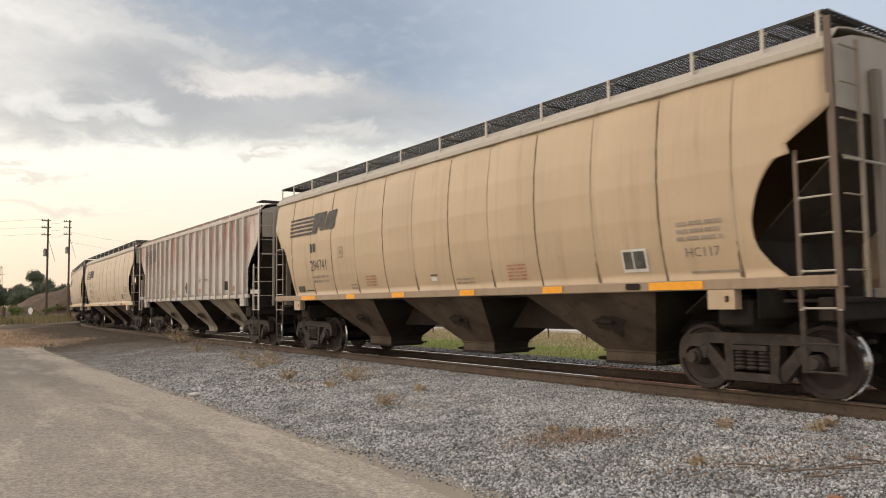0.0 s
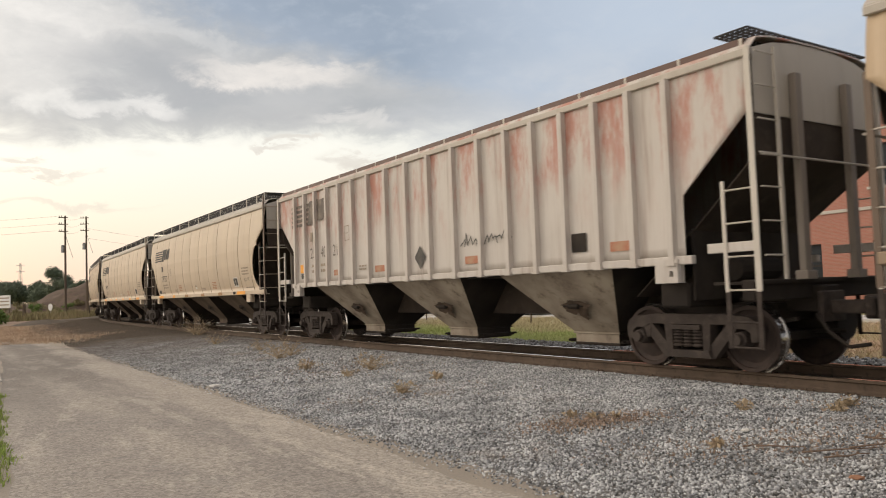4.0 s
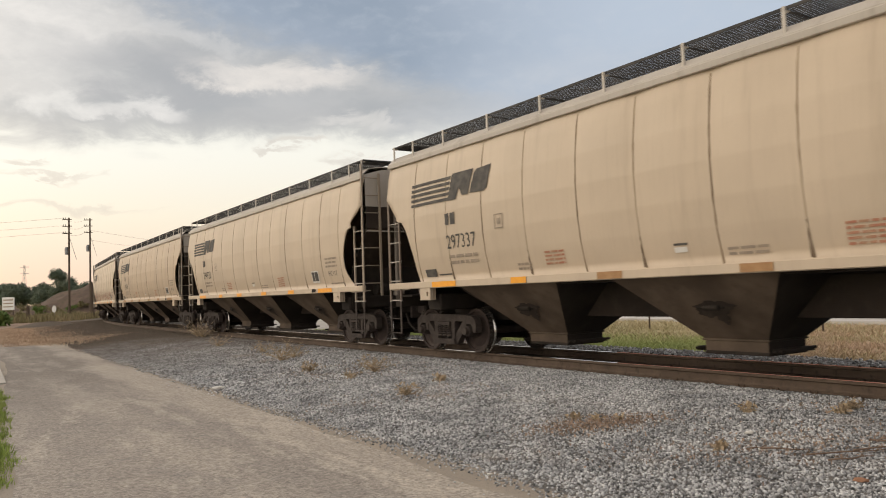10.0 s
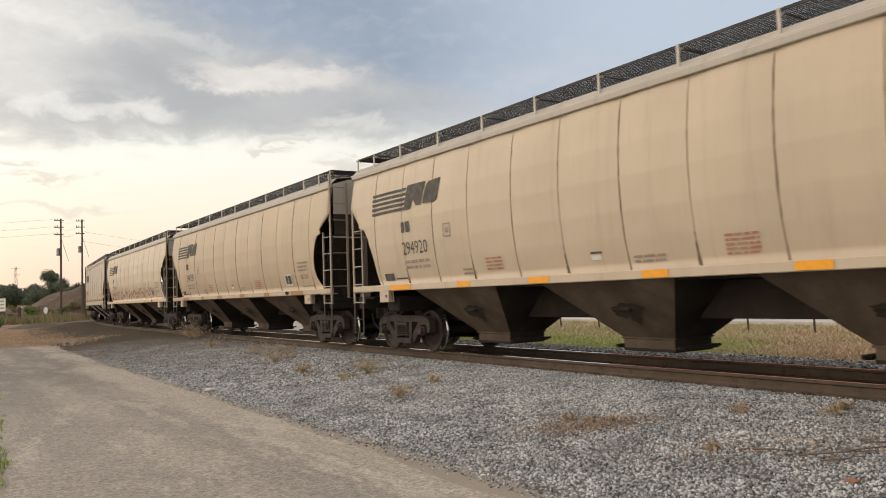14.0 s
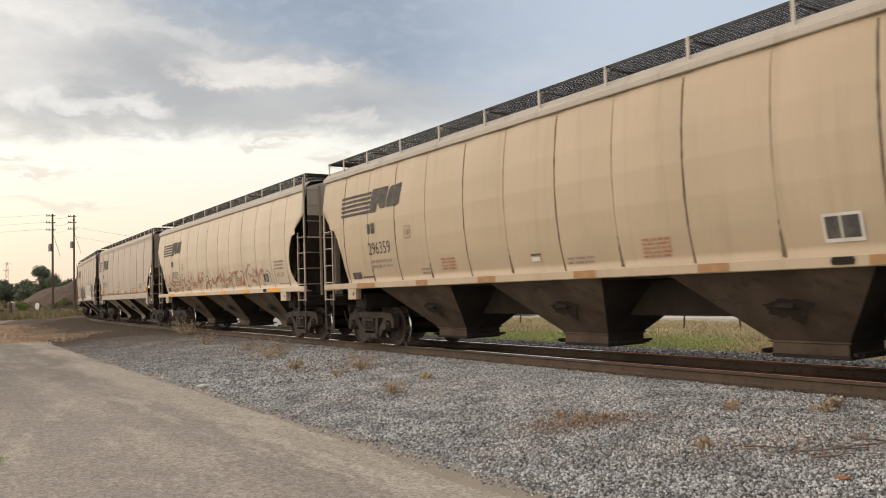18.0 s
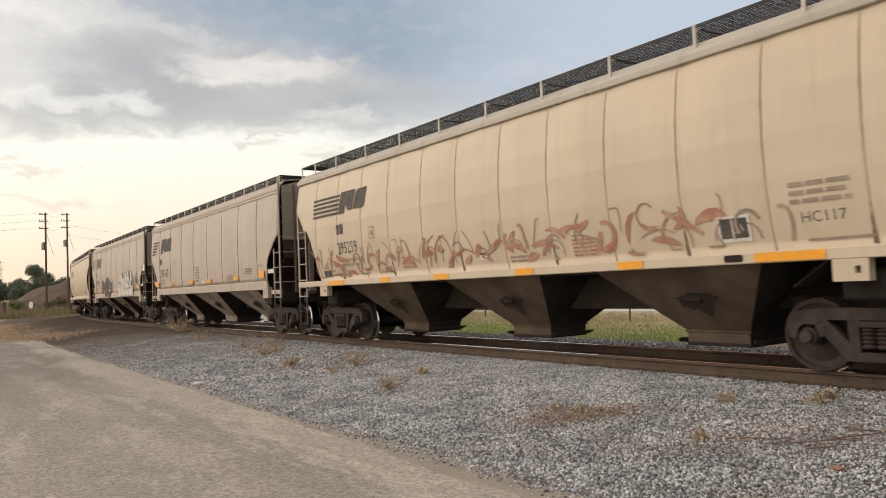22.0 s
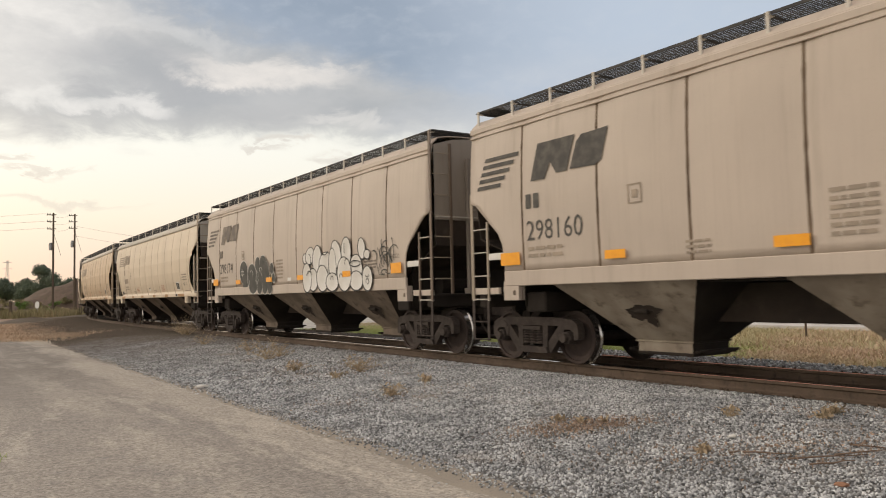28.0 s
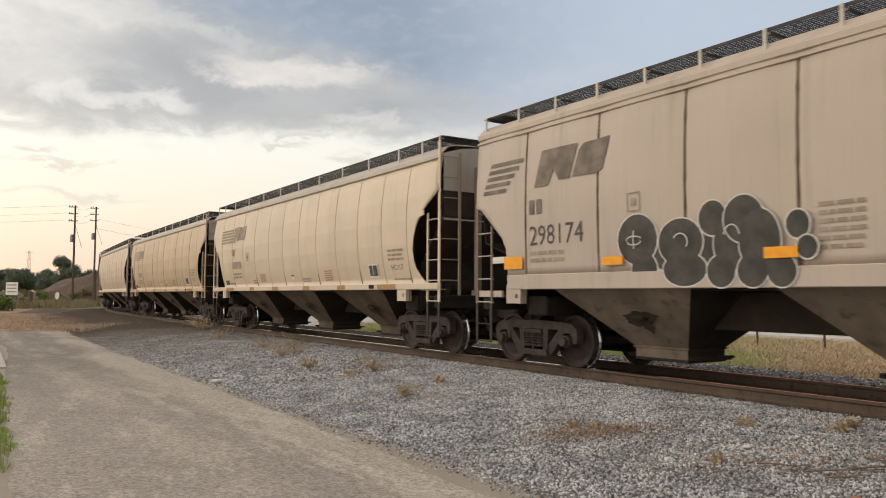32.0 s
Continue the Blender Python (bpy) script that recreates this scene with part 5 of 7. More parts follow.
            for sign in (-1, 1):
                cpart("side_post", f"ribbed_rib_{lowz:.2f}", rib, paint, car, "pressed steel side post", m=pose(x, 0, 0, 0, 0, 0 if sign < 0 else 180))
    for x in (-k["bogie"], k["bogie"]):
        add_bogie(car, x)
    return car


# ---- markings on the road side of a car ----
def on_side(k, x, z, lift=0.022):
    """Pose of a flat marking on the near side at x, z: local x along the car, local y up the sheet."""
    y0, y1 = side_y(k, z + 0.15), side_y(k, z - 0.15)
    tilt = math.degrees(math.atan2(y1 - y0, 0.30))
    # a sheet that leans out towards its foot
    return Matrix.Translation((x, -(side_y(k, z) + lift), z)) @ pose(0, 0, 0, 90 - tilt, 0, 0)


def flat(polys, thick=0.003):
    bm = bmesh.new()
    for p in polys:
        a = [bm.verts.new((x, y, thick)) for x, y in p]
        bm.faces.new(a)
    return bm


def mark(car, k, name, x, z, polys, material, label="", lift=0.022):
    """A flat marking that follows the curve of the near side; x, z is its lower corner."""
    bm = bmesh.new()
    ribs = not k["seams"]
    for p in polys:
        drop = 0.00015 * (len(bm.faces) % 16)
        bm.faces.new([bm.verts.new((u, drop, v)) for u, v in p])
    if not ribs:
        for axis, cells in ((0, 0.14), (2, 0.16)):
            vals = [v.co[axis] for v in bm.verts]
            n = int((max(vals) - min(vals)) / cells)
            if n > 0 and len(polys) < 8:
                for i in range(1, n + 1):
                    co = Vector((0, 0, 0))
                    co[axis] = min(vals) + i * (max(vals) - min(vals)) / (n + 1)
                    no = Vector((0, 0, 0))
                    no[axis] = 1
                    bmesh.ops.bisect_plane(bm, geom=bm.verts[:] + bm.edges[:] + bm.faces[:], plane_co=co, plane_no=no)
    for v in bm.verts:
        y = side_y(k, z + v.co.z) + (0 if ribs else bulge(k, x + v.co.x)) + lift - (0.0 if ribs else 0.011)
        if k is WIDE and (name.startswith("graffiti") or lift > 0.06):
            y = side_y(k, z + v.co.z) + 0.024 + lift - 0.02
        v.co.y = -y - v.co.y
    ob = part(name, bm, material, car, label)
    ob.matrix_basis = pose(x, 0, z)
    if name in ("stencil_text", "graffiti", "scrawl", "initial_bar", "inspection_box"):
        ob["kind"] = "stuff"
    return ob


def bars(w, h, rows, seed=0):
    """Lines of small lettering too fine to read, as bars."""
    r = random.Random(seed)
    out = []
    for i in range(rows):
        y = h - (i + 0.5) * h / rows
        t = h / rows * 0.5
        x = 0.0
        while x < w * 0.96:
            l = min(r.uniform(0.12, 0.42) * w, w - x)
            out.append([(x, y - t / 2), (x + l, y - t / 2), (x + l, y + t / 2), (x, y + t / 2)])
            x += l + 0.05 * w
    return out


def rect(x0, y0, x1, y1):
    return [(x0, y0), (x1, y0), (x1, y1), (x0, y1)]


FONT_CACHE = {}


def lettering(car, k, text, x, z, height, material, spacing=1.0, lift=0.024, name="lettering", squeeze=1.0):
    key = (text, spacing)
    if key not in FONT_CACHE:
        cu = bpy.data.curves.new("text", "FONT")
        cu.body, cu.size, cu.space_character = text, 1.0, spacing
        cu.resolution_u = 2
        tmp = bpy.data.objects.new("text", cu)
        scene.collection.objects.link(tmp)
        bpy.context.view_layer.update()
        me = bpy.data.meshes.new_from_object(tmp.evaluated_get(bpy.context.evaluated_depsgraph_get()))
        bpy.data.objects.remove(tmp)
        bpy.data.curves.remove(cu)
        me.materials.clear()
        me.materials.append(None)
        FONT_CACHE[key] = me
    ob = part(name, FONT_CACHE[key], material, car)
    sc = height / 0.70
    ob.matrix_basis = on_side(k, x, z, lift) @ Matrix.Diagonal((sc * squeeze, sc, 1, 1))
    return ob


def emblem(car, k, x, z, w, h, material, slant=0.0, broken=False):
    """The owner's emblem as plain shapes: five bars running into two angular blocks."""
    polys = []
    bw = 0.50 * w if not broken else 0.28 * w
    for i in range(5):
        y0 = h * (0.02 + 0.2 * i)
        x0 = 0.0 + slant * y0
        x1 = bw + 0.16 * y0 if not broken else bw * (0.75 + 0.08 * i) + 0.35 * y0
        polys.append([(x0, y0), (x1, y0), (x1 + 0.02, y0 + 0.115 * h), (x0 + slant * 0.1 * h, y0 + 0.115 * h)])
    for p in polys:
        mark(car, k, "emblem_bar", x, z, [p], material, "dark bar of the emblem")
    b0 = 0.50 * w if not broken else 0.46 * w
    e = w - b0
    polys = [[(b0, 0), (b0 + 0.20 * e, 0), (b0 + 0.28 * e, 0.42 * h), (b0 + 0.36 * e, 0.10 * h), (b0 + 0.50 * e, 0.10 * h), (b0 + 0.60 * e, h), (b0 + 0.10 * e, h)],
             [(b0 + 0.54 * e, 0.12 * h), (b0 + 0.62 * e, 0.80 * h), (b0 + 0.68 * e, 0.96 * h), (b0 + 1.0 * e, h), (b0 + 0.97 * e, 0.68 * h), (b0 + 0.92 * e, 0.2 * h), (b0 + 0.84 * e, 0.10 * h)]]
    for p in polys:
        mark(car, k, "emblem_block", x, z, [p], material, "dark slanted block of the emblem", 0.024)


def reflector(car, k, x, w, z, h, material="yellow_reflector", y=1.604):
    ob = part("reflector", flat([rect(0, 0, w, h)]), material, car, "orange reflective strip")
    ob.matrix_basis = Matrix.Translation((x, -y - 0.003, z)) @ pose(0, 0, 0, 90, 0, 0)
    return ob


def round_marks(car, number, faded=False, brown=()):
    k = ROUND
    st = "black_stencil" if not faded else "faded_stencil"
    emblem(car, k, -7.05, 3.10, 2.85, 0.53, st)
    mark(car, k, "initial_bar", -5.76, 2.62, [rect(0, 0, 0.13, 0.23), rect(0.19, 0, 0.36, 0.23)], st)
    if number:
        lettering(car, k, number, -5.76, 2.14, 0.28, st, 1.0, squeeze=0.84)
    else:
        mark(car, k, "number_bar", -5.76, 2.16, [rect(0, 0, 1.0, 0.24)], st, "faded number, not legible")
    mark(car, k, "stencil_text", -5.7, 1.80, bars(0.95, 0.24, 2, 3), "faded_stencil")
    mark(car, k, "inspection_box", -4.12, 2.40, [rect(0, 0, 0.26, 0.02), rect(0, 0.25, 0.26, 0.27), rect(0, 0, 0.02, 0.27), rect(0.24, 0, 0.26, 0.27), rect(0.08, 0.08, 0.18, 0.19)], "faded_stencil")
    mark(car, k, "stencil_text", -2.85, 1.66, bars(0.48, 0.26, 4, 5), "red_stencil")
    mark(car, k, "stencil_text", 2.31, 1.62, bars(0.5, 0.30, 5, 9), "red_stencil")
    mark(car, k, "stencil_text", -3.62, 1.60, bars(0.36, 0.16, 2, 7), "faded_stencil")
    mark(car, k, "stencil_text", 0.72, 1.60, bars(0.6, 0.14, 2, 17), "faded_stencil")
    mark(car, k, "small_placard", -0.13, 1.70, [rect(0, 0, 0.22, 0.075)], "white_paint", "small white placard")
    mark(car, k, "placard_line", -0.13, 1.80, [rect(0, 0, 0.24, 0.03)], "black_stencil")
    mark(car, k, "routing_panel", 4.98, 1.66, [rect(0, 0, 0.46, 0.33)], "white_paint", "white-framed black routing panel")
    for x0, x1 in ((0.035, 0.20), (0.225, 0.425)):
        mark(car, k, "routing_field", 4.98, 1.66, [rect(x0, 0.045, x1, 0.295)], "black_stencil", lift=0.026)
    mark(car, k, "stencil_text", 6.0, 2.02, bars(0.72, 0.30, 3, 11), "faded_stencil")
    lettering(car, k, "HC117", 6.1, 1.82, 0.13, "worn_stencil", squeeze=1.0)
    mark(car, k, "stencil_text", 6.15, 1.60, [rect(0, 0, 0.75, 0.03)], "faded_stencil")
    mark(car, k, "placard_holder", -6.72, 1.60, [rect(0, 0, 0.42, 0.16), rect(0.5, 0.02, 0.95, 0.05)], "black_stencil")
    z, h = 1.385, 0.11
    cols = {i: ("faded_reflector" if i in brown else "yellow_reflector") for i in range(6)}
    for i, (x, w) in enumerate(((5.51, 0.90), (3.29, 0.47), (0.95, 0.47), (-1.58, 0.52), (-3.73, 0.43), (-6.35, 0.87))):
        reflector(car, k, x, w, z, h, cols[i])
    ob = part("maker_plate", flat([[(0.02, 0.0), (0.26, 0.0), (0.28, 0.045), (0.26, 0.09), (0.02, 0.09), (0.0, 0.045)]]), "soot_and_shade", car)
    ob.matrix_basis = Matrix.Translation((5.08, -1.608, 1.40)) @ pose(0, 0, 0, 90, 0, 0)


def wide_marks(car, number, faded=False):
    k = WIDE
    st = "worn_stencil" if faded else "black_stencil"
    emblem(car, k, -7.36, 3.12, 3.27, 0.62, st, slant=0.45, broken=True)
    mark(car, k, "initial_bar", -6.0, 2.66, [rect(0, 0, 0.14, 0.25), rect(0.2, 0, 0.34, 0.25)], st)
    lettering(car, k, number, -6.0, 2.12, 0.34, "black_stencil", 1.0, squeeze=0.93)
    mark(car, k, "stencil_text", -5.98, 1.80, bars(0.85, 0.24, 2, 3), "faded_stencil")
    mark(car, k, "inspection_box", -3.72, 2.50, [rect(0, 0, 0.26, 0.02), rect(0, 0.27, 0.26, 0.29), rect(0, 0, 0.02, 0.29), rect(0.24, 0, 0.26, 0.29), rect(0.08, 0.08, 0.18, 0.2)], "faded_stencil")
    mark(car, k, "stencil_text", -2.75, 1.70, bars(0.4, 0.22, 3, 5), "faded_stencil")
    mark(car, k, "stencil_text", -0.75, 1.78, bars(0.55, 0.60, 6, 6), "faded_stencil")
    mark(car, k, "small_placard", 0.10, 1.72, [rect(0, 0, 0.26, 0.09)], "white_paint", "small white placard")
    mark(car, k, "stencil_text", 2.9, 1.72, bars(0.7, 0.2, 3, 8), "faded_stencil")
    lettering(car, k, "HC222", 5.98, 2.06, 0.09, "worn_stencil", squeeze=1.1)
    mark(car, k, "stencil_text", 4.75, 1.86, bars(0.62, 0.22, 3, 19), "worn_stencil")
    for x, w, h in ((-6.67, 0.50, 0.22), (-4.20, 0.42, 0.13), (-1.44, 0.45, 0.14), (0.85, 0.43, 0.13), (3.71, 0.43, 0.14), (6.05, 0.46, 0.23)):
        ob = mark(car, k, "reflector", x, 1.72, [rect(0, 0, w, h)], "yellow_reflector", "orange reflective strip", 0.058)


def ribbed_marks(car, number):
    k = RIBBED
    emblem(car, k, -7.08, 3.22, 2.35, 0.66, "worn_stencil")
    mark(car, k, "initial_bar", -5.78, 2.75, [rect(0, 0, 0.15, 0.25), rect(0.2, 0, 0.36, 0.25)], "faded_stencil")
    for i, x in enumerate((-5.80, -5.11, -4.34)):
        lettering(car, k, number[2 * i:2 * i + 2], x, 2.28, 0.30, "worn_stencil", squeeze=0.84)
    mark(car, k, "stencil_text", -5.72, 1.85, bars(0.32, 0.3, 2, 2), "faded_stencil")
    mark(car, k, "stencil_text", -5.12, 1.85, bars(0.42, 0.3, 2, 4), "faded_stencil")
    mark(car, k, "placard", -6.52, 1.90, [rect(0, 0, 0.40, 0.24)], "yellow_reflector", "orange reflective plate")
    mark(car, k, "placard", -6.46, 1.74, [rect(0, 0, 0.24, 0.14)], "black_stencil")
    mark(car, k, "diamond_mark", -0.22, 1.74, [[(0.23, 0), (0.46, 0.25), (0.23, 0.5), (0, 0.25)]], "black_stencil", "black diamond mark")
    for x in (-4.30, -2.03, 1.68, 5.55):
        mark(car, k, "reflector", x, 1.76, [rect(0, 0, 0.46, 0.15)], "red_stencil", "faded orange strip")
    mark(car, k, "inspection_box", -3.62, 2.62, [rect(0, 0, 0.26, 0.02), rect(0, 0.36, 0.26, 0.38), rect(0, 0, 0.02, 0.38), rect(0.24, 0, 0.26, 0.38), rect(0.06, 0.18, 0.2, 0.2)], "faded_stencil")
    mark(car, k, "stencil_text", -2.85, 1.82, bars(0.42, 0.16, 2, 12), "faded_stencil")
    mark(car, k, "routing_panel", 4.70, 1.80, [rect(0, 0, 0.34, 0.30)], "soot_and_shade")
    r = random.Random(8)
    strokes = []
    x = 0.0
    for i in range(12):
        a = (x, r.uniform(0, 0.12))
        b = (x + r.uniform(0.04, 0.14), r.uniform(0.12, 0.26))
        strokes += stroke([a, b, (b[0] + 0.05, r.uniform(0, 0.1))], 0.022)
        x += 0.13
    mark(car, k, "scrawl", 1.55, 2.10, strokes, "graffiti_dark", "thin dark scrawl")


def stroke(pts, w):
    """A painted line of width w as quads."""
    out = []
    for (x0, y0), (x1, y1) in zip(pts, pts[1:]):
        dx, dy = x1 - x0, y1 - y0
        l = math.hypot(dx, dy) or 1e-6
        nx, ny = -dy / l * w / 2, dx / l * w / 2
        ex, ey = dx / l * w * 0.3, dy / l * w * 0.3
        out.append([(x0 + nx - ex, y0 + ny - ey), (x0 - nx - ex, y0 - ny - ey), (x1 - nx + ex, y1 - ny + ey), (x1 + nx + ex, y1 + ny + ey)])
    return out


def blob(cx, cy, rx, ry, lean=0.0, n=14):
    return [(cx + rx * math.cos(2 * math.pi * i / n) + lean * ry * math.sin(2 * math.pi * i / n), cy + ry * math.sin(2 * math.pi * i / n)) for i in range(n)]


def arc(cx, cy, rx, ry, lean, a0, a1, w):
    n = max(4, int(abs(a1 - a0) * 4))
    pts = []
    for i in range(n + 1):
        t = a0 + (a1 - a0) * i / n
        pts.append((cx + rx * math.cos(t) + lean * ry * math.sin(t), cy + ry * math.sin(t)))
    return stroke(pts, w)


def bubble_graffiti(car, k, lobes, fill, line, width, lift, label, strokes, shade=0.0, cuts=()):
    """Bubble letters: lobes laid one over another with their outlines, those of one letter run together between the cuts, and drawn lines over them."""
    letters = {}
    for i, lobe in enumerate(lobes):
        letters.setdefault(-1 if i == 0 else sum(lobe[0] > c for c in cuts) if cuts else i, []).append(lobe)
    at = lift
    for key in sorted(letters):
        for x, z, rx, rz, lean in letters[key]:
            mark(car, k, "graffiti_outline", x, z, [blob(-shade, -0.6 * shade, rx + width, rz + width, lean, 22)], line, label, at)
            at += 0.0012
        for x, z, rx, rz, lean in letters[key]:
            mark(car, k, "graffiti_fill", x, z, [blob(0, 0, rx, rz, lean, 22)], fill, label, at)
            at += 0.0012
    x, z = lobes[0][:2]
    polys = []
    for cx, cz, rx, rz, a0, a1 in strokes:
        polys += arc(cx - x, cz - z, rx, rz, 0.0, a0, a1, width * 0.8)
    mark(car, k, "graffiti", x, z, polys, line, label, lift + 0.0024 * len(lobes))


def scratch_graffiti(car, k, x0, x1, z0, z1, material, count, seed, label, thin=1.0, lift=0.022):
    """Wild lettering of curling strokes."""
    r = random.Random(seed)
    polys = []
    hgt = z1 - z0
    for i in range(count):
        x = (x1 - x0) * (i + r.uniform(-0.4, 0.4)) / count
        y = r.uniform(0.05, 0.5) * hgt
        a = r.choice((1.3, 1.6, 1.85, 1.5, 2.6, -1.2))
        pts = [(x, y)]
        turn = r.choice((-0.55, -0.2, 0.1, 0.2, 0.55, 0.0))
        for j in range(r.randint(4, 7)):
            l = r.uniform(0.07, 0.13) * (1.5 if thin > 1 else 1)
            pts.append((pts[-1][0] + l * math.cos(a), min(max(pts[-1][1] + l * math.sin(a), 0.0), hgt)))
            a += turn
        polys += stroke(pts, thin * r.uniform(0.03, 0.07))
    mark(car, k, "graffiti", x0, z0, polys, material, label, lift)


def smear_graffiti(car, k, x0, x1, z0, z1, material, count, seed, label):
    """Crescent patches of thin sprayed paint."""
    r = random.Random(seed)
    polys = []
    for i in range(count):
        cx, cy = (x1 - x0) * (i + r.uniform(-0.3, 0.3)) / count, r.uniform(0.08, 0.85) * (z1 - z0)
        l, w, t = r.uniform(0.12, 0.27), r.uniform(0.03, 0.075), r.choice((-0.35, -0.2, 0.15, 0.5, 1.2))
        bend = r.uniform(-0.6, 0.6)
        pts = []
        for j in range(12):
            a = 2 * math.pi * j / 12
            u, v = l * math.cos(a), w * math.sin(a)
            v += bend * l * math.cos(a) ** 2
            pts.append((cx + u * math.cos(t) - v * math.sin(t), min(max(cy + u * math.sin(t) + v * math.cos(t), 0.0), z1 - z0)))
        polys.append(pts)
    mark(car, k, "graffiti", x0, z0, polys, material, label, 0.0215)

# ---- the train: eleven cars from the leading one to the last in sight ----
SPEEDS = [(0, 4.19), (3, 4.12), (7, 4.07), (10, 4.0), (13, 4.08), (18, 4.11), (23, 4.04), (32, 4.06)]  # seconds, metres a second
ROUND_L = "round-sided covered hopper car with dark weld seams and roof grating"
TRAIN = []  # car, kind, place of its middle at the start


def roll_in(kind, key, front, rear, paint, label, hop="hopper_brown", sill_paint=None, ladder=None):
    car = hopper_car(kind, key, label, paint, hop, sill_paint, ladder)
    TRAIN.append((car, kind, (front + rear) / 2))
    return car


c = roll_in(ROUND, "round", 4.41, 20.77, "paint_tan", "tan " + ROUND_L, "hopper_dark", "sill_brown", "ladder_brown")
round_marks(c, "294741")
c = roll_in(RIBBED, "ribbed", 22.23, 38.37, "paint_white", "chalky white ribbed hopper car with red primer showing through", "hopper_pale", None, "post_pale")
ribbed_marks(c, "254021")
c = roll_in(ROUND, "round", 39.66, 56.02, "paint_beige", "beige " + ROUND_L, "hopper_brown", None, "ladder_brown")
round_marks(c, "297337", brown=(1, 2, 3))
c = roll_in(ROUND, "round", 57.35, 73.71, "paint_beige", "beige " + ROUND_L, "hopper_brown", None, "ladder_dusty")
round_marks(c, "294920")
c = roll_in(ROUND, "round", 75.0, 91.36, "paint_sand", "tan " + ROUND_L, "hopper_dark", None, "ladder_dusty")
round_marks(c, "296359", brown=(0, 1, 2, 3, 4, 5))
c = roll_in(ROUND, "round", 92.63, 108.99, "paint_cream", "cream round-sided hopper car with red graffiti along its foot", "hopper_brown", None, "ladder_dusty")
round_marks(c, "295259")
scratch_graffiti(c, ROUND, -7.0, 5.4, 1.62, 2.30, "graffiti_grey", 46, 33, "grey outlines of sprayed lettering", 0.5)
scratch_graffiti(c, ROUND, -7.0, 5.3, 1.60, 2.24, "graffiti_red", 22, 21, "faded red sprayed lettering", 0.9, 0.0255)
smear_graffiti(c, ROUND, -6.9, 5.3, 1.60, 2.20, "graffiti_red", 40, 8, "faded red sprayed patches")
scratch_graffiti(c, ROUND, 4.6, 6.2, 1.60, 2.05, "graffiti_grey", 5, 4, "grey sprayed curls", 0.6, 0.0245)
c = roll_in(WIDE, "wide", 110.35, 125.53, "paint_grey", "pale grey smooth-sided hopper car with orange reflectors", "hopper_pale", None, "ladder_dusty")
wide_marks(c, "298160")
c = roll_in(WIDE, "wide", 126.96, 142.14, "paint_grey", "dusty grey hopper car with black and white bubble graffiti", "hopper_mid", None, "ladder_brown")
wide_marks(c, "298174", True)
# x, z, half width, half height, lean of each lobe; then arcs as x, z, half width, half height, from, to
DARK_LOBES = [(-3.40, 1.64, 0.22, 0.23, 0), (-3.52, 2.08, 0.35, 0.35, 0), (-2.20, 2.29, 0.20, 0.22, 0), (-1.73, 2.24, 0.27, 0.29, 0), (-2.74, 2.00, 0.35, 0.31, 0), (-1.92, 1.93, 0.25, 0.32, 0),
              (-1.51, 1.95, 0.27, 0.38, 0), (-2.68, 1.62, 0.34, 0.22, 0), (-2.09, 1.58, 0.20, 0.20, 0), (-1.62, 1.58, 0.20, 0.20, 0), (-1.22, 1.57, 0.18, 0.19, 0), (-0.99, 2.12, 0.14, 0.16, 0), (-0.88, 1.84, 0.12, 0.13, 0)]
DARK_LOBES = [(x, z, 1.08 * a, 1.06 * b, e) for x, z, a, b, e in [(-2.35, 1.85, 0.85, 0.36, 0)] + DARK_LOBES]
DARK_STROKES = [(-3.56, 2.08, 0.01, 0.13, 1.6, 4.7), (-3.56, 2.08, 0.14, 0.05, 0.2, 3.3), (-3.56, 2.06, 0.13, 0.06, 3.3, 6.2), (-2.72, 2.00, 0.12, 0.12, -0.6, 2.6), (-1.90, 2.02, 0.12, 0.16, 0.2, 2.9)]
bubble_graffiti(c, WIDE, DARK_LOBES, "graffiti_dark", "graffiti_white", 0.019, 0.030, "dark bubble letters outlined in white", DARK_STROKES, cuts=(-3.0, -2.35, -1.8, -1.1, -0.95))
WHITE_LOBES = [(1.43, 2.28, 0.17, 0.13, 0), (1.72, 2.34, 0.26, 0.22, 0.2), (2.17, 2.22, 0.26, 0.36, 0.1), (2.71, 2.04, 0.40, 0.34, 0), (3.33, 2.30, 0.26, 0.34, -0.2), (3.11, 2.02, 0.20, 0.44, 0), (3.89, 2.32, 0.25, 0.36, 0),
               (4.39, 1.91, 0.31, 0.32, 0), (4.71, 2.36, 0.17, 0.24, -0.1), (4.97, 2.21, 0.13, 0.10, 0), (1.92, 1.70, 0.29, 0.29, 0), (1.54, 1.76, 0.28, 0.38, 0), (2.52, 1.72, 0.34, 0.33, 0), (3.09, 1.61, 0.34, 0.22, 0),
               (4.41, 1.61, 0.33, 0.22, 0), (3.79, 1.79, 0.37, 0.41, 0), (4.98, 1.65, 0.23, 0.28, 0)]
WHITE_LOBES = [(3.1, 1.78, 1.6, 0.34, 0)] + WHITE_LOBES
WHITE_STROKES = [(1.74, 2.24, 0.12, 0.14, -1.2, 1.6), (1.72, 1.78, 0.16, 0.16, 0.3, 2.9), (3.86, 2.42, 0.02, 0.12, 1.6, 4.7), (4.40, 2.02, 0.26, 0.07, 0.0, 6.28), (3.10, 1.66, 0.08, 0.10, 0.2, 2.9), (3.62, 1.70, 0.09, 0.10, 0.2, 2.9),
                 (4.98, 1.74, 0.08, 0.06, 3.4, 6.0), (4.98, 1.58, 0.07, 0.06, -1.5, 3.6), (3.95, 2.00, 0.10, 0.16, 1.2, 3.0), (2.70, 2.42, 0.22, 0.10, 3.4, 6.0)]
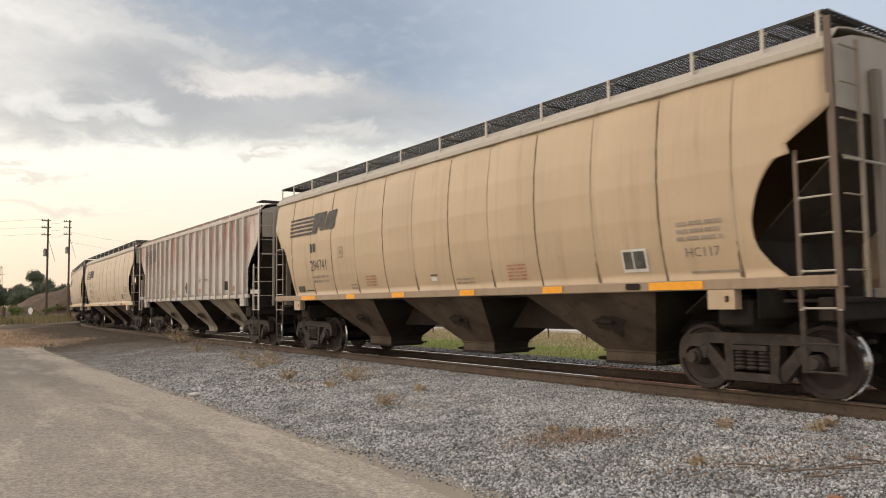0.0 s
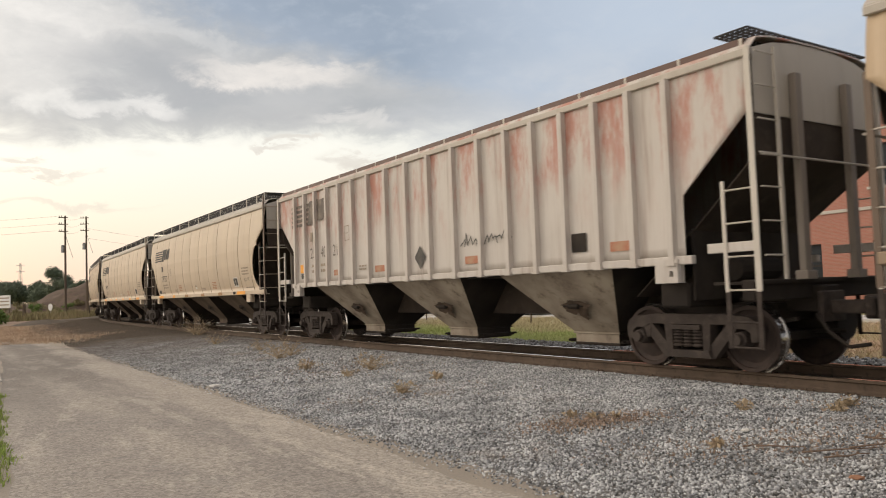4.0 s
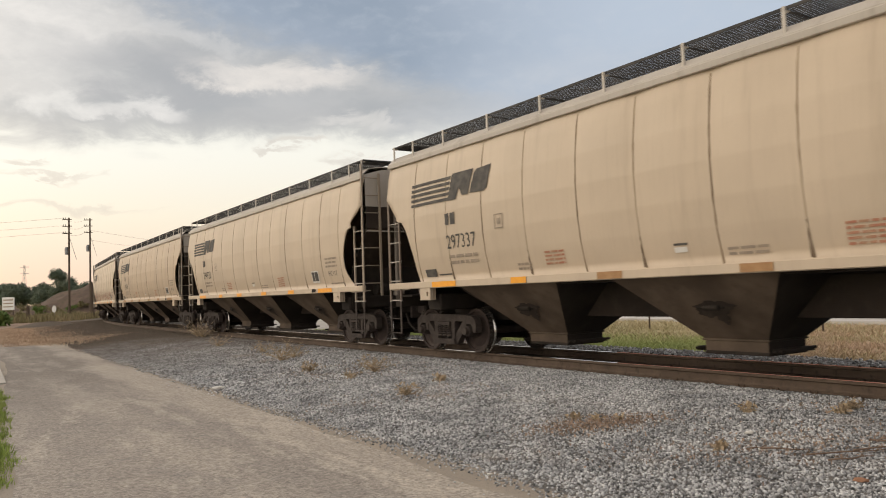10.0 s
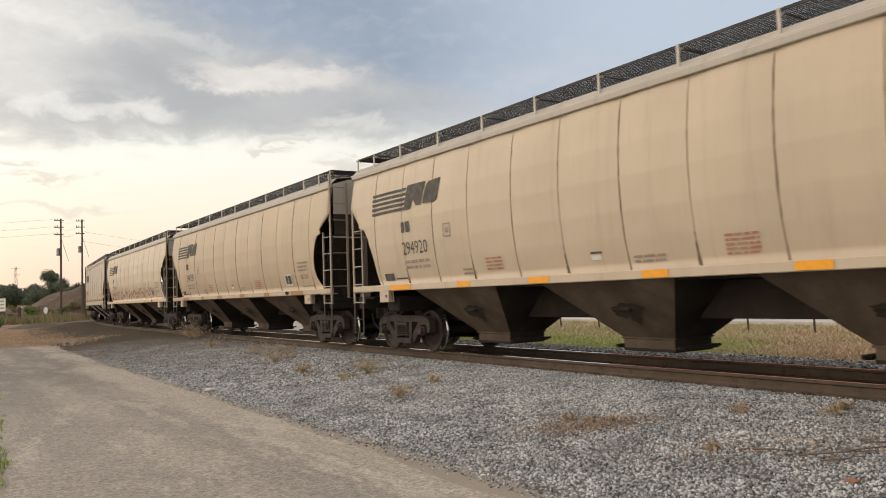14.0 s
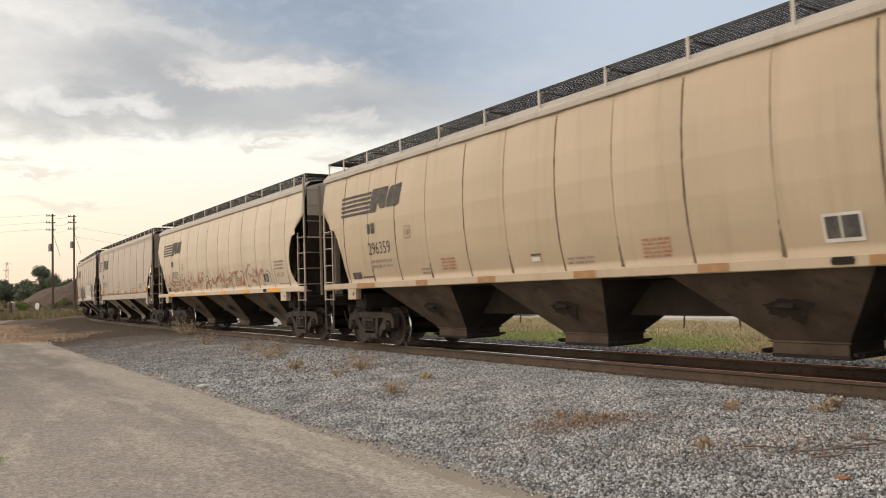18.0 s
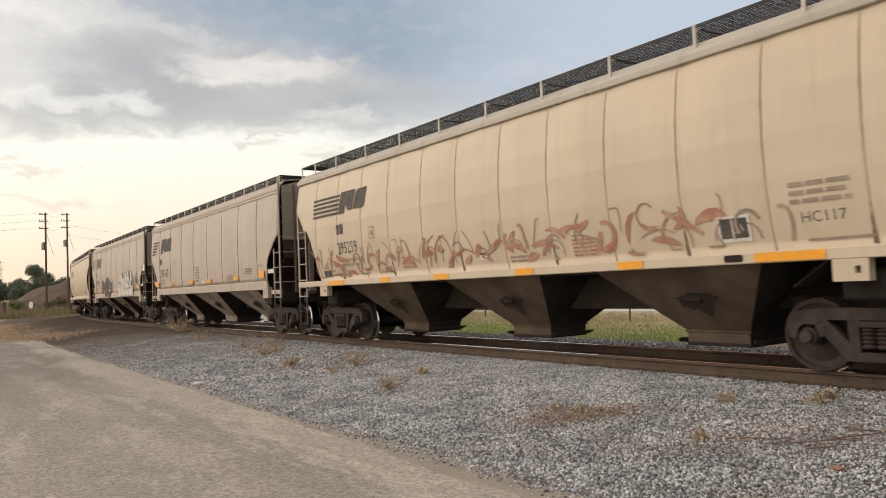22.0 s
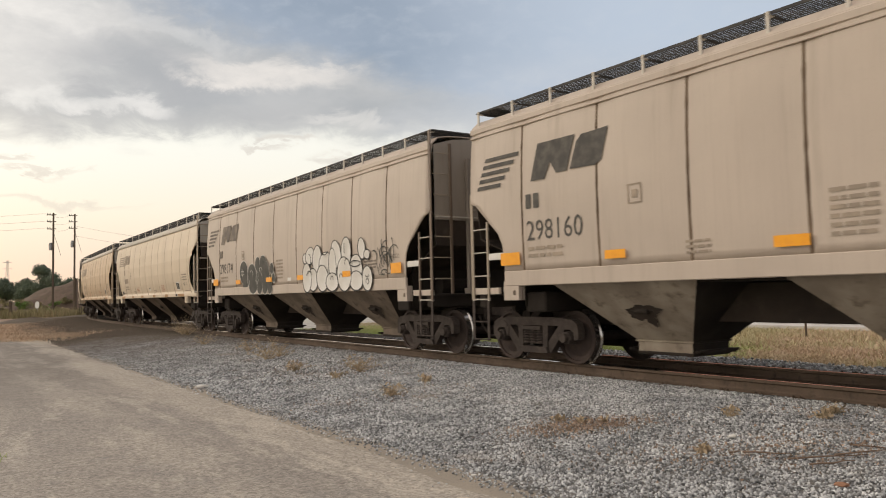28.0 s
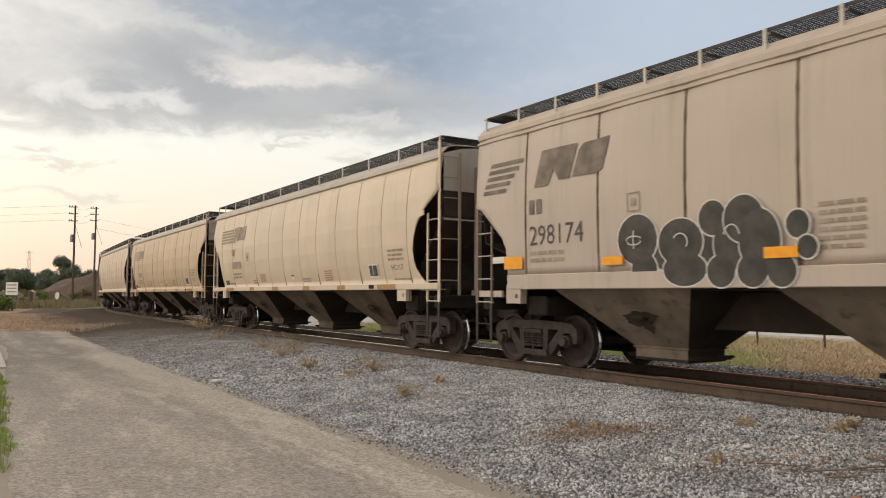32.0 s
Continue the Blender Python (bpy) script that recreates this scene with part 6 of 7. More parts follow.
bubble_graffiti(c, WIDE, WHITE_LOBES, "graffiti_white", "graffiti_black", 0.030, 0.030, "white bubble letters outlined in black", WHITE_STROKES, 0.010)
scratch_graffiti(c, WIDE, 5.35, 6.2, 1.72, 2.5, "graffiti_dark", 16, 5, "thin dark sprayed tag", 0.5, 0.03)
for x, w, hh in ((-4.20, 0.42, 0.13), (-1.44, 0.45, 0.14), (3.71, 0.43, 0.14)):
    mark(c, WIDE, "reflector", x, 1.72, [rect(0, 0, w, hh)], "yellow_reflector", "orange reflective strip", 0.080)
c = roll_in(ROUND, "round", 143.5, 159.86, "paint_cream", "pale " + ROUND_L)
round_marks(c, "", True, (0, 1, 2, 3, 4, 5))
c = roll_in(ROUND, "round", 161.16, 177.52, "paint_tan", "tan " + ROUND_L)
round_marks(c, "", True, (0, 1, 2, 3, 4, 5))
c = roll_in(ROUND, "round", 178.82, 195.18, "paint_beige", "beige " + ROUND_L)
c = roll_in(ROUND, "round", 196.48, 212.84, "paint_tan", "tan " + ROUND_L)


def run(t):
    """Metres that the train has gone at t seconds."""
    gone = 0.0
    for (a, va), (b, vb) in zip(SPEEDS, SPEEDS[1:]):
        if t > a:
            e = min(t, b)
            gone += (va + va + (vb - va) * (e - a) / (b - a)) / 2 * (e - a)
    return gone


def rail_pose(s):
    x, y, th = on_line(s, 0.7525)
    # forward is down the line, towards the camera
    return x, y, math.degrees(math.atan2(-math.cos(th), -math.sin(th)))


def car_pose(mid, bogie, t):
    s = mid - run(t)
    xa, ya, _ = rail_pose(s - bogie)
    xb, yb, _ = rail_pose(s + bogie)
    return pose((xa + xb) / 2, (ya + yb) / 2, RAIL, 0, 0, math.degrees(math.atan2(ya - yb, xa - xb)))


def motions():
    times = [0.5 * i for i in range(65)]
    info = {}
    for car, kind, mid in TRAIN:
        walk(car, [(t, car_pose(mid, kind["bogie"], t)) for t in times])
        info[car.name] = (kind, mid)
    for b, car, x in BOGIES:
        kind, mid = info[car.name]
        rows = []
        for t in times[::4]:
            m = car_pose(mid, kind["bogie"], t)
            _, _, head = rail_pose(mid - run(t) - x)
            yaw = head - math.degrees(m.to_euler().z)
            rows.append((t, pose(x, 0, 0, 0, 0, (yaw + 180) % 360 - 180)))
        walk(b, rows)
    turns = []
    n = 0
    while n / 6 <= 32.0 + 1e-6:
        turns.append(n / 6)
        n += 1
    for w, wx in WHEELS:
        walk(w, [(t, Matrix.Translation((wx, 0, 0.457)) @ Matrix.Rotation(run(t) / 0.457, 4, "Y")) for t in turns])

# ---- beyond and beside the line ----
def leaf_crown(name, lobes, count, size, material, parent, seed, reach=1.45):
    """A crown of small leaf sprays gathered in uneven lobes."""
    rng = np.random.default_rng(seed)
    lobes = np.array(lobes, float)
    w = lobes[:, 3] ** 2
    pick = rng.choice(len(lobes), count, p=w / w.sum())
    d = rng.normal(size=(count, 3))
    d /= np.linalg.norm(d, axis=1)[:, None]
    r = lobes[pick, 3] * rng.uniform(0.12, reach, count) ** 0.75
    c = lobes[pick, :3] + d * r[:, None] * np.array([1, 1, 0.8])
    a = rng.normal(size=(count, 3))
    a /= np.linalg.norm(a, axis=1)[:, None]
    b = np.cross(a, d)
    b /= np.linalg.norm(b, axis=1)[:, None] + 1e-9
    s = size * rng.uniform(0.6, 1.5, count)[:, None]
    v = np.stack([c - a * s, c + b * s * 0.55, c + a * s * 1.1, c - b * s * 0.5], 1).reshape(-1, 3)
    f = np.arange(count * 4).reshape(-1, 4)
    me = bpy.data.meshes.new(name)
    me.from_pydata(v.tolist(), [], f.tolist())
    return part(name, me, material, parent)


def tree(x, y, height, spread, seed, leaves=8000, material="leaf_dark", label="dark leafy tree on the skyline"):
    r = random.Random(seed)
    t = tagged(empty("tree", pose(x, y, -0.05, 0, 0, r.uniform(0, 360))), label, "tree", "trees on the skyline")
    bm = bmesh.new()
    add_tube(bm, (0, 0, 0), (0.1, 0, height * 0.5), height * 0.025, 8, height * 0.015)
    lobes = []
    for i in range(7):
        a, e = r.uniform(0, 6.28), r.uniform(0.45, 0.95)
        q = (math.cos(a) * spread * r.uniform(0.15, 0.75), math.sin(a) * spread * r.uniform(0.15, 0.75), height * e)
        add_tube(bm, (0.05, 0, height * r.uniform(0.2, 0.45)), q, height * 0.012, 5, height * 0.004)
        lobes.append((*q, spread * r.uniform(0.26, 0.48)))
    for i in range(4):
        lobes.append((spread * r.uniform(-0.35, 0.35), spread * r.uniform(-0.3, 0.3), height * r.uniform(0.82, 1.0), spread * r.uniform(0.16, 0.28)))
    lobes.append((0, 0, height * 0.72, spread * 0.5))
    part("trunk", bm, "bark", t)
    leaf_crown("crown", lobes, leaves, spread * 0.05, material, t, seed)
    return t


def bush(x, y, z, w, h, seed, material="leaf_bush", label="low green bush at the roadside", leaves=1200):
    r = random.Random(seed)
    b = tagged(empty("bush", pose(x, y, z)), label, "bush", "roadside bushes")
    bm = bmesh.new()
    lobes = []
    for i in range(7):
        q = (r.uniform(-w, w) * 0.7, r.uniform(-w, w) * 0.4, h * r.uniform(0.25, 0.75))
        add_tube(bm, (q[0] * 0.3, q[1] * 0.3, 0), q, 0.03, 5, 0.01)
        lobes.append((*q, h * r.uniform(0.25, 0.42)))
    part("stem", bm, "bark", b)
    leaf_crown("crown", lobes, leaves, 0.10 * max(h, 0.6), material, b, seed)


def blades(name, spots, material, label, kind="stuff", category="grass", lean=0.35, width=0.012):
    """Grass blades: spots of (x, y, z, count, radius, height)."""
    rng = np.random.default_rng(len(spots) + 11)
    vs, fs = [], []
    for x, y, z, n, rad, h in spots:
        a = rng.uniform(0, 6.283, n)
        rr = rad * np.sqrt(rng.random(n))
        px, py = x + rr * np.cos(a), y + rr * np.sin(a)
        hh = h * rng.uniform(0.45, 1.15, n)
        b = rng.uniform(0, 6.283, n)
        lx, ly = lean * hh * rng.normal(0, 1, n), lean * hh * rng.normal(0, 1, n)
        for i in range(n):
            w = width * (0.6 + rng.random())
            cx, cy = math.cos(b[i]) * w, math.sin(b[i]) * w
            k = len(vs)
            vs += [(px[i] - cx, py[i] - cy, z), (px[i] + cx, py[i] + cy, z), (px[i] + cx * 0.7 + lx[i] * 0.4, py[i] + cy * 0.7 + ly[i] * 0.4, z + hh[i] * 0.6),
                   (px[i] - cx * 0.7 + lx[i] * 0.4, py[i] - cy * 0.7 + ly[i] * 0.4, z + hh[i] * 0.6), (px[i] + lx[i], py[i] + ly[i], z + hh[i])]
            fs += [(k, k + 1, k + 2, k + 3), (k + 3, k + 2, k + 4)]
    me = bpy.data.meshes.new(name)
    me.from_pydata(vs, [], fs)
    return tagged(part(name, me, material), label, category, kind=kind)


def build_field():
    rng = random.Random(3)
    spots, tan, red = [], [], []
    for i in range(900):
        s, lat = rng.uniform(3, 36), rng.uniform(5.0, 10.4)
        x, y = sq(s, lat)
        (red if s < 11.2 + 0.5 * (lat - 7) + 1.5 * noise.noise((lat * 0.5, s * 0.3, 1)) else spots).append((x, y, -0.03, 46, 0.8, 0.15 + 0.07 * noise.noise((x * 0.15, y * 0.15, 1))))
    for i in range(820):
        s, lat = rng.uniform(3, 40), rng.uniform(9.4, 18.4)
        x, y = sq(s, lat)
        (red if s < 11.2 + 0.5 * (lat - 7) and rng.random() < 0.75 else tan).append((x, y, -0.03, 34, 0.9, 0.17))
    blades("field_grass", spots, "grass_field", "low yellow-green grass beyond the track", lean=0.8, width=0.012)
    blades("tan_grass", tan, "grass_tan", "dry tan grass before the street", lean=0.8, width=0.014)
    blades("dry_weeds", red, "grass_pink", "dry reddish-tan weeds beyond the track", lean=0.7, width=0.014)
    # pale paved yard and street behind the field
    def flat_z(s, lat):
        return -0.012
    tagged(strip("yard", frange(36, 84, 4), [5.2, 9, 14, 20, 26, 32], "concrete", flat_z), "pale gravel yard behind the track", "ground", kind="structure")
    tagged(strip("street", frange(-40, 80, 4), [19.2, 20.5, 22, 24.5], "pale_street", flat_z), "pale street behind the field", "road", kind="structure")
    tagged(strip("kerb", frange(-40, 80, 4), [18.85, 18.86, 19.19, 19.2], "concrete", lambda s, lat: 0.10 if 18.855 < lat < 19.195 else -0.02), "worn concrete kerb along the street", "kerb", kind="structure")
    # wire fence at the field's far side
    fence = tagged(empty("wire_fence"), "thin wire fence on dark posts in dry weeds", "fence")
    bm = bmesh.new()
    add_tube(bm, (0, 0, -0.05), (0, 0, 1.25), 0.035, 6)
    me = bpy.data.meshes.new("fence_post")
    bm.to_mesh(me)
    bm.free()
    prev = None
    for i in range(18):
        x, y = sq(4 + 2.4 * i, 14.0)
        p = part("fence_post", me, "pole_wood", fence)
        p.matrix_basis = pose(x, y, 0, rng.uniform(-3, 3), rng.uniform(-3, 3), 0)
        if prev:
            for z in (0.45, 0.8, 1.15):
                bm = bmesh.new()
                add_tube(bm, (*prev, z), (x, y, z), 0.006, 4)
                part("fence_wire", bm, "galvanised", fence)
        prev = (x, y)


build_field()


def brick_building():
    """Two storeys of red brick with a pale course between them and a parapet."""
    x, y, th = on_line(20, 31.5)
    rz = math.degrees(math.atan2(math.cos(th), math.sin(th)))  # local x runs up the line
    b = tagged(empty("brick_building", pose(x, y, -0.05, 0, 0, rz)), "long red brick building with a pale string course and dark windows", "building")
    L0, L1, D, H = -26.0, 19.5, 14.0, 10.2
    # openings of the street face: x centre, sill, head, half width
    wins = [(u, z0, z1, 0.6) for u in frange(-24, 16, 4.0) for z0, z1 in ((1.2, 3.6), (6.4, 8.6))]

    def face(bm):
        xs = sorted({L0, L1, *[u - w for u, _, _, w in wins], *[u + w for u, _, _, w in wins]})
        zs = sorted({0.0, H, *[z for _, z, _, _ in wins], *[z for _, _, z, _ in wins]})
        for x0, x1 in zip(xs, xs[1:]):
            for z0, z1 in zip(zs, zs[1:]):
                if any(u - w <= x0 + 1e-6 and x1 <= u + w + 1e-6 and a <= z0 + 1e-6 and z1 <= c + 1e-6 for u, a, c, w in wins):
                    continue
                add_box(bm, x0, x1, 0.0, 0.35, z0, z1)
    bm = bmesh.new()
    face(bm)
    part("wall", bm, "brick_wall", b)
    for x0, x1, y0, y1 in ((L0, L0 + 0.35, 0.352, -D), (L1 - 0.35, L1, 0.352, -D), (L0, L1, -D - 0.35, -D)):
        bm = bmesh.new()
        lo, hi = (-D, -0.002) if y0 > 0 else (-D - 0.35, -D - 0.002)
        add_box(bm, x0, x1, lo, hi, 0, H)
        part("wall", bm, "brick_wall", b)
    bm = bmesh.new()
    add_box(bm, L0 + 0.36, L1 - 0.36, -D + 0.01, -0.01, H - 0.9, H - 0.7)
    part("roof", bm, "roof_tar", b)
    bm = bmesh.new()
    add_box(bm, L0 - 0.05, L1 + 0.05, -0.02, 0.42, H + 0.003, H + 0.2, 0.03)
    part("coping", bm, "concrete", b, "pale stone coping")
    bm = bmesh.new()
    add_box(bm, L0, L1, 0.353, 0.43, 5.2, 5.38, 0.02)
    part("string_course", bm, "concrete", b, "pale stone course")
    for u, z0, z1, w in wins:
        bm = bmesh.new()
        for a in ((u - w, u - w + 0.07, z0, z1), (u + w - 0.07, u + w, z0, z1), (u - w + 0.07, u + w - 0.07, z0, z0 + 0.07), (u - w + 0.07, u + w - 0.07, z1 - 0.07, z1), (u - w + 0.07, u + w - 0.07, (z0 + z1) / 2 - 0.035, (z0 + z1) / 2 + 0.035)):
            add_box(bm, a[0], a[1], 0.12, 0.2, a[2], a[3])
        win = part("window", bm, "grime_steel", b)
        bm = bmesh.new()
        add_box(bm, u - w + 0.07, u + w - 0.07, 0.14, 0.15, z0 + 0.07, z1 - 0.07)
        part("pane", bm, "window_glass", win, "dark glass")
        bm = bmesh.new()
        add_box(bm, u - w - 0.1, u + w + 0.1, 0.353, 0.45, z0 - 0.14, z0 - 0.004, 0.015)
        part("sill", bm, "concrete", win)


brick_building()


def utility_pole(x, y, h, seed, label):
    p = tagged(empty("utility_pole", pose(x, y, -0.05)), label, "utility pole", "utility poles")
    bm = bmesh.new()
    add_tube(bm, (0, 0, 0), (0, 0, h), 0.17, 12, 0.12)
    part("shaft", bm, "pole_wood", p, "weathered wooden shaft")
    for i, z in enumerate((h - 0.25, h - 1.25, h - 2.3)):
        bm = bmesh.new()
        add_bar(bm, (-0.95, 0, z), (0.4, 0, z), 0.11, 0.11)
        arm = part("crossarm", bm, "pole_wood", p)
        for u in (-0.85, -0.5):
            bm = bmesh.new()
            add_tube(bm, (u, 0, z + 0.06), (u, 0, z + 0.3), 0.07, 8, 0.04)
            part("insulator", bm, "galvanised", arm, "grey insulator")
    bm = bmesh.new()
    add_tube(bm, (-0.42, 0.1, h - 5.4), (-0.42, 0.1, h - 4.5), 0.26, 14)
    add_tube(bm, (-0.42, 0.1, h - 4.5), (-0.42, 0.1, h - 4.3), 0.2, 14)
    tr = part("transformer", bm, "galvanised", p, "grey transformer can")
    bm = bmesh.new()
    add_bar(bm, (-0.3, 0, h - 5.2), (0, 0, h - 5.2), 0.1, 0.1)
    part("bracket", bm, "grime_steel", tr)
    bm = bmesh.new()
    add_tube(bm, (0.1, 0, h - 3.0), (1.1, 0, h - 6.2), 0.025, 5)
    part("drop_wire", bm, "wire_black", p)
    return p


def add_path(bm, pts, r):
    """A thin square wire through points."""
    rings = []
    for p in pts:
        rings.append([bm.verts.new(p + Vector(o) * r) for o in ((0.7, 0.7, 0), (0, 0, 1), (-0.7, -0.7, 0), (0, 0, -1))])
    for a, b in zip(rings, rings[1:]):
        for i in range(4):
            bm.faces.new((a[i], a[(i + 1) % 4], b[(i + 1) % 4], b[i]))


def build_left():
    A, B = (-55.4, 110.0), (-58.5, 123.0)
    utility_pole(*A, 14.7, 1, "tall wooden utility pole with transformer beside the bend")
    utility_pole(*B, 16.0, 2, "tall wooden utility pole with crossarms")
    stub = tagged(empty("pole_stub", pose(-56.2, 118.5, -0.05)), "short thick wooden stub pole", "pole")
    bm = bmesh.new()
    add_tube(bm, (0, 0, 0), (0, 0, 5.4), 0.24, 10, 0.2)
    part("shaft", bm, "pole_wood", stub)
    # sagging lines
    def wire(p, q, sag, r=0.012):
        bm = bmesh.new()
        n = 14
        pts = [Vector(p).lerp(Vector(q), i / n) - Vector((0, 0, sag * 4 * (i / n) * (1 - i / n))) for i in range(n + 1)]
        add_path(bm, pts, r)
        tagged(part("overhead_wire", bm, "wire_black"), "thin black overhead wire between the poles", "wire", "overhead wires")
    for z in (14.6, 13.5, 12.5):
        wire((A[0] - 1.0, A[1], z), (-140, 100, z + 1.2), 1.6)
        wire((A[0] - 0.8, A[1], z), (B[0] - 0.8, B[1], z + 1.2), 0.5)
    for z in (14.0, 12.4):
        wire((B[0], B[1], z), (-20, 190, z + 1.0), 2.4)
    # tree line
    for i, (x, y, h, sp) in enumerate(((-83.2, 162, 9.3, 2.9), (-80.2, 160, 7.6, 2.5), (-77.6, 159, 5.8, 2.4), (-88, 164, 6.6, 3.4), (-94, 163, 6.8, 3.6), (-99, 165, 6.6, 4.0), (-105, 166, 6.2, 4.2), (-111, 168, 6.8, 4.4), (-118, 168, 7.6, 4.6),
                                       (-126, 168, 7.6, 5.0), (-136, 168, 7.6, 5.4), (-148, 168, 8.0, 6), (-75.5, 156, 6.0, 3.0), (-91, 168, 6.0, 3.2), (-96.5, 170, 6.2, 3.4), (-102, 172, 6.0, 3.6), (-86, 170, 5.8, 3.0))):
        tree(x, y, h, sp, 40 + i)
    # low woods closing the skyline
    rng = random.Random(9)
    lobes = []
    for i in range(90):
        a = radians(-75 + 150 * i / 89)
        d = 330 + rng.uniform(-25, 25)
        lobes.append((math.sin(a) * d, math.cos(a) * d, rng.uniform(2.0, 4.0), rng.uniform(6, 9)))
    tagged(leaf_crown("far_woods", lobes, 30000, 0.55, "leaf_dark", None, 77, 1.05), "dark line of far woods along the horizon", "woods", kind="stuff")
    # earth mound
    bm = bmesh.new()
    nx, ny = 40, 18
    grid = []
    for j in range(ny + 1):
        row = []
        for i in range(nx + 1):
            u, v = i / nx, j / ny
            x = -84 + 38 * u
            y = 122 + 26 * v
            prof = math.sin(math.pi * v) * (0.34 + 0.66 * min(max((u - 0.29) / 0.24, 0), 1) ** 1.2) * min((1 - u) / 0.25, 1) * min(u / 0.1, 1)
            z = 6.1 * prof * (1 + 0.25 * noise.noise((x * 0.18, y * 0.18, 4))) + 0.6 * noise.noise((x * 0.6, y * 0.6, 8)) * min(1, prof * 3) - 0.06
            row.append(bm.verts.new((x, y, z)))
        grid.append(row)
    for a, b in zip(grid, grid[1:]):
        for i in range(nx):
            bm.faces.new((a[i], a[i + 1], b[i + 1], b[i]))
    tagged(part("earth_mound", bm, "brown_dirt", smooth=True), "long mound of brown earth with weeds", "mound", kind="structure")
    # weeds and brush round the mound's foot
    for i in range(16):
        x, y = -72 + 1.9 * i + rng.uniform(-0.6, 0.6), 112 + rng.uniform(-3, 5)
        bush(x, y, -0.04, 1.3, rng.uniform(0.7, 1.5), 300 + i, "grass_rough" if i % 3 else "grass_dry", "weedy brush at the foot of the mound", 420)
    for i in range(14):
        u, v = rng.uniform(0, 1), rng.uniform(0, 1)
        bush(-78 + 18 * u, 119 + 5 * v, 0.1 + 1.2 * v, 1.2, rng.uniform(0.8, 1.7), 700 + i, "grass_rough" if i % 2 else "leaf_bush", "scrubby brush on the mound's slope", 320)
    for i in range(9):
        x, y = -49.5 + 0.72 * i, 72 + rng.uniform(-3, 3)
        bush(x, y, -0.04, 1.4, rng.uniform(0.9, 1.7), 500 + i, "leaf_bush", "thick green bush at the roadside", 900)
    # bare earth and dry grass where the road bends away
    def patch(name, pts, material, label, z=0.0):
        bm = bmesh.new()
        ring = []
        n = len(pts)
        c = Vector((sum(p[0] for p in pts) / n, sum(p[1] for p in pts) / n, z + 0.02))
        cv = bm.verts.new(c)
        for i in range(n):
            p, q = Vector((*pts[i], z)), Vector((*pts[(i + 1) % n], z))
            for k in range(6):
                v = p.lerp(q, k / 6)
                v += (v - Vector((c.x, c.y, z))).normalized() * 1.2 * noise.noise((v.x * 0.35, v.y * 0.35, 3))
                ring.append(bm.verts.new(v))
        for i in range(len(ring)):
            bm.faces.new((cv, ring[i], ring[(i + 1) % len(ring)]))
        return tagged(part(name, bm, material), label, "ground", kind="structure")
    patch("bare_earth", [(-21, 37), (-15.5, 32.5), (-19, 40), (-30, 60), (-44, 90), (-52, 104), (-75, 112), (-70, 90), (-45, 60), (-34, 46)], "bare_soil", "bare brown earth beside the bend", -0.018)
    spots = []
    for i in range(1500):
        f = rng.random() ** 1.3
        x, y = -17.4 - 17 * f + rng.uniform(-4.5, 1.6), 33.4 + 27 * f + rng.uniform(-1.0, 4)
        lat = 0.8282 * x + 0.5604 * y - DIST - 0.0007 * (y * y + x * x)
        if noise.noise((x * 0.22, y * 0.22, 6)) < -0.28:
            continue
        spots.append((x, y, max(-0.02, bank(lat) if lat > -5.7 else -0.02), 34, 0.7, rng.uniform(0.04, 0.15)))
    blades("dry_grass", spots, "grass_russet", "orange-brown dry grass where the road bends", lean=0.9, width=0.016)
    spots = []
    for i in range(240):
        spots.append((rng.uniform(-62, -40), rng.uniform(84, 116), -0.03, 30, 1.3, rng.uniform(0.4, 1.1)))
    blades("rough_grass", spots, "grass_rough", "rough green grass below the mound", lean=0.35, width=0.04)
    # pale concrete apron where a drive meets the road
    bm = bmesh.new()
    pts = [(-9.85, 16.75), (-11.4, 15.7), (-19.0, 24.5), (-13.9, 23.2)]
    add_prism(bm, [(x, y) for x, y in pts], -0.03, 0.045)
    bmesh.ops.rotate(bm, verts=bm.verts, matrix=Matrix(((1, 0, 0), (0, 0, 1), (0, 1, 0))))
    bmesh.ops.recalc_face_normals(bm, faces=bm.faces)
    tagged(part("driveway", bm, "concrete"), "pale concrete drive meeting the road", "driveway", kind="structure")
    # gravel pile
    bm = bmesh.new()
    n = 26
    top = [[bm.verts.new((-34.0 + 3.2 * r * math.cos(2 * math.pi * i / n), 64 + 1.8 * r * math.sin(2 * math.pi * i / n),
                          0.5 * (1 - r ** 1.4) + 0.16 * noise.noise((i * 0.9, r * 5, 2)) * (1 - r) - 0.04)) for i in range(n)] for r in (0.05, 0.3, 0.55, 0.8, 1.0)]
    bm.faces.new(top[0])
    for a, b in zip(top, top[1:]):
        for i in range(n):
            bm.faces.new((a[i], b[i], b[(i + 1) % n], a[(i + 1) % n]))
    tagged(part("gravel_mound", bm, "gravel_bed", smooth=True), "low heap of grey gravel beside the bend", "gravel heap")
    # round-faced sign on a post, a stout post, and a white board
    sg = tagged(empty("road_sign", pose(-53.9, 103, -0.05, 0, 0, -30)), "round white sign on a thin post", "sign")
    bm = bmesh.new()
    add_tube(bm, (0, 0, 0), (0, 0, 1.8), 0.05, 8)
    part("post", bm, "galvanised", sg)
    bm = bmesh.new()
    add_tube(bm, (0, -0.09, 1.45), (0, -0.06, 1.45), 0.48, 22)
    part("face", bm, "sign_white", sg, "round white face")
    po = tagged(empty("marker_post", pose(-51.4, 92, -0.05)), "dark stout marker post in the weeds", "post")
    bm = bmesh.new()
    add_tube(bm, (0, 0, 0), (0, 0, 1.9), 0.2, 8, 0.17)
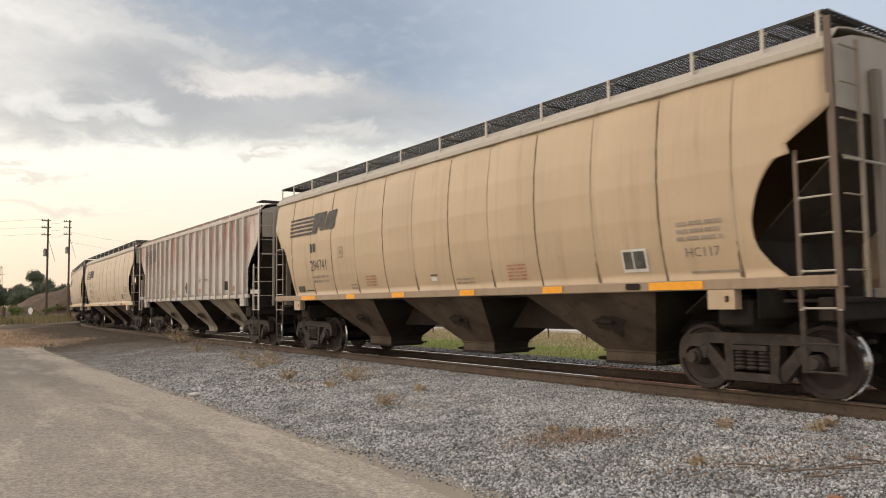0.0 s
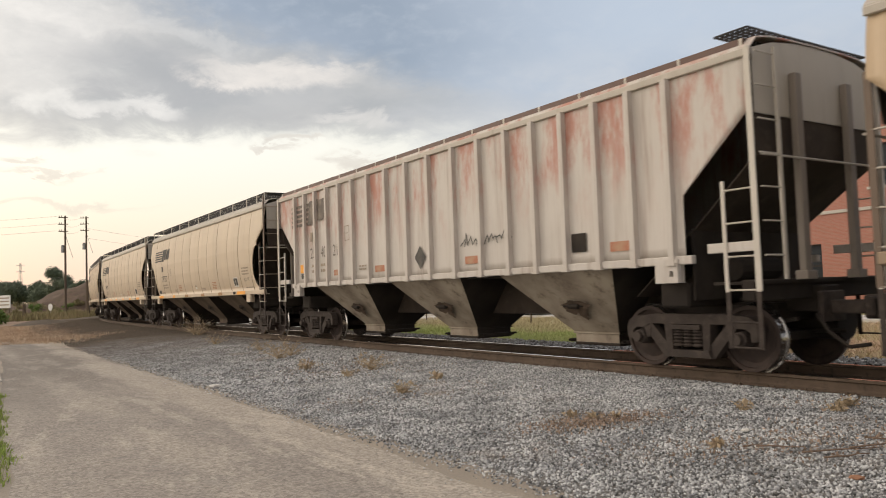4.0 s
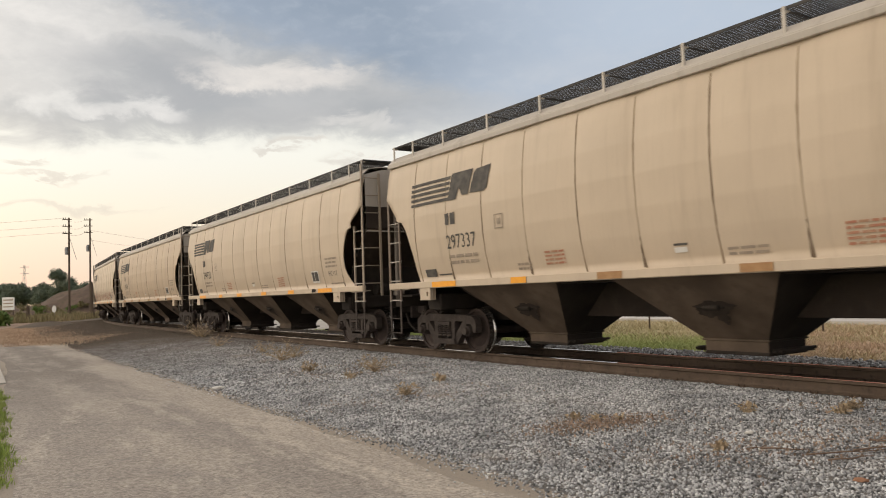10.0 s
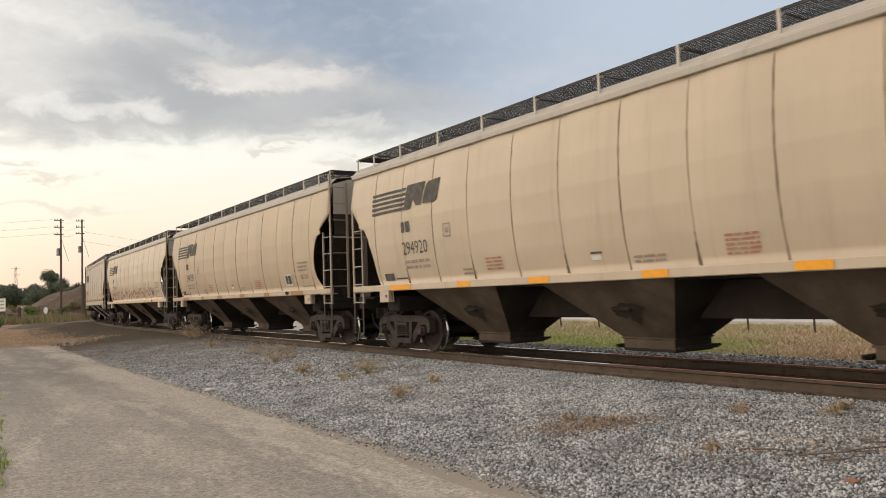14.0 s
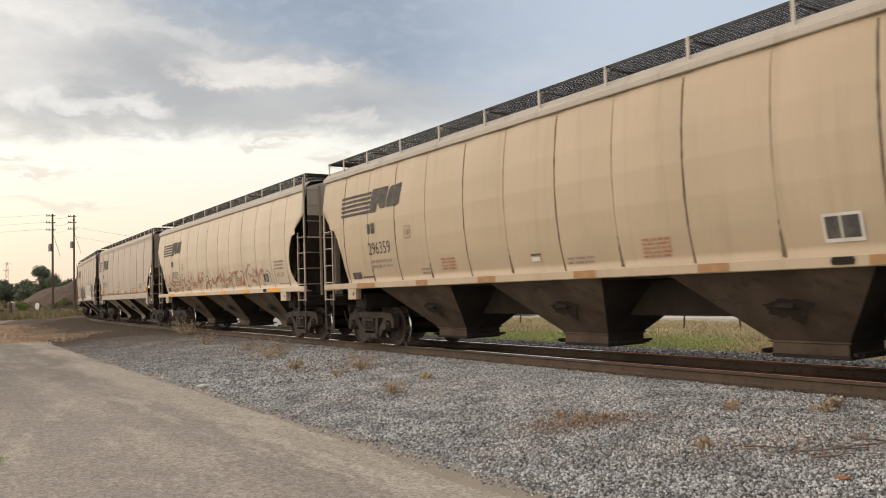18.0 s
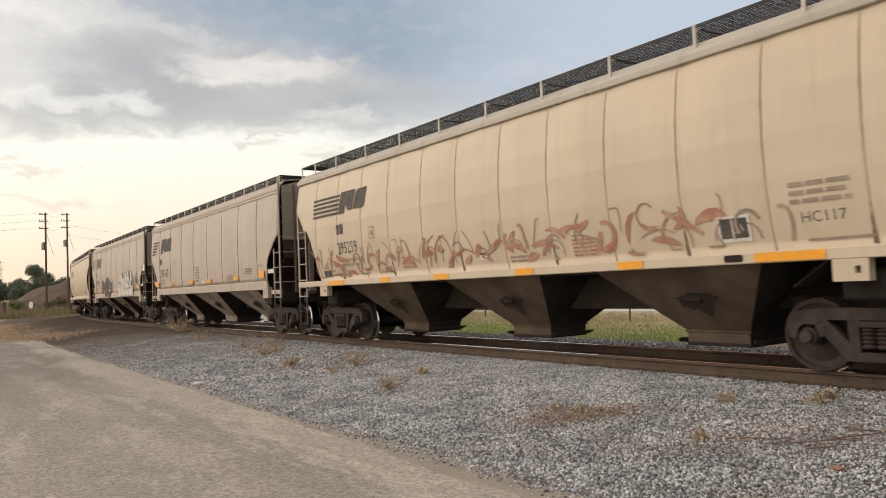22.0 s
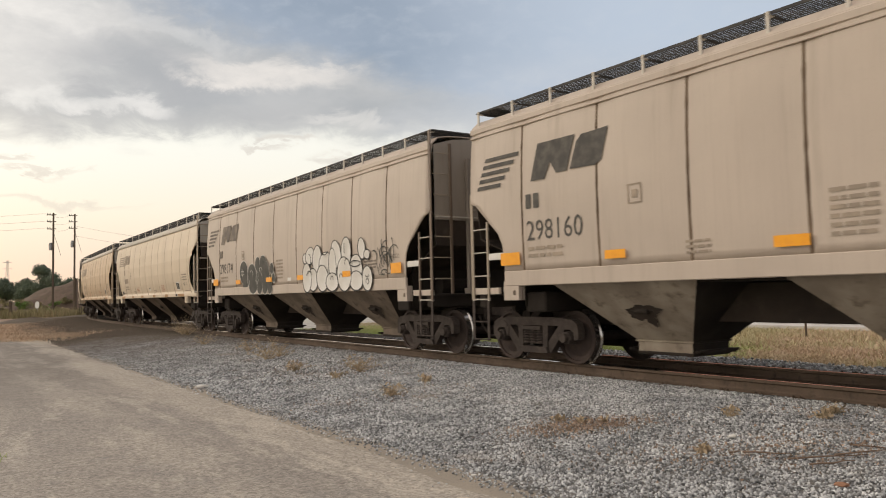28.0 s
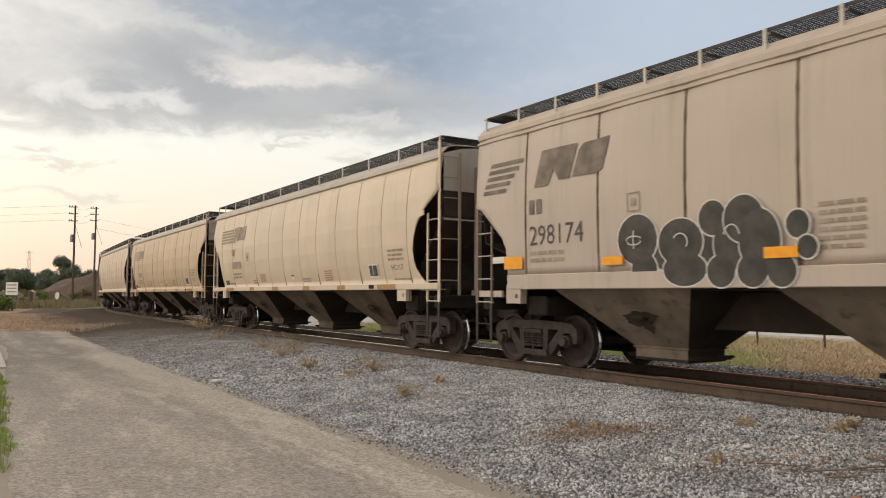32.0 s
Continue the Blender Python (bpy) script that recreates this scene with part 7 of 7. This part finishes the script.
    part("shaft", bm, "pole_wood", po)
    bd = tagged(empty("notice_board", pose(-65.5, 112, -0.05, 0, 0, -33)), "white board with grey lines on posts", "sign")
    bm = bmesh.new()
    add_box(bm, -1.7, 1.7, -0.05, 0.05, 1.5, 3.4, 0.02)
    part("board", bm, "sign_white", bd)
    for z in (2.9, 2.4, 1.9):
        bm = bmesh.new()
        add_box(bm, -1.3, 1.4, -0.062, -0.054, z, z + 0.18)
        part("writing_bar", bm, "faded_stencil", bd, "writing too small to read")
    for u in (-1.2, 1.2):
        bm = bmesh.new()
        add_tube(bm, (u, 0.1, 0), (u, 0.1, 3.2), 0.08, 8)
        part("post", bm, "pole_wood", bd)
    # lattice radio mast far off
    ms = tagged(empty("radio_mast", pose(-200, 355, -0.1)), "slender lattice mast far behind the trees", "mast")
    for a in range(3):
        t = 2 * math.pi * a / 3
        bm = bmesh.new()
        add_tube(bm, (1.6 * math.cos(t), 1.6 * math.sin(t), 0), (0.4 * math.cos(t), 0.4 * math.sin(t), 22), 0.07, 5, 0.05)
        part("leg", bm, "galvanised", ms)
        for i in range(8):
            z0, z1 = 22 * i / 8, 22 * (i + 1) / 8
            r0, r1 = 1.6 - 1.2 * i / 8, 1.6 - 1.2 * (i + 1) / 8
            t2 = t + 2 * math.pi / 3
            bm = bmesh.new()
            add_tube(bm, (r0 * math.cos(t), r0 * math.sin(t), z0), (r1 * math.cos(t2), r1 * math.sin(t2), z1), 0.05, 4)
            part("brace", bm, "galvanised", ms)
    for z in (18, 21):
        bm = bmesh.new()
        add_bar(bm, (-2.0, 0, z), (2.0, 0, z), 0.16, 0.16)
        part("crossbar", bm, "galvanised", ms)


build_left()


# ---- small things on the ballast and at the road's edge ----
def weed(s, lat, h, n, seed, rad=0.22):
    x, y = sq(s, lat)
    z = bank(lat)
    rng = np.random.default_rng(seed)
    bm = bmesh.new()
    for i in range(n):
        a, e = rng.uniform(0, 6.283), rng.uniform(0.25, 1.1)
        r0 = rad * 0.35 * rng.random()
        p = Vector((r0 * math.cos(a * 1.7), r0 * math.sin(a * 1.7), 0))
        l = h * rng.uniform(0.5, 1.15)
        q = p + Vector((math.cos(a) * math.cos(e) * l, math.sin(a) * math.cos(e) * l, math.sin(e) * l))
        mid = (p + q) / 2 + Vector((0, 0, 0.08 * l))
        add_tube(bm, p, mid, 0.004, 3, 0.003)
        add_tube(bm, mid, q, 0.003, 3, 0.0015)
        for k in range(2):
            t = mid.lerp(q, rng.uniform(0.2, 1))
            dv = Vector(rng.normal(0, 1, 3)) * 0.035
            e2 = Vector(rng.normal(0, 1, 3)) * 0.012
            f = [bm.verts.new(t), bm.verts.new(t + dv * 0.5 + e2), bm.verts.new(t + dv), bm.verts.new(t + dv * 0.5 - e2)]
            bm.faces.new(f)
    ob = part("weed", bm, "grass_dry")
    ob.matrix_basis = pose(x, y, z)
    tagged(ob, "dry tan weed growing in the ballast", "weed", "dry weeds on the ballast")


def to_sl(x, y):
    """s and lat of a place beside the straight stretch."""
    u = (math.sin(TH), math.cos(TH))
    s = x * u[0] + y * u[1]
    return s, x * u[1] - y * u[0] - DIST - 0.0003 * s * s


for i, (x, y, h, n) in enumerate(((-1.5, 14.8, 0.42, 60), (-0.72, 11.8, 0.26, 50), (1.66, 8.8, 0.10, 24), (1.45, 9.0, 0.08, 20), (1.9, 8.75, 0.07, 20), (-2.95, 15.9, 0.30, 50), (-10.4, 31.2, 0.95, 90),
                                  (-10.0, 30.6, 0.7, 60), (-4.1, 18.4, 0.60, 60), (-3.9, 18.9, 0.5, 40), (-5.2, 21.0, 0.4, 40), (4.4, 8.5, 0.14, 40), (4.15, 8.2, 0.10, 30), (2.5, 7.2, 0.08, 40),
                                  (-0.2, 12.9, 0.16, 30), (-7.5, 24.5, 0.5, 50), (3.3, 8.6, 0.12, 30), (-1.9, 14.2, 0.2, 30))):
    weed(*to_sl(x, y), h, n, 70 + i)


def litter():
    rng = random.Random(12)
    # sticks
    for i, (x, y, l, rz) in enumerate(((2.95, 6.92, 0.40, -16), (3.35, 6.62, 0.7, 2), (3.7, 6.68, 0.6, 14), (3.3, 6.45, 0.4, 6), (3.9, 6.85, 0.4, -25), (2.75, 7.05, 0.22, 24))):
        s, lat = to_sl(x, y)
        bm = bmesh.new()
        p = Vector((-l / 2, 0, 0))
        for k in range(4):
            q = p + Vector((l / 4, rng.uniform(-0.02, 0.02), rng.uniform(-0.008, 0.012)))
            add_tube(bm, p, q, 0.010 - 0.0015 * k, 6, 0.0085 - 0.0015 * k)
            p = q
        ob = tagged(part("stick", bm, "stick_wood"), "broken weathered stick lying on the stones", "stick", "sticks on the ballast")
        ob.matrix_basis = pose(x, y, bank(lat) + 0.034, 0, 0, rz)
    # pale scraps
    for i, (x, y, r, m, lab) in enumerate(((3.7, 11.8, 0.085, "white_paint", "white chip of stone beside the rail"), (2.9, 7.6, 0.06, "white_paint", "white scrap lying on the stones"),
                                            (2.8, 7.0, 0.055, "white_paint", "white scrap lying on the stones"), (3.1, 5.92, 0.07, "rust_scrap", "flat rusty scrap on the stones"),
                                            (-4.45, 14.35, 0.13, "white_paint", "white litter at the road's edge"), (0.3, 6.9, 0.035, "white_paint", "pale pebble on the asphalt"))):
        s, lat = to_sl(x, y)
        bm = bmesh.new()
        bmesh.ops.create_icosphere(bm, subdivisions=1, radius=r)
        for v in bm.verts:
            v.co = Vector((v.co.x * rng.uniform(0.7, 1.3), v.co.y * rng.uniform(0.4, 0.8), v.co.z * rng.uniform(0.2, 0.4)))
        ob = tagged(part("scrap", bm, m), lab, "litter")
        ob.matrix_basis = pose(x, y, bank(lat) + 0.03, 0, 0, rng.uniform(0, 180))
    # brown leaf litter drifted on the stones
    vs, fs = [], []
    r = np.random.default_rng(5)
    for cx, cy, sx, sy, n in ((1.6, 8.6, 0.42, 0.20, 1300), (2.6, 7.2, 0.8, 0.3, 420), (3.6, 6.9, 0.8, 0.3, 420), (-0.6, 11.5, 0.9, 0.5, 300), (-1.4, 14.6, 0.9, 0.7, 300), (4.5, 8.6, 0.5, 0.4, 160), (-2.8, 15.8, 0.8, 0.8, 220)):
        for i in range(n):
            x, y = cx + sx * r.normal(), cy + sy * r.normal()
            s, lat = to_sl(x, y)
            if lat < -5.1 or lat > -0.2:
                continue
            z = bank(lat) + 0.03 + 0.02 * r.random()
            a, l = r.uniform(0, 6.28), r.uniform(0.008, 0.021)
            k = len(vs)
            vs += [(x + l * math.cos(a + b) * (1 if j % 2 else 0.45), y + l * math.sin(a + b) * (1 if j % 2 else 0.45), z + 0.01 * r.normal()) for j, b in enumerate((0, 1.57, 3.14, 4.71))]
            fs.append((k, k + 1, k + 2, k + 3))
    me = bpy.data.meshes.new("leaf_litter")
    me.from_pydata(vs, [], fs)
    tagged(part("leaf_litter", me, "litter_brown"), "dry brown leaf litter drifted over the stones", "leaf litter", kind="stuff")
    # green verge on the near side of the road
    spots = []
    for i in range(620):
        s = rng.uniform(8.2, 17.3)
        lat = -8.93 + 0.04 * (s - 7) - abs(rng.gauss(0, 0.55)) + (0.0 if rng.random() < 0.85 else 0.10)
        x, y = sq(s, lat)
        if math.hypot(x, y) < 2.2:
            continue
        spots.append((x, y, -0.02, 70, 0.20, rng.uniform(0.07, 0.15)))
    blades("verge_grass", spots, "grass_green", "green grass verge along the road", lean=0.35, width=0.006)


litter()


motions()
